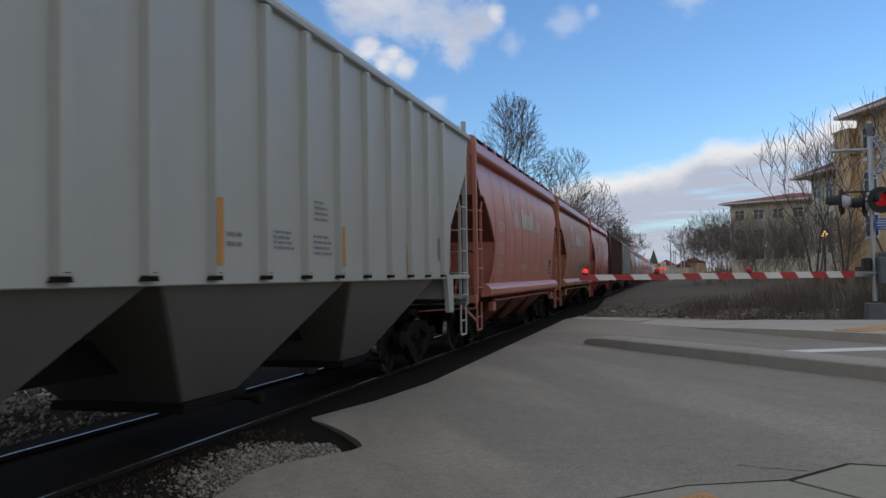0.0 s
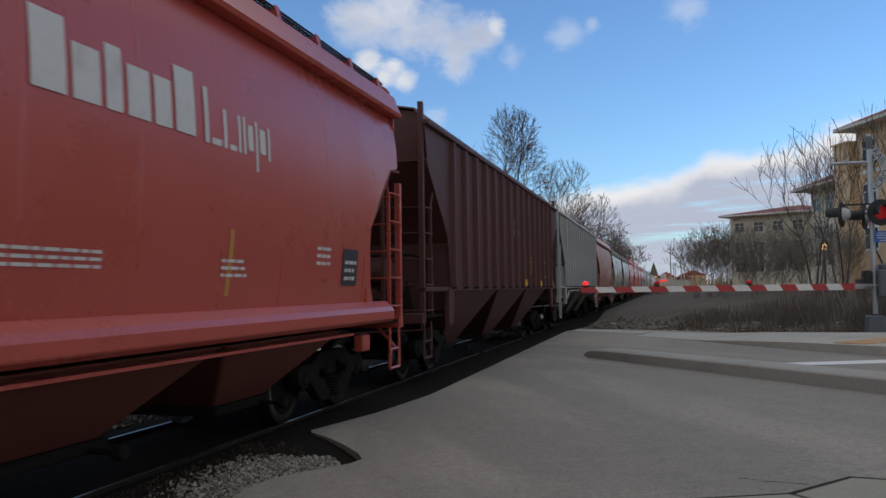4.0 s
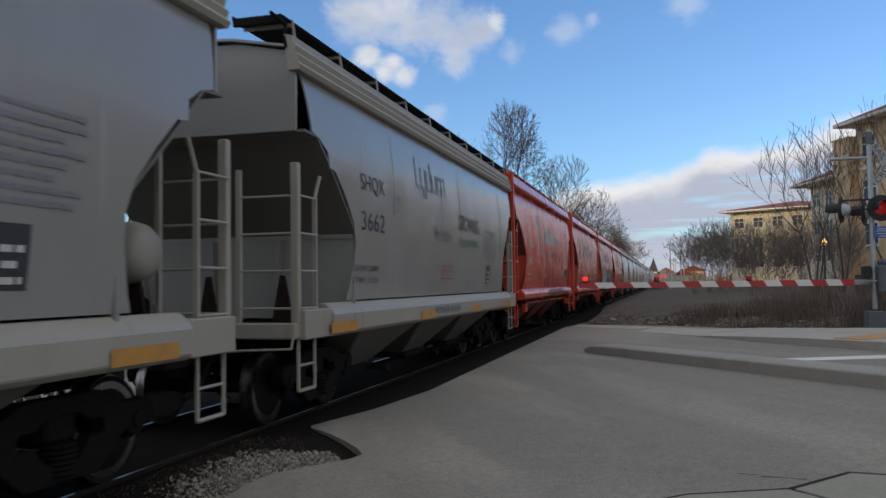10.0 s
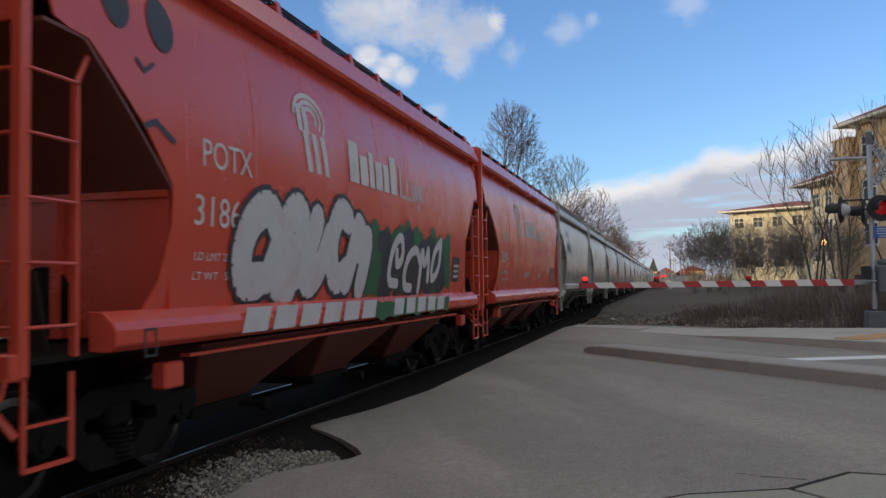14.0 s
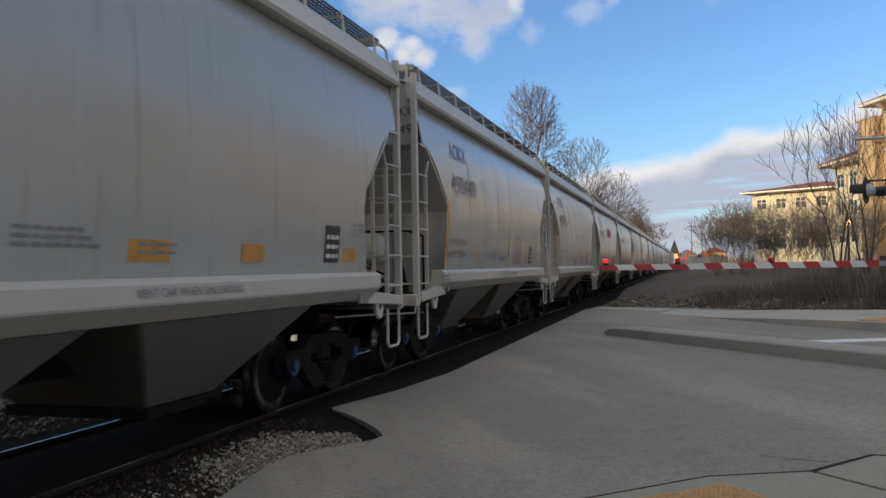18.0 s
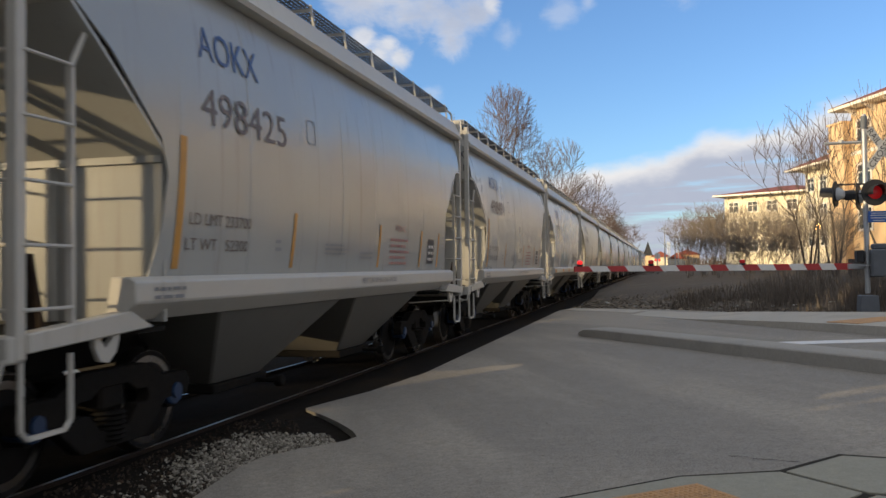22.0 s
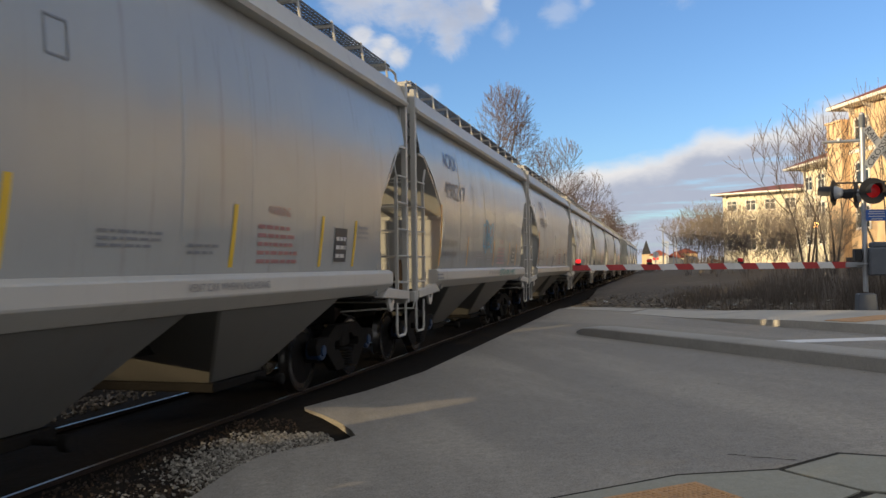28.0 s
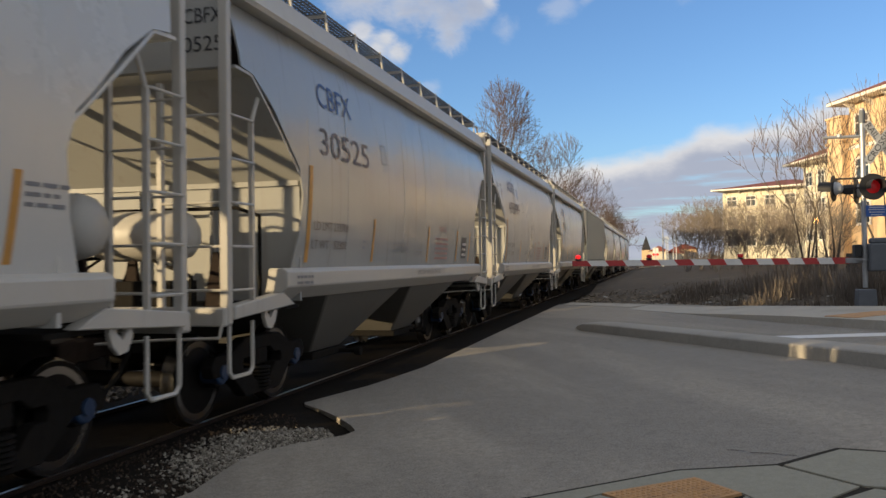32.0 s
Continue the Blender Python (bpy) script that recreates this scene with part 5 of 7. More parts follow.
def slanted(w, h, lean):
    sh = Shape()
    n = max(1, int(h / 0.12))
    for j in range(n):
        a, b = lean * j / n, lean * (j + 1) / n
        sh.add([(a, h * j / n), (a + w, h * j / n), (b + w, h * (j + 1) / n), (b, h * (j + 1) / n)], [(0, 1, 2, 3)])
    return sh


def ring_patch(w, h, line):
    """A hollow frame, as round a stencilled panel."""
    sh = Shape()
    for x0, x1, z0, z1 in ((0, w, 0, line), (0, w, h - line, h), (0, line, line, h - line), (w - line, w, line, h - line)):
        sh.add([(x0, z0), (x1, z0), (x1, z1), (x0, z1)], [(0, 1, 2, 3)])
    return sh


def ribbon(pts, width):
    """A sprayed stroke along a bent line."""
    sh = Shape()
    for (a, b), (c, d) in zip(pts, pts[1:]):
        n = max(1, int(math.hypot(c - a, d - b) / 0.10))
        for j in range(n):
            p, q = (a + (c - a) * j / n, b + (d - b) * j / n), (a + (c - a) * (j + 1.15) / n, b + (d - b) * (j + 1.15) / n)
            ln = math.hypot(q[0] - p[0], q[1] - p[1]) or 1
            ox, oz = -(q[1] - p[1]) / ln * width / 2, (q[0] - p[0]) / ln * width / 2
            sh.add([(p[0] - ox, p[1] - oz), (q[0] - ox, q[1] - oz), (q[0] + ox, q[1] + oz), (p[0] + ox, p[1] + oz)], [(0, 1, 2, 3)])
    return sh


def bubbles(w, h, n, seed, width=0.0, grow=0.0):
    """Swollen sprayed figures side by side, each a wavy closed shape: filled, or drawn in outline with a stroke inside."""
    rnd = random.Random(seed)
    sh = Shape()
    for j in range(n):
        cx, cz = w * (j + 0.5) / n, h * rnd.uniform(0.44, 0.56)
        a, b = w / n * rnd.uniform(0.52, 0.66) + grow, h * rnd.uniform(0.42, 0.52) + grow
        p1, p2, k1, k2 = rnd.uniform(0, 6.28), rnd.uniform(0, 6.28), rnd.choice((3, 4, 5)), rnd.choice((2, 3))
        ring = []
        for q in range(30):
            t = 6.283 * q / 30
            f = 1 + 0.16 * math.sin(k1 * t + p1) + 0.12 * math.sin(k2 * t + p2)
            sq = (abs(math.cos(t)) ** 4 + abs(math.sin(t)) ** 4) ** -0.22
            ring.append((cx + a * f * sq * math.cos(t) + 0.10 * (math.sin(t)) * b, cz + b * f * sq * math.sin(t)))
        hole = [(cx + a * 0.22 * math.cos(t) + a * 0.1 * math.sin(p1), cz + b * rnd.uniform(0.24, 0.34) * math.sin(t) + b * 0.25 * math.sin(p2)) for t in np.linspace(0, 6.283, 12)]
        if width:
            for line in (ring + ring[:1], hole if j % 3 else [(cx - 0.1 * a, cz - b * 0.9), (cx, cz - b * 0.2), (cx + 0.12 * a, cz + 0.1 * b)]):
                rb = ribbon(line, width)
                sh.add(rb.v, rb.f)
        else:
            for lo, hi in [(q / 6, (q + 1) / 6) for q in range(6)]:
                inner = [(cx + (p[0] - cx) * lo, cz + (p[1] - cz) * lo) for p in ring]
                outer = [(cx + (p[0] - cx) * min(hi, 1.0), cz + (p[1] - cz) * min(hi, 1.0)) for p in ring]
                m = len(ring)
                sh.add(inner + outer, [(q, (q + 1) % m, m + (q + 1) % m, m + q) for q in range(m)])
    return sh


def scrawl(w, h, n, seed, width):
    """A quick looping hand with a spray can: one running line with loops, hooks and tall strokes."""
    rnd = random.Random(seed)
    pts = []
    for j in range(n):
        x0, a = w * j / n, w / n
        kind_ = rnd.choice(("loop", "tall", "wave", "hook"))
        for q in range(9):
            t = q / 8
            if kind_ == "loop":
                p = (x0 + a * (0.5 - 0.45 * math.cos(6.28 * t)), h * (0.38 + 0.36 * math.sin(6.28 * t)))
            elif kind_ == "tall":
                p = (x0 + a * (0.2 + 0.6 * t), h * (0.1 + 0.95 * math.sin(3.14 * t)))
            elif kind_ == "wave":
                p = (x0 + a * t, h * (0.35 + 0.32 * math.sin(9.4 * t)))
            else:
                p = (x0 + a * (0.2 + 0.5 * math.sin(4.4 * t)), h * (0.95 - 0.9 * t))
            pts.append((p[0] + rnd.uniform(-0.06, 0.06) * a, p[1] + rnd.uniform(-0.05, 0.05) * h))
    soft = []
    for p, q in zip(pts, pts[1:]):
        soft += [(p[0] * 0.75 + q[0] * 0.25, p[1] * 0.75 + q[1] * 0.25), (p[0] * 0.25 + q[0] * 0.75, p[1] * 0.25 + q[1] * 0.75)]
    return ribbon(soft, width)


def letter_blocks(plan, gap=0.06):
    """A maker's name as a row of plain upright blocks: pairs of width and height, with how far each hangs below the line."""
    sh, x = Shape(), 0.0
    for w, h, d in plan:
        n = max(1, int((h + d) / 0.12))
        for j in range(n):
            z0, z1 = -d + (h + d) * j / n, -d + (h + d) * (j + 1) / n
            sh.add([(x, z0), (x + w, z0), (x + w, z1), (x, z1)], [(0, 1, 2, 3)])
        x += w + gap
    return sh


SPINNING = []      # wheelsets: object, the car's start, the wheelset's place in the car
CARS = []          # cars with the place of their leading end at the start


def hopper_car(kind, start, paint, trim, label, caps=BLACK, works="rear", under=None, drawn=(), first_rib=2.12):
    """A covered hopper car with body, ends, ladders, trucks and markings. works: the end with the brake gear."""
    k = KINDS[kind]
    L = k["L"]
    car = new("hopper_car")
    tagged(car, label, category="railway car", group="cars of the freight train")
    car.matrix_basis = pose(TRACK_X, start, 0)
    CARS.append((car, start))
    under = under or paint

    def add(name, key, build, mat=paint, m=None, lab="", parent=car):
        return put(name, kept((kind, key), build), mat, parent, m, lab)

    for hand in (1, -1):
        add("side_sheet", ("side", hand), lambda: side_sheet(kind, hand))
        add("eave", ("eave", hand), lambda: eave(kind, hand), trim if kind != "ribbed" else paint)
        zb, zt, w = k["sill"]
        if kind == "short":
            prof = [(1.34, zb), (w - 0.17, zb), (w - 0.012, zb + 0.135), (w, zb + 0.15), (w, zt - 0.04), (w - 0.06, zt), (1.40, zt)]
            ends = (1.42, L - 1.42)
        elif kind == "ribbed":
            prof = [(1.40, zb + 0.04), (w, zb + 0.04), (w, zt), (1.40, zt)]
            ends = (0.32, L - 0.32)
        else:
            prof = [(1.42, zb), (w - 0.06, zb), (w, zb + 0.05), (w, zt - 0.14), (w - 0.03, zt - 0.08), (w - 0.13, zt), (1.42, zt)]
            ends = (1.10, L - 1.10) if kind == "round" else (1.12, L - 1.12)
        add("side_sill", ("sill", hand), lambda: Shape().prism([(hand * x, z) for x, z in prof], *ends, "xz").mesh("side_sill", bevel=0.01), trim)
    if kind == "ribbed":
        rows = int(round((L - 4.2) / 0.98))
        for hand in (1, -1):
            for j in range(rows + 1):
                if first_rib + j * (L - 4.24) / rows > L - 2.0:
                    continue
                add("rib", "rib", lambda: rib(kind), paint, pose(0, first_rib + j * (L - 4.24) / rows, 0) if hand > 0 else pose(0, first_rib + j * (L - 4.24) / rows, 0, 0, 0, 180))
                if hand > 0:
                    # a black block stands in for the shaded recess under each rib
                    add("rib_foot", "rib_foot", lambda: Shape().hexa([(1.53, -0.11, 1.66), (1.62, -0.09, 1.66), (1.62, 0.09, 1.66), (1.53, 0.11, 1.66)], [(1.55, -0.03, 1.75), (1.648, -0.025, 1.73), (1.648, 0.025, 1.73), (1.55, 0.03, 1.75)]).mesh("rib_foot"), BLACK, pose(0, first_rib + j * (L - 4.24) / rows, 0), "black block standing in for the dark recess at the rib foot")
        if paint is GREY_RUST:
            add("steam_pipe", "pipe", lambda: Shape().path([(1.60, 1.9, 1.20), (1.60, 2.7, 1.52), (1.60, L - 2.7, 1.52), (1.60, L - 1.9, 1.20)], 0.028).mesh("pipe"), trim, lab="long pipe clamped under the side")
        for key, y0, y1, y2 in (("corner", 1.75, 2.05, 2.2), ("corner2", L - 1.75, L - 2.05, L - 2.2)):
            add("side_sheet_end", key, lambda: Shape().hexa([(1.50, y0, 1.0), (1.58, y0, 1.0), (1.58, y1, 1.0), (1.50, y1, 1.0)], [(1.50, y0, 1.68), (1.58, y0, 1.68), (1.58, y2, 1.68), (1.50, y2, 1.68)]).mesh("corner"), trim)
    else:
        n = int((L - 4.1) / k["seam"])
        for j in range(n + 1):
            add("weld_seam", "seam", lambda: seam(kind), paint, pose(0, (L - n * k["seam"]) / 2 + j * k["seam"], 0))
    if kind == "railed":
        for m in (None, flip(L)):
            for hand in (1, -1):
                add("sill_wing", ("wing", hand), lambda: Shape().box(min(hand * 1.44, hand * 1.60), max(hand * 1.44, hand * 1.60), 0.36, 1.117, 1.07, 1.40).mesh("wing", bevel=0.012), trim, m)
    if kind == "round":
        add("hopper_flange", "flange", lambda: Shape().box(1.40, 1.50, 2.3, L - 2.3, 1.07, 1.10).mesh("flange"), paint)
    add("roof", "roof", lambda: roof(kind))
    if kind == "ribbed":
        for m in (None, flip(L)):
            add("end_walkway", "end_walk", lambda: grating(-0.9, 0.95, 0.36, 0.98, k["top"] + 0.28), GALV, m, "open grating across the roof end")
    for c in range(3 if kind != "ribbed" else 4):
        add("roof_hatch", "hatch", lambda: Shape().lathe([(0, 0.34), (0.07, 0.34), (0.10, 0.26), (0.11, 0.05)], 14, "z").mesh("hatch"), trim, pose(0, L * (c + 0.7) / (3.4 if kind != "ribbed" else 4.4), k["top"] + 0.33))
    plate = kept((kind, "ends"), lambda: end_plates(kind))
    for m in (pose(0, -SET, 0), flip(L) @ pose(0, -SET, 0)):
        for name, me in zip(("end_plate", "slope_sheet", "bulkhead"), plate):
            # slope sheets take the darker paint to carry the shade of the end recess
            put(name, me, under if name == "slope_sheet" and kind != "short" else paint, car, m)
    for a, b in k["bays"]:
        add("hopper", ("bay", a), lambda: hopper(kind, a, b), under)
        add("outlet_gate", ("gate", a), lambda: gate(a, b), BLACK)
    add("center_sill", "spine", lambda: Shape().box(-0.32, 0.32, 0.55, L - 0.55, 0.78, 1.12).mesh("spine"), BLACK)
    board = add("running_board", "board", lambda: running_board(kind), WALKWAY if kind in ("short", "ribbed") else (BLACK if kind == "railed" else RUST), lab="open steel grating walkway on the roof")
    if kind != "ribbed":
        put("running_board", kept((kind, "board"), lambda: None), WALKWAY if kind == "short" else (BLACK if kind == "railed" else RUST), car, flip(L), "open steel grating walkway on the roof")
        first = BOARD[kind][3] + 0.25
        nb = int((L - 2 * first) / (1.32 if kind == "railed" else 1.02))
        for hand in (1, -1):
            for m in (None, flip(L)):
                add("end_rail", ("end_rail", hand), lambda: end_rail(kind, hand), trim if kind != "railed" else BLACK, m)
        for j in range(nb + 1):
            s = first + j * (L - 2 * first) / nb
            add("board_bracket", "bracket", lambda: bracket(kind), trim, pose(0, s, 0))
        add("far_brackets", "far_brackets", lambda: far_brackets(kind, nb), trim)
    build_ends(kind, car, paint, trim, works, add)
    build_trucks(kind, car, start, caps)
    for name, shape, s, z, mat, lift, lab in drawn:
        put(name, on_side(kind, shape, s - SET, z, lift), mat, car, None, lab)
    return car


def far_brackets(kind, nb):
    L, sh = KINDS[kind]["L"], Shape()
    up, x0, x1, gap = BOARD[kind]
    z, first = KINDS[kind]["top"] + up, gap + 0.25
    for j in range(nb + 1):
        s = first + j * (L - 2 * first) / nb
        sh.box(-x1, -x0, s - 0.02, s + 0.02, z - 0.035, z - 0.004)
    return sh.mesh("far_brackets")


def build_ends(kind, car, paint, trim, works, add):
    """Corner posts, ladders, grab irons, steps, couplers and brake gear on both ends."""
    k = KINDS[kind]
    L, t = k["L"], k["top"]
    floor_z = 1.20
    post_top = t + 0.36 if kind != "railed" else 3.05
    hi = 3.35 if kind != "railed" else 2.95
    rungs = [1.42 + 0.42 * j for j in range(5)] if kind != "ribbed" else [1.30 + 0.44 * j for j in range(6)]
    rungs = [z for z in rungs if z < hi]
    for end in (0, 1):
        bare = None if end == 0 else flip(L)
        m = pose(0, -SET, 0) if end == 0 else flip(L) @ pose(0, -SET, 0)
        add("end_sill", "end_sill", lambda: Shape().box(-1.52, 1.52, 0.56, 0.72, floor_z - 0.12, floor_z + 0.06).mesh("end_sill", bevel=0.015), trim, m)
        add("end_platform", "deck", lambda: Shape().box(-1.48, 1.48, 0.72, 2.3, floor_z - 0.03, floor_z + 0.01).mesh("deck"), BLACK, m)
        for hand in (1, -1):
            near = (hand > 0) == (end == 0)       # the half turn swaps the sides
            high = 3.3 if kind == "round" and end else post_top
            post = add("corner_post", ("post", hand, high), lambda: Shape().box(min(hand * 1.44, hand * 1.53), max(hand * 1.44, hand * 1.53), 0.62, 0.71, floor_z - 0.10, high).mesh("post", bevel=0.008), trim, m)
            add("end_post", ("mid_post", hand), lambda: Shape().box(hand * 0.78 - 0.03, hand * 0.78 + 0.03, 0.64, 0.70, floor_z, 3.44 if kind != "railed" else 3.0).mesh("post", bevel=0.006), trim, m)
            stile = add("side_ladder", ("stile", hand), lambda: Shape().box(min(hand * 1.47, hand * 1.52), max(hand * 1.47, hand * 1.52), 1.14, 1.18, floor_z, hi - 0.25).path([(hand * 1.495, 1.16, hi - 0.26), (hand * 1.50, 1.30, hi + 0.02)], 0.022).mesh("stile"), trim, m)
            for z in rungs:
                put("rung", kept((kind, "rung", hand), lambda: Shape().path([(hand * 1.50, 0.66, 0), (hand * 1.54, 0.70, 0), (hand * 1.54, 1.12, 0), (hand * 1.50, 1.17, 0)], 0.014).mesh("rung")), trim, stile, pose(0, 0, z))
                put("grab_iron", kept((kind, "grab", hand), lambda: Shape().tube((hand * 0.78, 0.655, 0), (hand * 1.49, 0.655, 0), 0.014).mesh("grab")), trim, post, pose(0, 0, z))
            if kind in ("short",):
                step = [(hand * 1.49, 0.70, 1.1), (hand * 1.49, 0.70, 0.64), (hand * 1.49, 0.76, 0.58), (hand * 1.49, 1.10, 0.58), (hand * 1.49, 1.16, 0.64), (hand * 1.49, 1.16, 1.1)]
            else:
                step = [(hand * 1.49, 0.70, 1.1), (hand * 1.49, 0.70, 0.50), (hand * 1.49, 1.14, 0.50), (hand * 1.49, 1.14, 1.1)]
            add("sill_step", ("step", hand), lambda: stirrup(step, kind), trim, m)
            if kind == "short":
                add("lifting_lug", ("lug", hand), lambda: Shape().prism([(1.38, 1.30), (1.38, 1.12), (1.44, 1.01), (1.54, 0.99), (1.62, 1.06), (1.66, 1.16), (1.66, 1.30), (1.58, 1.30), (1.57, 1.16), (1.50, 1.10), (1.45, 1.16), (1.45, 1.30)], hand * 1.50 - 0.02, hand * 1.50 + 0.02, "yz").mesh("lug"), trim, m, "flat plate with a round hole")
                add("side_bracket", ("skirt", hand), lambda: Shape().hexa([(hand * 1.42, 0.70, 1.14), (hand * 1.56, 0.70, 1.14), (hand * 1.56, 2.05, 1.22), (hand * 1.42, 2.05, 1.22)], [(hand * 1.42, 0.70, 1.27), (hand * 1.56, 0.70, 1.27), (hand * 1.56, 1.76, 1.36), (hand * 1.42, 1.76, 1.36)]).mesh("skirt", bevel=0.01), trim, m)
            elif kind == "round":
                add("step_brace", ("brace", hand), lambda: Shape().tube((hand * 1.47, 0.66, 0.72), (hand * 1.10, 0.62, 1.10), 0.03).mesh("brace"), trim, m)
                add("jacking_pad", ("pad", hand), lambda: Shape().box(min(hand * 1.42, hand * 1.56), max(hand * 1.42, hand * 1.56), 2.15, 2.42, 0.84, 1.06).mesh("pad", bevel=0.02), trim, m)
        add("uncoupling_lever", "lever", lambda: Shape().path([(1.52, 0.52, 1.12), (1.50, 0.50, 0.98), (0.9, 0.47, 0.96), (0.25, 0.38, 0.92)], 0.014).mesh("lever"), trim, m)
        add("coupler", "coupler", lambda: Shape().box(-0.09, 0.09, 0.25, 0.62, 0.76, 0.96).hexa([(-0.16, 0.0, 0.73), (0.10, 0.0, 0.73), (0.18, 0.28, 0.76), (-0.18, 0.28, 0.76)], [(-0.16, 0.0, 0.99), (0.10, 0.0, 0.99), (0.18, 0.28, 0.96), (-0.18, 0.28, 0.96)]).box(0.06, 0.16, -0.10, 0.10, 0.75, 0.97).mesh("coupler", bevel=0.02), RUST, bare)
        add("air_hose", "hose", lambda: Shape().path([(0.35, 0.45, 0.80), (0.38, 0.25, 0.62), (0.36, 0.08, 0.48), (0.33, -0.04, 0.44)], 0.03).mesh("hose"), BLACK, bare)
        for x in (-0.49, 0.49):
            add("bulkhead_stiffener", "stiff", lambda: Shape().box(-0.03, 0.03, END[kind][2] + SET - 0.09, END[kind][2] + SET - 0.004, 1.25, END[kind][3] - 0.08).mesh("stiff"), paint, m @ pose(x, 0, 0))
        if kind == "round":
            # no hole is cut: a black disc paints the dark inside of the opening
            add("bulkhead_opening", "opening", lambda: Shape().lathe([(0.0, 0.30), (0.012, 0.30)], 24, "y", (0.34, END[kind][2] + SET - 0.03, 1.56)).mesh("opening"), BLACK, m, "round dark opening in the end wall")
        for x in (-1.0, 0.0, 1.0):
            add("deck_gusset", "gusset", lambda: Shape().prism([(-0.14, 1.22), (0.14, 1.22), (0.03, 1.80), (-0.03, 1.80)], 1.30, 1.34, "xz").mesh("gusset"), RUST, m @ pose(x, 0, 0))
        if (works == "front") == (end == 0):
            s = 1 if end == 0 else -1
            add("air_reservoir", ("tank", end), lambda: Shape().lathe([(-0.85, 0.05), (-0.83, 0.16), (-0.76, 0.24), (-0.66, 0.27), (0.20, 0.27), (0.30, 0.24), (0.37, 0.16), (0.39, 0.05)], 16, "x", (0.35 * s, 1.35, 1.98)).mesh("tank", smooth=0.6), trim, m, "round-ended air tank on the end platform")
            add("tank_stand", ("stand", end), lambda: Shape().path([(0.0, 1.35, 1.75), (-0.25, 1.35, 1.2)], 0.03).path([(0.45 * s, 1.35, 1.75), (0.7 * s, 1.35, 1.2)], 0.03).box(-0.5, 0.6, 1.1, 1.6, 1.22, 1.5).mesh("stand"), BLACK, m)
            wheel_x = -0.62 * s
            add("brake_wheel", ("hand_wheel", end), lambda: hand_wheel(wheel_x), trim, m, "spoked hand brake wheel")
            add("brake_pipe", ("pipes", end), lambda: Shape().path([(1.2 * s, 1.9, 1.25), (1.2 * s, 1.9, 2.2), (0.9 * s, 1.95, 2.3), (-0.9 * s, 1.95, 2.3)], 0.022).path([(-1.2 * s, 1.2, 1.25), (-1.2 * s, 1.2, 1.7), (-0.4 * s, 1.25, 1.75), (0.1 * s, 1.3, 1.75)], 0.02).path([(0.9 * s, 1.0, 1.22), (0.9 * s, 1.0, 1.55), (0.4 * s, 1.1, 1.72)], 0.02).mesh("brake_pipe"), BLACK, m)
            add("brake_valve", ("valve", end), lambda: Shape().box(-0.95, -0.55, 1.25, 1.65, 1.21, 1.56).box(-0.85, -0.7, 1.1, 1.3, 1.4, 1.75).tube((-0.6, 1.4, 1.4), (0.3, 1.4, 1.45), 0.025).tube((-0.7, 1.4, 1.6), (-0.7, 2.05, 1.9), 0.02).mesh("valve", bevel=0.02), BLACK, m)


def hand_wheel(x):
    sh, r = Shape(), 0.28
    ring = [(x + r * math.cos(a * math.pi / 8), 0.92, 2.15 + r * math.sin(a * math.pi / 8)) for a in range(17)]
    sh.path(ring, 0.016)
    for a in range(0, 16, 4):
        sh.tube((x, 0.95, 2.15), ring[a + 1], 0.013)
    sh.tube((x, 0.92, 2.15), (x, 1.25, 2.15), 0.04).box(x - 0.12, x + 0.12, 1.0, 1.2, 1.2, 2.3)
    return sh.mesh("brake_wheel")


def stirrup(pts, kind):
    sh = Shape()
    for p, q in zip(pts, pts[1:]):
        sh.tube(p, q, 0.022, 5)
    if kind != "short":
        a, b = pts[0], pts[-1]
        sh.tube((a[0], a[1], 0.78), (b[0], b[1], 0.78), 0.016, 5)
    return sh.mesh("step")


def build_trucks(kind, car, start, caps):
    k = KINDS[kind]
    t = kept("truck_meshes", truck_meshes)
    for c in (k["truck"], k["L"] - k["truck"]):
        truck = put("truck", t["truck"], BLACK, car, pose(0, c, 0), "grimy cast steel truck with two axles")
        put("brake_beam", t["beam"], BLACK, truck, pose(0, 0.45, 0))
        put("brake_beam", t["beam"], BLACK, truck, pose(0, -0.45, 0))
        for hand in (1, -1):
            put("side_frame", t["side_frame"], BLACK, truck, pose(hand * 1.0, 0, 0))
            put("spring", t["coil"], BLACK, truck, pose(hand * 1.0, 0, 0))
        for y in (-0.89, 0.89):
            ws = put("wheelset", t["wheelset"], WHEEL, truck, pose(0, y, 0.457), "black steel wheelset with bright rims")
            SPINNING.append((ws, start + c + y, y))
            for hand in (1, -1):
                put("tread", t["tread"], TREAD, truck, pose(0, y, 0.457, 0, 0, 0 if hand > 0 else 180), "polished tread")
                put("bearing_cap", t["cap"], caps, truck, pose(hand * 1.03, y, 0.55, 0, 0, 0 if hand > 0 else 180))

# ---- the train ----
RED_FADED = car_paint("faded_red_paint", (0.50, 0.185, 0.135), 0.34, 0.15, 0.16, (0.16, 0.07, 0.045))
RED_ORANGE = car_paint("orange_red_paint", (0.43, 0.170, 0.095), 0.34, 0.25, 0.16, (0.16, 0.08, 0.045))
RED_PINK = car_paint("pinkish_red_paint", (0.46, 0.08, 0.058), 0.28, 0.15, 0.12, (0.20, 0.07, 0.05))
RED_NEW = car_paint("bright_red_paint", (0.62, 0.078, 0.044), 0.25, 0.12, 0.10, (0.22, 0.05, 0.035))
MAROON = car_paint("maroon_paint", (0.080, 0.022, 0.018), 0.58, 0.30, 0.25, (0.04, 0.02, 0.015))
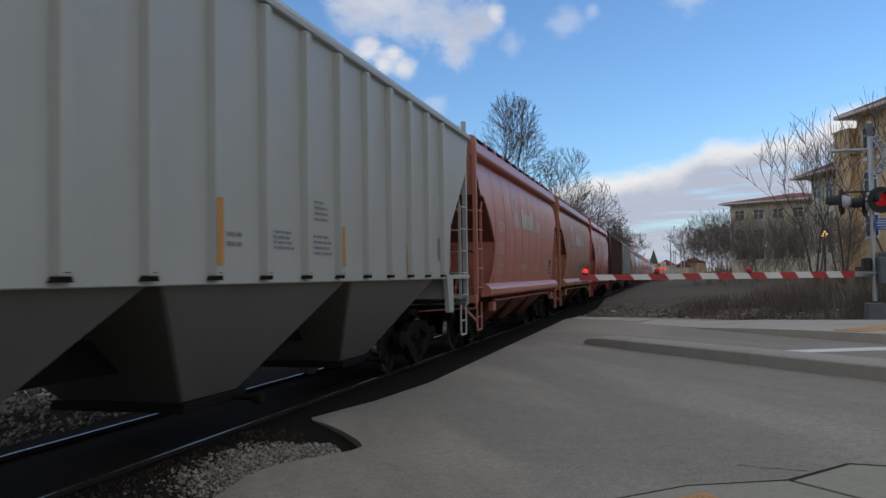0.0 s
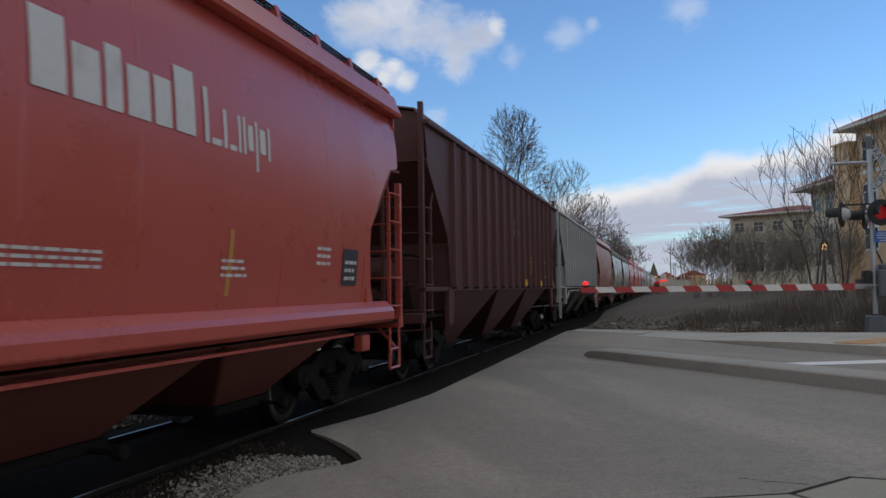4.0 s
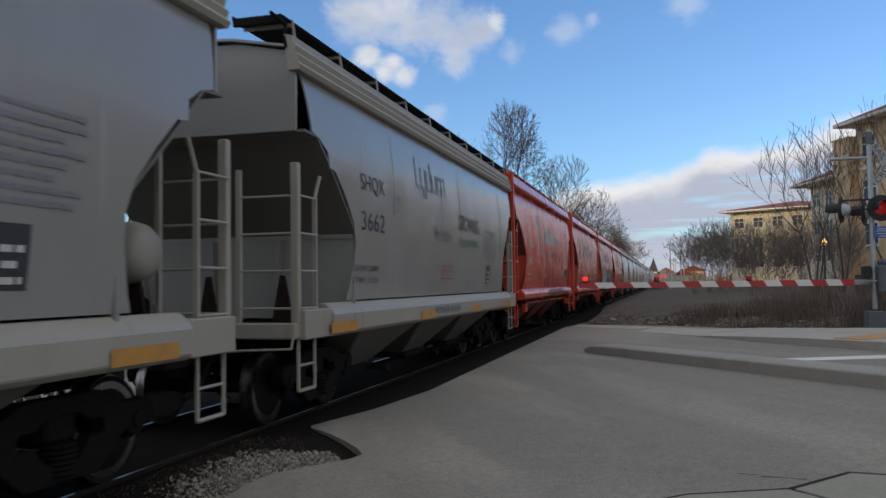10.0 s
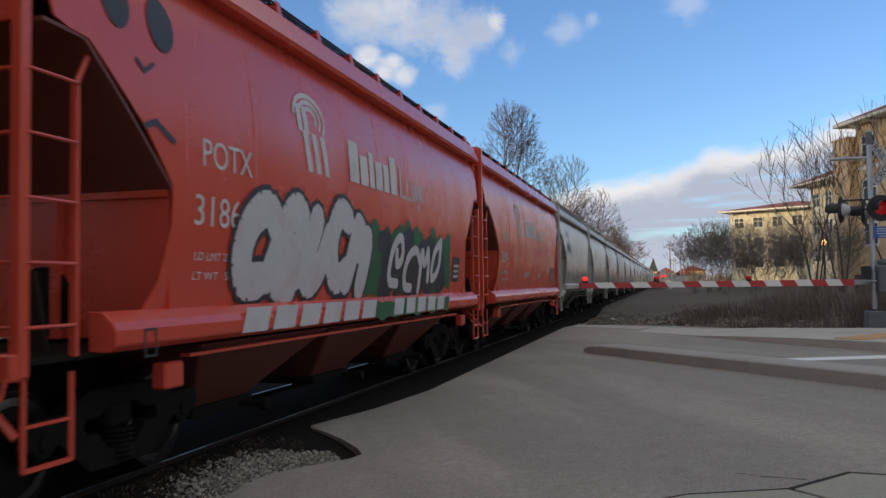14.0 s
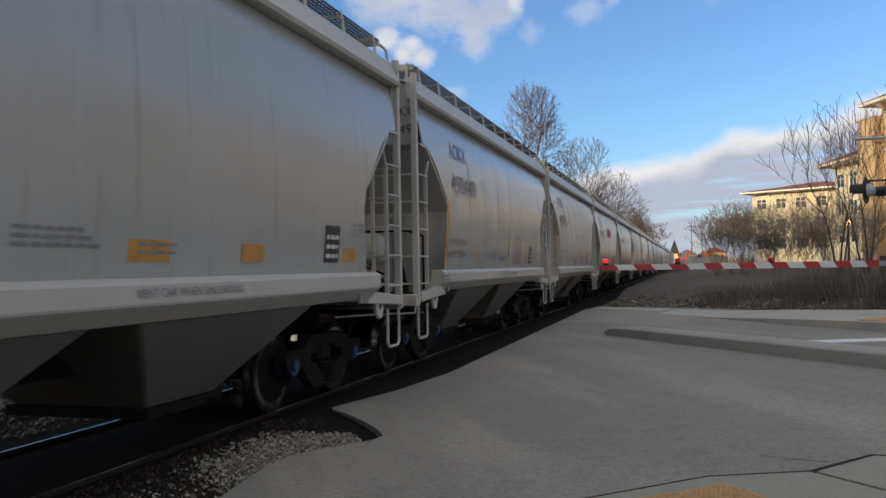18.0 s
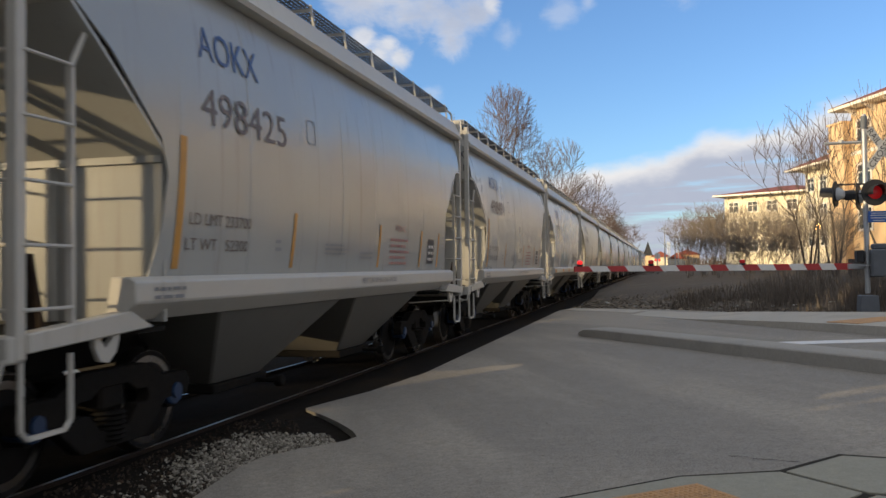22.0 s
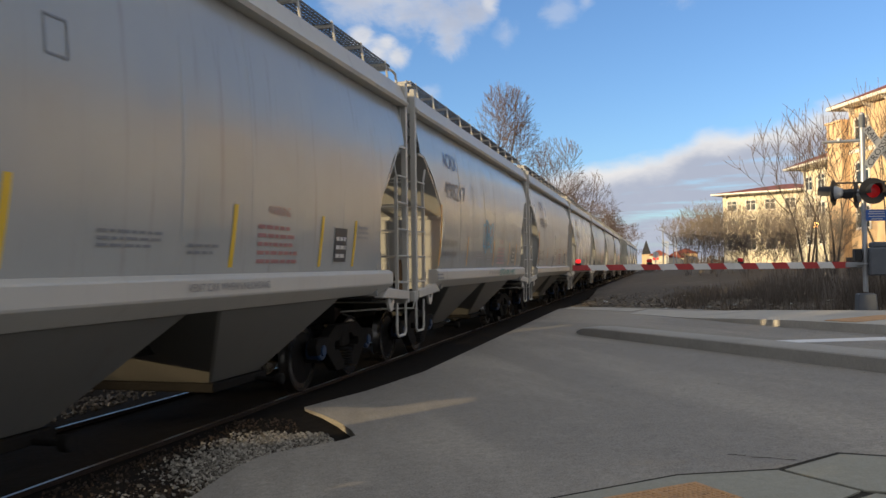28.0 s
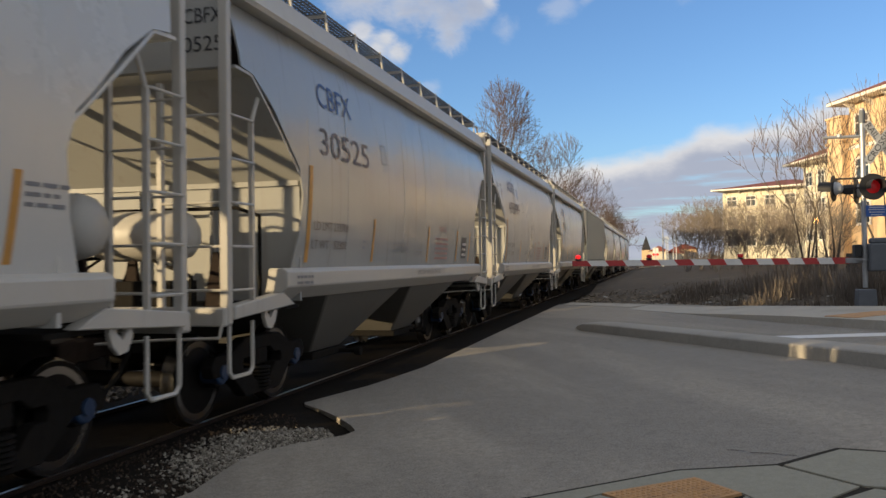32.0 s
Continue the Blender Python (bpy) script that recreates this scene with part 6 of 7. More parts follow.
GREY_PALE = car_paint("pale_grey_paint", (0.42, 0.43, 0.40), 0.40, 0.10, 0.10, (0.24, 0.21, 0.18))
GREY_RUST = car_paint("rust_streaked_grey_paint", (0.355, 0.375, 0.37), 0.46, 0.92, 0.20, (0.26, 0.15, 0.075), 0.472, 2.3)
GREY_SILK = car_paint("silvery_grey_paint", (0.30, 0.292, 0.278), 0.20, 0.25, 0.10, (0.25, 0.23, 0.21))
GREYS = [car_paint("grey_paint", (0.43, 0.425, 0.40), 0.29, 0.18, 0.08, (0.30, 0.27, 0.24)),
         car_paint("dusty_grey_paint", (0.385, 0.382, 0.36), 0.21, 0.45, 0.10, (0.26, 0.22, 0.19)),
         car_paint("light_grey_paint", (0.56, 0.55, 0.52), 0.25, 0.15, 0.07, (0.36, 0.32, 0.28))]
GREY_TRIM = car_paint("off_white_trim_paint", (0.48, 0.455, 0.41), 0.45, 0.30, 0.12, (0.26, 0.21, 0.17))
SILK_TRIM = car_paint("dull_cream_trim_paint", (0.35, 0.325, 0.275), 0.45, 0.40, 0.12, (0.20, 0.15, 0.11))
# darker copies of the paints: underside grime, and shade put into the colour
RED_UNDER = car_paint("grimy_shaded_red_paint", (0.16, 0.045, 0.03), 0.6, 0.5, 0.2, (0.06, 0.03, 0.02))
GREY_UNDER = car_paint("dusty_shaded_hopper_paint", (0.145, 0.137, 0.122), 0.6, 0.50, 0.20, (0.13, 0.10, 0.08))


def words(text, s, z, w, h, mat, lab=""):
    return ("lettering", glyphs(text, h, w), s, z, mat, 0.007, lab)


def patch(name, shape, s, z, mat, lab="", lift=0.006):
    return (name, shape, s, z, mat, lift, lab)


def logo_strokes():
    """A round-headed emblem as plain slanted stripes and arcs."""
    sh = Shape()
    for j in range(3):
        st = slanted(0.13, 0.46, -0.10)
        sh.add([(p[0] + 0.12 + j * 0.24 + 0.10, p[1]) for p in st.v], st.f)
    for j in range(3):
        r = 0.42 - j * 0.12
        arc = [(0.34 + r * math.cos(a), 0.62 + 0.62 * r * math.sin(a)) for a in np.linspace(-0.6, math.pi, 12)]
        rb = ribbon(arc, 0.055)
        sh.add(rb.v, rb.f)
    for j in range(2):
        st = slanted(0.12, 0.30, -0.04)
        sh.add([(p[0] + 0.02 + j * 0.16, p[1] + 0.44) for p in st.v], st.f)
    return sh


LOGO = logo_strokes()
NAME_BOLD = letter_blocks([(0.33, 0.54, 0), (0.29, 0.40, 0), (0.19, 0.49, 0), (0.28, 0.40, 0), (0.23, 0.40, 0), (0.29, 0.56, 0)], 0.06)
NAME_THIN = letter_blocks([(0.07, 0.50, 0), (0.16, 0.06, 0), (0.06, 0.36, 0), (0.12, 0.05, 0), (0.05, 0.36, 0), (0.05, 0.36, 0), (0.10, 0.05, -0.30), (0.05, 0.36, 0.14), (0.12, 0.05, -0.30), (0.05, 0.34, 0)], 0.045)
LETTER_PALE = material("pale_blue_letter", (0.17, 0.21, 0.28), 0.4, vary=0.25, bump=0.0)


def red_marks(mark, number, seed, stripe=ORANGE, stripes=(2.18, 4.75, 8.6), shift=0.0):
    d = [words(mark, 2.64, 2.72, 0.88, 0.25, WORN_WHITE, "worn white reporting letters"), words(number, 2.52, 2.20, 0.78, 0.27, WORN_WHITE, "worn white car number"),
         words("LD LMT 228200", 2.55, 1.90, 0.88, 0.07, WORN_WHITE), words("LT WT   56700", 2.55, 1.73, 0.88, 0.07, WORN_WHITE),
         patch("emblem", LOGO, 4.62, 2.96, WORN_WHITE, "worn white emblem of slanted stripes"), patch("company_name", NAME_BOLD, 6.12, 3.00, WORN_WHITE, "worn white company lettering"),
         patch("company_name", NAME_THIN, 8.18, 2.98, WORN_WHITE, "thin worn white company lettering"), patch("stencil_frame", ring_patch(0.26, 0.30, 0.02), 4.30, 2.34, WORN_WHITE),
         patch("small_print", bars(0.95, 0.16, 3, seed), 5.9, 1.84, WORN_WHITE), patch("small_print", bars(0.55, 0.20, 3, seed + 1), 8.5, 1.80, WORN_WHITE),
         patch("small_print", bars(0.40, 0.26, 3, seed + 2), 10.6, 1.96, WORN_WHITE), patch("data_panel", rect(0.50, 0.46), 11.40, 1.72, LETTER, "black data panel"),
         patch("data_panel_print", bars(0.38, 0.30, 3, seed + 3), 11.46, 1.79, WORN_WHITE, lift=0.010), patch("sill_stencil", ring_patch(0.16, 0.22, 0.02), 1.72, 1.14, LETTER, lift=0.075)]
    for s in stripes:
        d.append(patch("reflective_stripe", slanted(0.07, 0.62, 0.03), s, 1.62, stripe))
    return [(q[0], q[1], q[2] + shift, *q[3:]) for q in d]


FORMS = ([[(0.9, 0.85), (0.5, 1.0), (0.12, 0.7), (0.1, 0.3), (0.45, 0.0), (0.9, 0.15)]], [[(0.1, 0), (0.12, 0.8), (0.45, 1.0), (0.78, 0.8), (0.85, 0)], [(0.45, 0.0), (0.45, 0.45)]],
         [[(0.1, 0.8), (0.12, 0.2), (0.4, 0.0), (0.7, 0.2), (0.75, 0.8)], [(0.75, 0.6), (0.86, 0)]], [[(0.1, 0.1), (0.2, 0.9), (0.5, 0.35), (0.8, 1.0), (0.85, 0.0)]],
         [[(0.05, 0.9), (0.85, 1.0), (0.3, 0.5), (0.85, 0.4), (0.15, 0), (0.95, 0.05)]], [[(0.85, 0.1), (0.2, 0.0), (0.05, 0.6), (0.5, 1.0), (0.9, 0.6), (0.55, 0.35), (0.4, 0.6)]],
         [[(0.5, 1.0), (0.08, 0.55), (0.4, 0.0), (0.86, 0.45), (0.5, 1.0)]])


def strokes(w, h, plan, width, seed=0, lean=0.0):
    """Fat sprayed figures in a row: each a few bent strokes with round ends."""
    rnd = random.Random(seed)
    sh, a = Shape(), w / len(plan)
    for j, kind_ in enumerate(plan):
        tall, drop = h * rnd.uniform(0.86, 1.06), h * rnd.uniform(-0.06, 0.06)
        side, tip = rnd.choice((-1, 1)), rnd.uniform(-0.45, 0.45)
        for line in FORMS[kind_]:
            pts = [(a * (j + 0.06 + 0.92 * (p if side > 0 else 1 - p)), q) for p, q in line]
            mid = a * (j + 0.5)
            pts = [(mid + (p - mid) * math.cos(tip) + (q - 0.5) * h * math.sin(tip) + lean * q * h, drop + tall * (0.5 + (q - 0.5) * math.cos(tip) - (p - mid) / h * math.sin(tip))) for p, q in pts]
            for _ in range(2):
                pts = [pts[0]] + [(p[0] * f + q[0] * (1 - f), p[1] * f + q[1] * (1 - f)) for p, q in zip(pts, pts[1:]) for f in (0.75, 0.25)] + [pts[-1]]
            rb = ribbon(pts, width)
            sh.add(rb.v, rb.f)
            for x, z in pts[::2] + [pts[-1]]:
                sh.add([(x + width / 2 * math.cos(k * 0.785), z + width / 2 * math.sin(k * 0.785)) for k in range(8)], [tuple(range(8))])
    return sh


def oval(w, h):
    sh = Shape()
    rows = [[(w / 2 + w / 2 * f * math.cos(t), h / 2 + h / 2 * f * math.sin(t)) for t in np.linspace(0, 6.283, 17)] for f in (0.0, 0.5, 1.0)]
    return sh.sheet(rows)


def grey_marks(mark, number, seed, stripe=ORANGE, dark=LETTER_BLUE, lean=0.05, stripes=(2.30, 4.55, 7.4, 9.5, 10.6), shift=0.0):
    d = [words(mark, 2.72, 3.55, 1.12, 0.30, dark, "reporting letters"), words(number, 2.70, 2.96, 1.70, 0.33, LETTER_BROWN, "car number"),
         words("LD LMT 233700", 2.52, 2.06, 1.10, 0.105, LETTER_BROWN), words("LT WT   52300", 2.48, 1.84, 1.10, 0.105, LETTER_BROWN),
         patch("stencil_frame", ring_patch(0.24, 0.28, 0.018), 4.95, 3.10, LETTER_GREY), patch("small_print", bars(0.16, 0.16, 2, seed), 4.18, 1.86, LETTER_GREY),
         patch("small_print", bars(0.8, 0.16, 3, seed + 1), 5.5, 1.84, LETTER_GREY), patch("small_print", bars(0.5, 0.12, 2, seed + 2), 6.7, 1.80, LETTER_GREY),
         words("WARNING", 8.15, 2.22, 0.52, 0.10, LETTER_RED), patch("small_print", bars(0.95, 0.44, 5, seed + 3), 7.95, 1.72, LETTER_RED),
         patch("data_panel", rect(0.40, 0.42), 9.98, 1.74, LETTER, "black data panel"), patch("data_panel_print", bars(0.32, 0.32, 3, seed + 4), 10.02, 1.79, WORN_WHITE, lift=0.010),
         patch("small_print", bars(0.42, 0.20, 3, seed + 5), 10.75, 2.05, LETTER_GREY), words("VENT CAR WHEN UNLOADING", 6.6, 1.47, 1.5, 0.07, LETTER_GREY),
         patch("small_print", bars(0.45, 0.13, 2, seed + 6), 1.95, 1.44, LETTER_GREY, lift=0.022)]
    d[-2] = (d[-2][0], d[-2][1], d[-2][2], d[-2][3], d[-2][4], 0.115, "")
    d[-1] = (d[-1][0], d[-1][1], d[-1][2], d[-1][3], d[-1][4], 0.115, "")
    for j, s in enumerate(stripes):
        d.append(patch("reflective_stripe", slanted(0.075 if j else 0.10, 0.60 if j else 1.12, lean if j else 0.06), s, 1.68, stripe))
    return [(q[0], q[1], q[2] + shift, *q[3:]) for q in d]


def silver_marks(number, seed, shift=0.0):
    d = [words("SHQX", 2.98, 2.90, 0.95, 0.26, LETTER, "reporting letters"), words(number, 2.98, 2.40, 0.93, 0.26, LETTER, "car number"), patch("company_name", letter_blocks([(0.05, 0.5, 0), (0.16, 0.06, 0), (0.06, 0.36, 0), (0.14, 0.05, 0.14), (0.06, 0.36, 0.14), (0.06, 0.36, 0), (0.10, 0.04, 0), (0.06, 0.5, 0), (0.06, 0.34, 0), (0.12, 0.05, 0), (0.06, 0.34, 0), (0.06, 0.34, 0), (0.10, 0.34, -0.28), (0.06, 0.34, 0), (0.10, 0.34, -0.28), (0.06, 0.34, 0)], 0.035), 5.55, 3.25, LETTER_PALE, "faded blue company lettering"),
         words("Wholesale", 6.5, 2.45, 1.1, 0.24, LETTER_GREY), words("GROWING", 8.3, 2.72, 1.75, 0.30, LETTER), words("together", 8.35, 2.36, 1.6, 0.26, LETTER_GREEN), patch("stencil_frame", ring_patch(0.26, 0.30, 0.02), 4.36, 2.70, LETTER_GREY),
         words("LD LMT 220800", 2.8, 1.86, 0.95, 0.075, LETTER), words("LT WT   51150", 2.8, 1.70, 0.95, 0.075, LETTER), patch("small_print", bars(0.9, 0.30, 4, seed), 7.1, 1.76, LETTER_RED), patch("small_print", bars(1.2, 0.70, 8, seed + 1), 10.6, 2.20, LETTER_GREY),
         patch("data_panel", rect(0.40, 0.42), 10.9, 1.66, LETTER, "black data panel"), patch("data_panel_print", bars(0.3, 0.3, 3, seed + 2), 10.95, 1.70, WORN_WHITE, lift=0.010), words("POWER FLOW", 6.4, 1.16, 1.8, 0.12, LETTER_BLUE)]
    d[-1] = (*d[-1][:5], 0.13, "")
    for s in (1.3, 5.0, 8.6, 12.0):
        d.append(patch("reflective_stripe", rect(0.85, 0.13), s, 1.10, ORANGE, lift=0.14))
    return [(q[0], q[1], q[2] + (0.0 if q[0] == "reflective_stripe" else shift), *q[3:]) for q in d]


def train():
    red = "round"

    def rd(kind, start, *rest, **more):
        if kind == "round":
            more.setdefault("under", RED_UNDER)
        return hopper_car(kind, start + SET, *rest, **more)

    say = "%s covered hopper car, %s"
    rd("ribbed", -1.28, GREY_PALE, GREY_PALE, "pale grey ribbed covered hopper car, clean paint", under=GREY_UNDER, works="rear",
       drawn=[patch("reflective_stripe", rect(0.11, 0.60), 7.77, 1.80, ORANGE, lift=-0.092), patch("reflective_stripe", rect(0.09, 0.50), 10.69, 1.80, ORANGE, lift=-0.092), patch("small_print", bars(0.58, 0.22, 4, 3), 8.93, 1.98, LETTER_GREY), patch("small_print", bars(0.62, 0.26, 4, 5), 9.95, 1.94, LETTER_GREY), patch("small_print", bars(0.38, 0.26, 4, 9), 10.05, 2.34, LETTER_GREY),
              patch("data_panel", rect(0.42, 0.40), 15.33, 1.95, LETTER_GREY), patch("reflective_stripe", rect(0.08, 0.4), 13.53, 1.74, ORANGE, lift=0.012), words("NOT REQUIRED", 16.63, 1.13, 1.1, 0.10, LETTER), patch("small_print", bars(0.28, 0.18, 2, 8), 8.08, 1.98, LETTER_GREY)], first_rib=2.69)
    rd(red, 16.75, RED_FADED, RED_FADED, say % ("faded pinkish-red", "worn white lettering and brown stripes"), drawn=red_marks("POTX", "1315", 11), works="front")
    rust_line = material("rust_line", (0.085, 0.035, 0.024), 0.7, vary=0.3, bump=0.0)
    teal = material("faded_teal_spray", (0.08, 0.20, 0.16), 0.5, vary=0.3, bump=0.0)

    def rust_lines(seed, places=(1.95, 3.2, 4.45, 5.7, 6.95, 8.2, 9.45, 10.7, 11.95)):
        rnd = random.Random(seed)
        return [patch("rust_line", rect(rnd.uniform(0.014, 0.026), h), p + 0.3, 4.28 - h - rnd.uniform(0.0, 0.15), rust_line, lift=0.009) for p in places for h in (rnd.uniform(1.6, 2.6),) if rnd.random() < 0.85]

    heart = ribbon([(0.2, 0), (-0.05, 0.3), (0.0, 0.5), (0.18, 0.45), (0.22, 0.36), (0.3, 0.5), (0.48, 0.45), (0.45, 0.25), (0.2, 0)], 0.055)
    for q in rust_lines(4):
        put(q[0], on_side(red, q[1], q[2] - SET, q[3], q[5]), q[4], CARS[-1][0])
    rd(red, 31.02, RED_ORANGE, RED_ORANGE, say % ("faded orange-red", "white lettering and black scrawls"),
       drawn=red_marks("POTX", "1731", 21, YELLOW, (2.18, 7.2, 9.95, 12.6)) + rust_lines(5) + [patch("graffiti", scrawl(1.15, 0.44, 4, 4, 0.05), 10.35, 1.76, LETTER, "black sprayed scrawl"), patch("graffiti", scrawl(0.42, 0.34, 2, 12, 0.07), 12.15, 1.70, LETTER, "black sprayed scrawl"), patch("graffiti", scrawl(3.0, 0.20, 12, 9, 0.045), 7.5, 1.20, LETTER, "black sprayed scrawl", 0.10), patch("graffiti", scrawl(0.9, 0.20, 3, 3, 0.05), 4.3, 1.20, LETTER, "black sprayed scrawl", 0.10),
              patch("graffiti", heart, 9.3, 1.72, LETTER, "black sprayed heart"), patch("graffiti", ribbon([(0.0, 0.40), (0.12, 0.24), (0.26, 0.44), (0.14, 0.22), (0.05, 0.0)], 0.085), 6.2, 1.58, LETTER, "black sprayed fork"), patch("graffiti", scrawl(1.9, 0.36, 6, 15, 0.045), 6.75, 1.82, teal, "faded teal scrawl")])
    rd(red, 45.05, RED_PINK, RED_PINK, say % ("clean red", "white lettering and a small black scrawl"), drawn=red_marks("POTX", "2304", 31) + [patch("graffiti", scrawl(1.0, 0.36, 4, 3, 0.045), 3.55, 1.62, LETTER, "small black sprayed scrawl")], works="front")
    rd("ribbed", 59.55, MAROON, MAROON, "dark maroon ribbed covered hopper car with yellow patches", under=MAROON, works="front",
       drawn=[words("DO NOT", 9.0, 3.30, 0.72, 0.17, WORN_WHITE), words("HUMMER", 9.0, 3.04, 0.76, 0.17, WORN_WHITE), words("CAR", 9.2, 2.78, 0.5, 0.17, WORN_WHITE), patch("small_print", bars(0.5, 0.5, 5, 2), 11.5, 2.1, ORANGE), patch("reflective_stripe", rect(0.72, 0.18), 10.6, 1.72, YELLOW, lift=0.012), patch("reflective_stripe", rect(0.7, 0.16), 13.4, 1.72, YELLOW, lift=0.012),
              patch("reflective_stripe", rect(0.8, 0.16), 15.9, 1.72, YELLOW, lift=0.012), patch("data_panel", ring_patch(0.42, 0.5, 0.03), 14.6, 2.0, WORN_WHITE), patch("small_print", bars(0.5, 0.3, 4, 6), 15.2, 2.1, ORANGE)])
    rd("ribbed", 77.88, GREY_RUST, GREY_PALE, "grey ribbed covered hopper car streaked with rust", under=GREY_UNDER, works="front",
       drawn=[patch("number_board", rect(0.62, 0.36), 3.62, 3.05, WHITE, "white number board", 0.010), patch("number_board", rect(0.62, 0.36), 4.60, 3.05, WHITE, "white number board", 0.010), patch("number_board", rect(0.76, 0.42), 3.56, 2.42, WHITE, "white number board", 0.010), patch("number_board", rect(0.76, 0.42), 4.54, 2.42, WHITE, "white number board", 0.010),
              ("lettering", glyphs("EC", 0.27, 0.5), 3.68, 3.10, LETTER, 0.014, ""), ("lettering", glyphs("NX", 0.27, 0.5), 4.66, 3.10, LETTER, 0.014, ""), ("lettering", glyphs("165", 0.31, 0.62), 3.63, 2.48, LETTER, 0.014, ""), ("lettering", glyphs("183", 0.31, 0.62), 4.61, 2.48, LETTER, 0.014, ""),
              patch("small_print", bars(0.4, 0.36, 4, 2), 3.65, 1.9, LETTER_GREY), patch("small_print", bars(0.4, 0.36, 4, 3), 4.65, 1.9, LETTER_GREY), patch("reflective_stripe", rect(0.10, 1.1), 2.62, 1.72, ORANGE, lift=0.012), patch("reflective_stripe", rect(0.10, 0.6), 5.75, 1.72, ORANGE, lift=0.012), patch("reflective_stripe", rect(0.10, 0.6), 11.6, 1.72, ORANGE, lift=0.012),
              patch("small_print", bars(0.6, 0.42, 5, 4), 9.4, 1.95, LETTER_RED), patch("data_panel", rect(0.4, 0.36), 14.4, 1.85, LETTER), patch("small_print", bars(0.5, 0.3, 3, 7), 12.4, 2.0, LETTER_GREY), patch("reflective_stripe", rect(0.10, 1.0), 15.45, 1.72, ORANGE, lift=0.012)])
    rusty = CARS[-1][0]
    rnd = random.Random(17)
    rust_red = material("rust_stain", (0.25, 0.14, 0.07), 0.85, vary=0.4, scale=18, bump=0.1, second=(0.15, 0.08, 0.045), amount=0.6, second_scale=6)
    for j in range(70):
        q = drip(rnd.uniform(0.05, 0.16), rnd.uniform(0.04, 0.15), rnd)
        put("rust_stain", on_side("ribbed", q, 1.9 + j * 0.20 + rnd.uniform(-0.1, 0.1), 1.695, 0.010 + 0.002 * (j % 2)), rust_red, rusty)
    for j in range(30):
        h = rnd.uniform(0.3, 1.3)
        q = drip(rnd.uniform(0.02, 0.05), -h, rnd)
        put("rust_stain", on_side("ribbed", q, 2.2 + j * 0.45 + rnd.uniform(-0.15, 0.15), 4.42 if j % 3 else 3.2, 0.010), rust_red, rusty)
    put("number_board", Shape().box(0.44, 1.45, 0.715 - SET, 0.735 - SET, 4.22, 4.40).mesh("number_board"), WHITE, rusty, None, "white number board across the end")
    for text, x, w in (("X", 0.60, 0.13), ("165183", 0.80, 0.62)):
        g = glyphs(text, 0.125, w)
        sh = Shape()
        sh.v, sh.f = [(x + p[0], 0.708 - SET, 4.245 + p[1]) for p in g.v], g.f
        put("end_lettering", sh.mesh("marking"), LETTER, rusty)
    dark_red = material("dark_red_spray", (0.13, 0.018, 0.018), 0.5)
    rd(red, 95.40, RED_FADED, RED_FADED, say % ("faded brick-red", "white lettering and red outlined graffiti"), works="front",
       drawn=red_marks("POTX", "1076", 41, shift=0.30) + rust_lines(8) + [patch("graffiti", strokes(3.5, 0.92, (3, 2, 0, 6, 1, 4), 0.32, 3), 5.0, 1.66, dark_red, "dark red sprayed outlines", 0.008), patch("graffiti", strokes(3.5, 0.92, (3, 2, 0, 6, 1, 4), 0.255, 3), 5.0, 1.66, RED_FADED, "", 0.011), patch("graffiti", oval(0.32, 0.40), 4.25, 1.85, dark_red, "dark red sprayed face", 0.008), patch("graffiti", oval(0.25, 0.33), 4.285, 1.885, RED_FADED, "", 0.011),
              patch("graffiti", bubbles(3.0, 0.20, 6, 5, 0.035), 5.3, 1.24, dark_red, "dark red sprayed loops", 0.10)])
    for start, num in ((109.99, "3444"), (124.70, "3662")):
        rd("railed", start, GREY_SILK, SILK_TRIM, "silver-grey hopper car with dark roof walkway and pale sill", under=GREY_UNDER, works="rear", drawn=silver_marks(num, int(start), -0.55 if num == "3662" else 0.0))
    rd(red, 138.28, RED_NEW, RED_NEW, say % ("bright red", "white lettering and black outlined graffiti"), works="front",
       drawn=red_marks("POTX", "3460", 51, stripes=(2.18,)) + [patch("graffiti", strokes(3.9, 0.95, (4, 5, 6, 1, 5), 0.40, 22), 6.30, 1.68, LETTER, "large black sprayed outlines", 0.008), patch("graffiti", strokes(3.9, 0.95, (4, 5, 6, 1, 5), 0.32, 22), 6.30, 1.68, RED_NEW, "", 0.011), patch("graffiti", bubbles(3.9, 0.20, 7, 8, 0.04), 6.3, 1.24, LETTER, "black sprayed loops", 0.10), patch("graffiti", strokes(0.36, 0.40, (1, 6), 0.045, 5), 10.45, 2.15, LETTER, "small black scrawl"),
              patch("graffiti", strokes(1.5, 0.75, (0, 4), 0.06, 9), 4.0, 1.72, material("dull_pink_spray", (0.30, 0.035, 0.06), 0.5, vary=0.2), "dull pink scrawl"), patch("graffiti", scrawl(0.7, 0.50, 4, 7, 0.04), 11.75, 1.85, LETTER, "small black scrawl"), patch("graffiti", scrawl(1.5, 0.17, 8, 8, 0.035), 10.5, 1.22, LETTER, "black scrawl on the sill", 0.10)])
    rd(red, 152.80, RED_NEW, RED_NEW, say % ("bright red", "clean white lettering"), works="rear", drawn=red_marks("POTX", "3265", 61, shift=-0.30))
    spray_g = material("green_spray", (0.03, 0.12, 0.05), 0.5, vary=0.3)
    spray_w = material("white_spray", (0.55, 0.53, 0.52), 0.55, vary=0.12, second=(0.5, 0.38, 0.36), amount=0.5, second_scale=2)
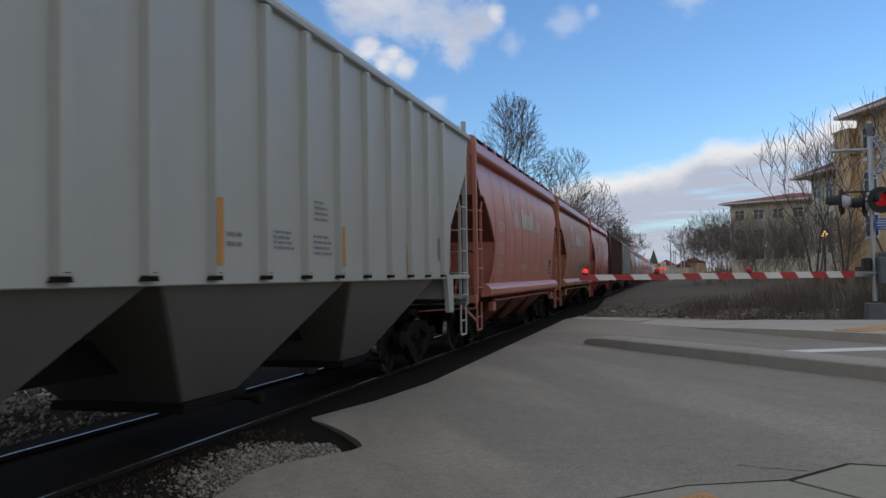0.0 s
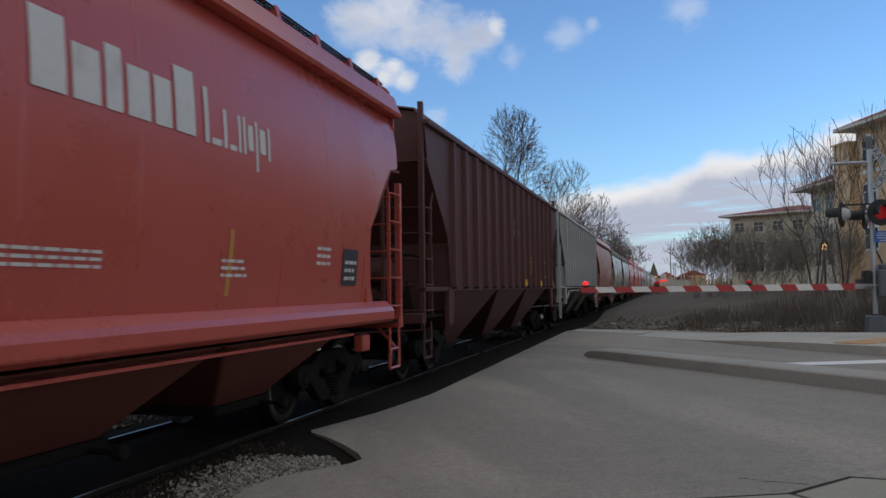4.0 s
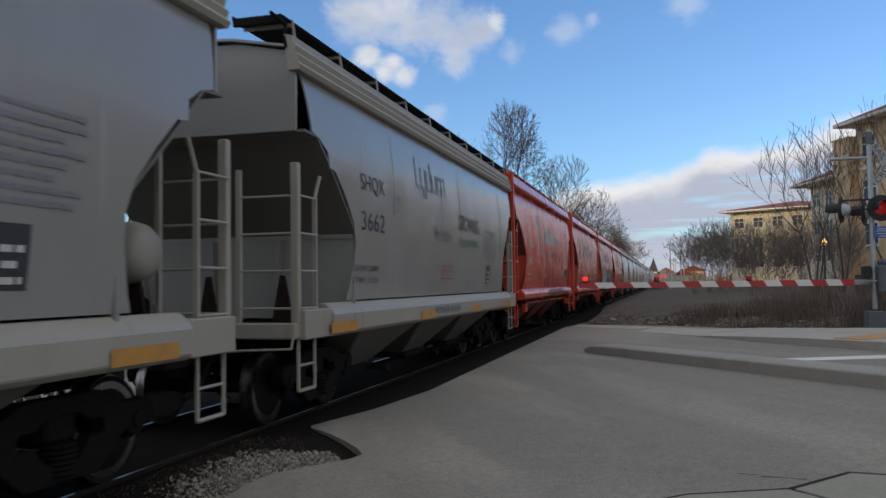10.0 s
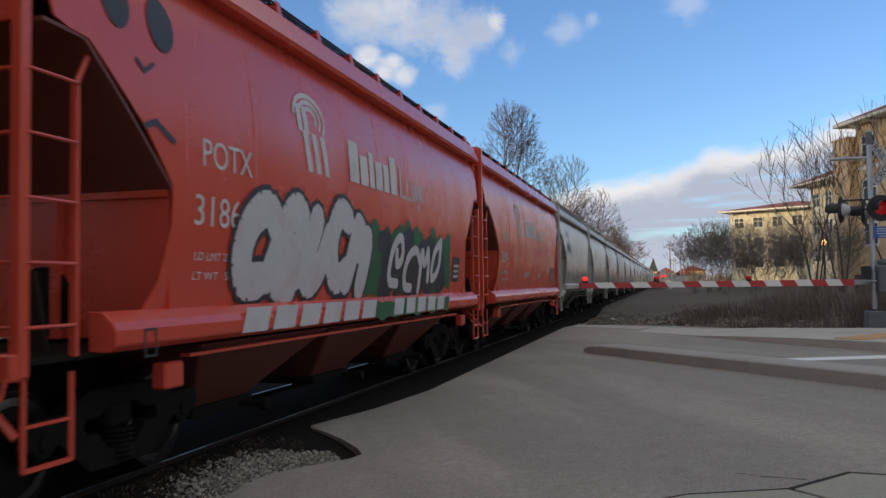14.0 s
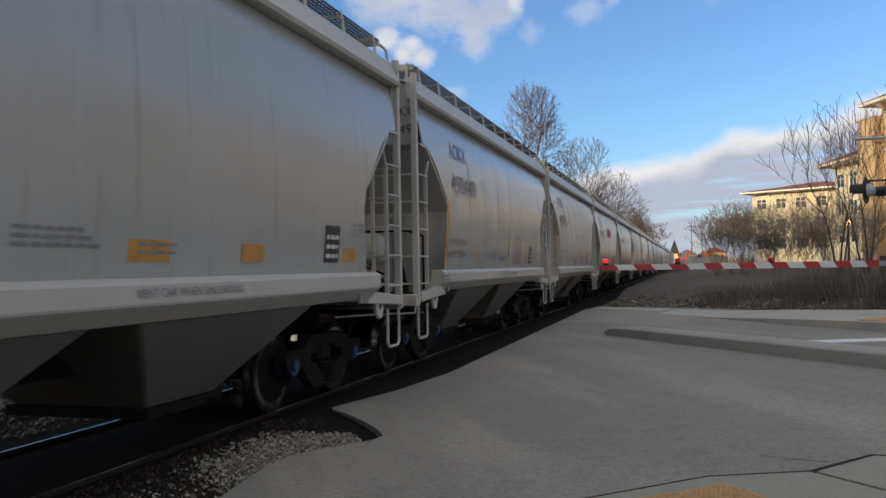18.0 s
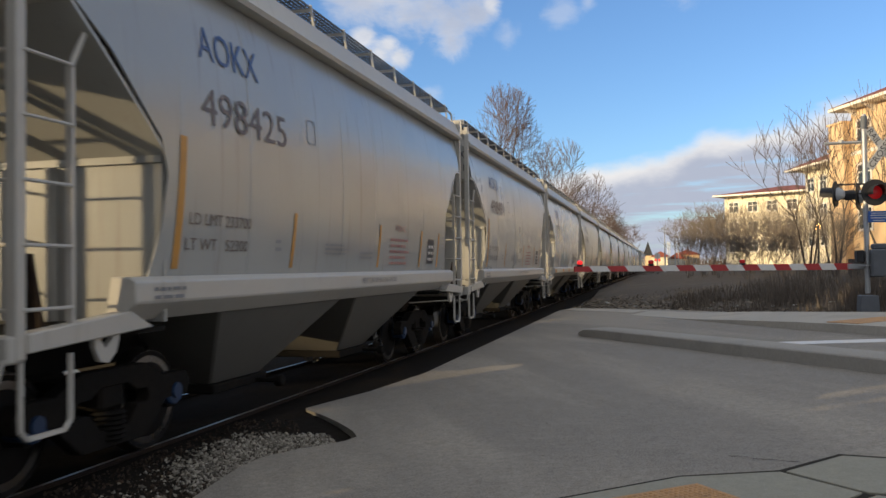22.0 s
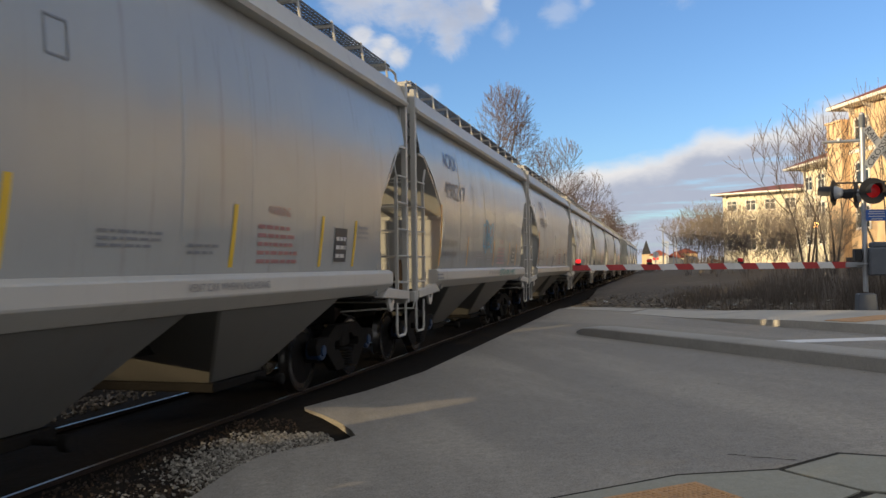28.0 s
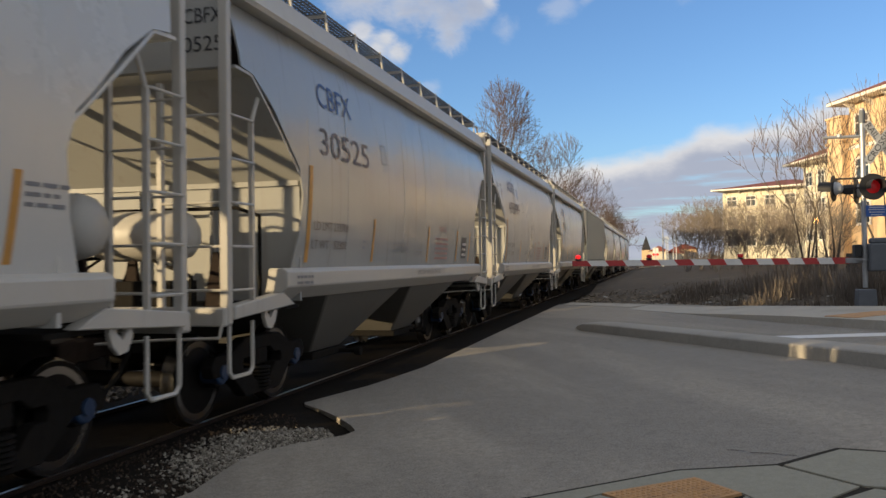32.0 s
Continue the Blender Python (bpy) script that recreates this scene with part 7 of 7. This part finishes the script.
    rd(red, 166.89, RED_NEW, RED_NEW, say % ("bright red", "large white, black and green graffiti"), works="rear",
       drawn=red_marks("POTX", "3186", 71, YELLOW, (6.85, 9.75)) + [patch("graffiti", bubbles(4.1, 0.80, 9, 14, 0, 0.10), 6.95, 1.62, spray_g, "dark green sprayed cloud", 0.008), patch("graffiti", strokes(3.5, 0.85, (4, 3, 4, 1, 4, 2), 0.30, 4), 7.2, 1.62, LETTER, "black sprayed cloud", 0.010),
              patch("graffiti", strokes(3.5, 0.95, (0, 1, 2, 0, 3), 0.50, 3, 0.1), 3.25, 1.66, LETTER, "black sprayed outline", 0.012), patch("graffiti", strokes(3.5, 0.95, (0, 1, 2, 0, 3), 0.38, 3, 0.1), 3.25, 1.66, spray_w, "fat white sprayed figures", 0.015), patch("graffiti", strokes(2.9, 0.80, (5, 0, 3, 6), 0.15, 6, 0.25), 7.55, 1.62, spray_w, "white sprayed figures", 0.015),
              patch("graffiti", bubbles(3.9, 0.20, 7, 11, 0, 0.02), 6.8, 1.22, spray_g, "green sprayed band on the sill", 0.10),
              patch("graffiti", oval(0.34, 0.44), 1.38, 3.62, LETTER, "black sprayed oval"), patch("graffiti", oval(0.36, 0.46), 1.94, 3.58, LETTER, "black sprayed oval"), patch("graffiti", ribbon([(0.0, 0.08), (0.1, 0.0), (0.22, 0.08)], 0.035), 1.74, 3.36, LETTER, "black sprayed hook"), patch("graffiti", ribbon([(0.0, 0.0), (0.16, 0.06), (0.40, -0.06)], 0.05), 1.80, 2.92, LETTER, "black sprayed line")]
       + [patch("graffiti", slanted(0.50, 0.235, 0.10), 3.2 + 0.62 * j, 1.235, spray_w, "white sprayed block on the sill", 0.105) for j in range(6)] + [patch("graffiti", slanted(0.44, 0.235, 0.08), 7.6 + 0.58 * j, 1.235, spray_w, "white sprayed block on the sill", 0.105) for j in range(5)])
    rd(red, 180.54, RED_NEW, RED_NEW, say % ("bright red", "clean white lettering"), works="front", drawn=red_marks("POTX", "3604", 81))
    spray_b = material("blue_spray", (0.09, 0.30, 0.46), 0.5, vary=0.25)
    spray_t = material("teal_spray", (0.10, 0.26, 0.25), 0.5, vary=0.25)
    spray_p = material("pink_lettering", (0.42, 0.05, 0.16), 0.5, vary=0.2)
    short = [("AOKX", "498398", 1, 194.55, "rear"), ("SOXX", "3716", 1, 207.53, "front"), ("AOKX", "498449", 1, 220.34, "front"), ("AOKX", "497413", 0, 233.05, "rear"), ("AOKX", "497974", 1, 245.56, "rear"), ("AOKX", "498425", 1, 258.17, "rear"),
             ("AOKX", "498491", 0, 270.93, "rear"), ("CBFX", "315171", 2, 283.72, "front"), ("AOKX", "493106", 0, 296.64, "rear"), ("AOKX", "", 1, 309.51, "front"), ("AOKX", "497612", 1, 322.16, "rear"), ("AOKX", "498217", 1, 334.67, "rear"),
             ("AOKX", "498167", 0, 347.25, "front"), ("AOKX", "494365", 2, 359.87, "rear"), ("CBFX", "30525", 1, 372.64, "front"), ("AOKX", "", 0, 385.4, "rear"), ("AOKX", "", 1, 398.2, "rear"), ("", "", 0, 429.1, "rear"), ("", "", 2, 441.9, "front"), ("", "", 1, 454.7, "rear"), ("", "", 0, 467.5, "rear")]
    for j, (mark, num, tone, start, works) in enumerate(short):
        stripe = YELLOW if num in ("497612",) else ORANGE
        d = grey_marks(mark or "AOKX", num or "49%04d" % (1234 + 311 * j), 100 + 7 * j, stripe, LETTER if mark == "SOXX" else LETTER_BLUE, shift={"497413": -0.56, "498398": -0.32, "497974": -0.18, "498449": -0.35, "498217": -0.35, "497612": -0.55, "498167": -0.10}.get(num, 0.0))
        look_ = ("dusty grey", "dusty silver-grey", "pale grey")[tone]
        extra = "blue and brown lettering"
        if num == "3716":
            d = d[2:] + [words(mark, 3.35, 3.12, 0.78, 0.24, LETTER, "reporting letters"), words(num, 3.35, 2.62, 0.78, 0.24, LETTER, "car number")]
            d = [q for q in d if q[4] is not LETTER_RED]
            d = [q for q in d if q[0] != "reflective_stripe"] + [patch("reflective_stripe", rect(0.42, 0.30), 2.25, 1.72, ORANGE)] + [patch("reflective_stripe", rect(w_, 0.17), s, 1.74, ORANGE) for s, w_ in ((4.6, 0.5), (6.6, 0.5), (8.2, 0.42), (10.5, 0.4))]
            extra = "black lettering and square orange patches"
        if num == "497974":
            d.append(patch("company_name", letter_blocks([(0.30, 0.46, 0), (0.30, 0.46, 0), (0.28, 0.46, 0), (0.30, 0.46, 0), (0.34, 0.46, 0)], 0.09), 6.05, 3.05, spray_p, "faded pink company lettering"))
            d.append(patch("small_print", bars(1.4, 0.12, 1, 5), 6.4, 2.85, LETTER_RED))
            extra = "blue lettering and a faded pink company name"
        if num == "315171":
            d = [q for q in d if q[0] != "reflective_stripe"] + [patch("reflective_stripe", rect(0.5, 0.12), s, 1.44, ORANGE, lift=0.115) for s in (1.85, 4.3, 6.4, 8.4)] + [patch("reflective_stripe", rect(0.92, 0.125), 10.05, 1.425, ORANGE, lift=0.115), patch("sill_plate", rect(0.24, 0.11), 9.74, 1.43, LETTER_GREY, "dull grey plate", lift=0.115)]
            d = [q for q in d if not (q[0].startswith("data_panel") or (q[0] == "small_print" and 7.9 < q[2] < 11.0) or q[4] is LETTER_RED)]
            d += [patch("data_panel", rect(0.31, 0.27), 8.62, 1.93, LETTER, "black data panel"), patch("data_panel", rect(0.25, 0.27), 8.95, 1.93, LETTER, "black data panel"), patch("data_panel", rect(0.58, 0.10), 8.62, 1.80, LETTER, "black data panel"), patch("data_panel_print", bars(0.22, 0.16, 2, 61), 8.66, 1.99, LETTER_GREY, lift=0.010),
                  patch("small_print", bars(0.26, 0.15, 2, 62), 9.62, 2.23, LETTER_GREY), patch("small_print", bars(0.30, 0.15, 2, 63), 10.0, 2.21, LETTER_GREY), patch("small_print", bars(0.22, 0.07, 2, 64), 10.20, 1.78, LETTER_RED), patch("small_print", bars(0.34, 0.12, 2, 65), 10.62, 1.78, LETTER_GREY)]
            d.append(patch("graffiti", scrawl(2.6, 1.0, 7, 77, 0.03), 4.3, 1.6, spray_b, "thin blue sprayed figures"))
            d.append(patch("graffiti", strokes(0.86, 0.42, (6, 5, 6, 5, 6), 0.026, 5, 0.25), 9.12, 1.74, LETTER, "thin black sprayed scrawl"))
            extra = "blue lettering and thin sprayed figures"
        if num == "498217":
            d.append(patch("graffiti", bubbles(1.0, 0.6, 3, 17, 0.045), 5.9, 2.05, spray_b, "blue scrawl"))
            d.append(patch("graffiti", scrawl(2.2, 0.17, 9, 19, 0.035), 7.6, 1.43, spray_t, "teal scrawl on the sill", 0.115))
            extra = "brown lettering and blue scrawls"
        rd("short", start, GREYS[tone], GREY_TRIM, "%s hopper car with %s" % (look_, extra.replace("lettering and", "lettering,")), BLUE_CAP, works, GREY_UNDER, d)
        # reporting marks on the end plate
        car = CARS[-1][0]
        if num:
            for text, z in ((mark, 4.02), (num, 3.74)):
                g = glyphs(text, 0.15, 0.105 * len(text))
                sh = Shape()
                sh.v = [(1.42 + p[0] - 0.105 * len(text), 0.732 - SET, z + p[1]) for p in g.v]
                sh.f = g.f
                put("end_lettering", sh.mesh("marking"), LETTER, car)
    rd("ribbed", 410.95, GREY_PALE, GREY_PALE, "grey ribbed covered hopper car", under=GREY_UNDER)


train()


def motions():
    """The train rolls towards the crossing and slows a little; the wheels turn while they pass the crossing."""
    run = [(0, 0.0), (4, 46.85), (8, 93.70), (12, 140.06), (16, 186.20), (20, 231.73), (24, 277.11), (28, 322.02), (32, 366.24)]
    for car, start in CARS:
        walk(car, [(t, pose(TRACK_X, start - gone, 0)) for t, gone in run])
    far = -SUN_WAY * 4500.0
    walk(sun_cloud, [(t, pose(far.x, far.y + y, far.z)) for t, y in ((0, 272), (8, 174), (14, 100), (17.5, 60), (19.6, -40), (24, -90), (32, -170))])
    ts_, gs = [t for t, _ in run], [g for _, g in run]
    for ws, place, y in SPINNING:
        # gone when the wheel is 24 m before and 3 m past the camera
        rows = []
        g0, g1 = place - 24.0, place - 1.5
        f0, f1 = (round(float(np.interp(g, gs, ts_)) * 30) for g in (g0, g1))
        if f1 <= 0 or f0 >= 32 * 30:
            continue
        angle = 0.0
        last = None
        for f in range(max(f0, 0), min(f1, 960) + 1):
            gone = float(np.interp(f / 30, ts_, gs))
            if last is not None:
                angle -= (gone - last) / 0.457
            last = gone
            rows.append((f / 30, pose(0, y, 0.457, -math.degrees(angle))))
        if rows[0][0] > 0:
            rows.insert(0, (0.0, rows[0][1]))
        if rows[-1][0] < 32:
            rows.append((32.0, rows[-1][1]))
        walk(ws, rows)


motions()
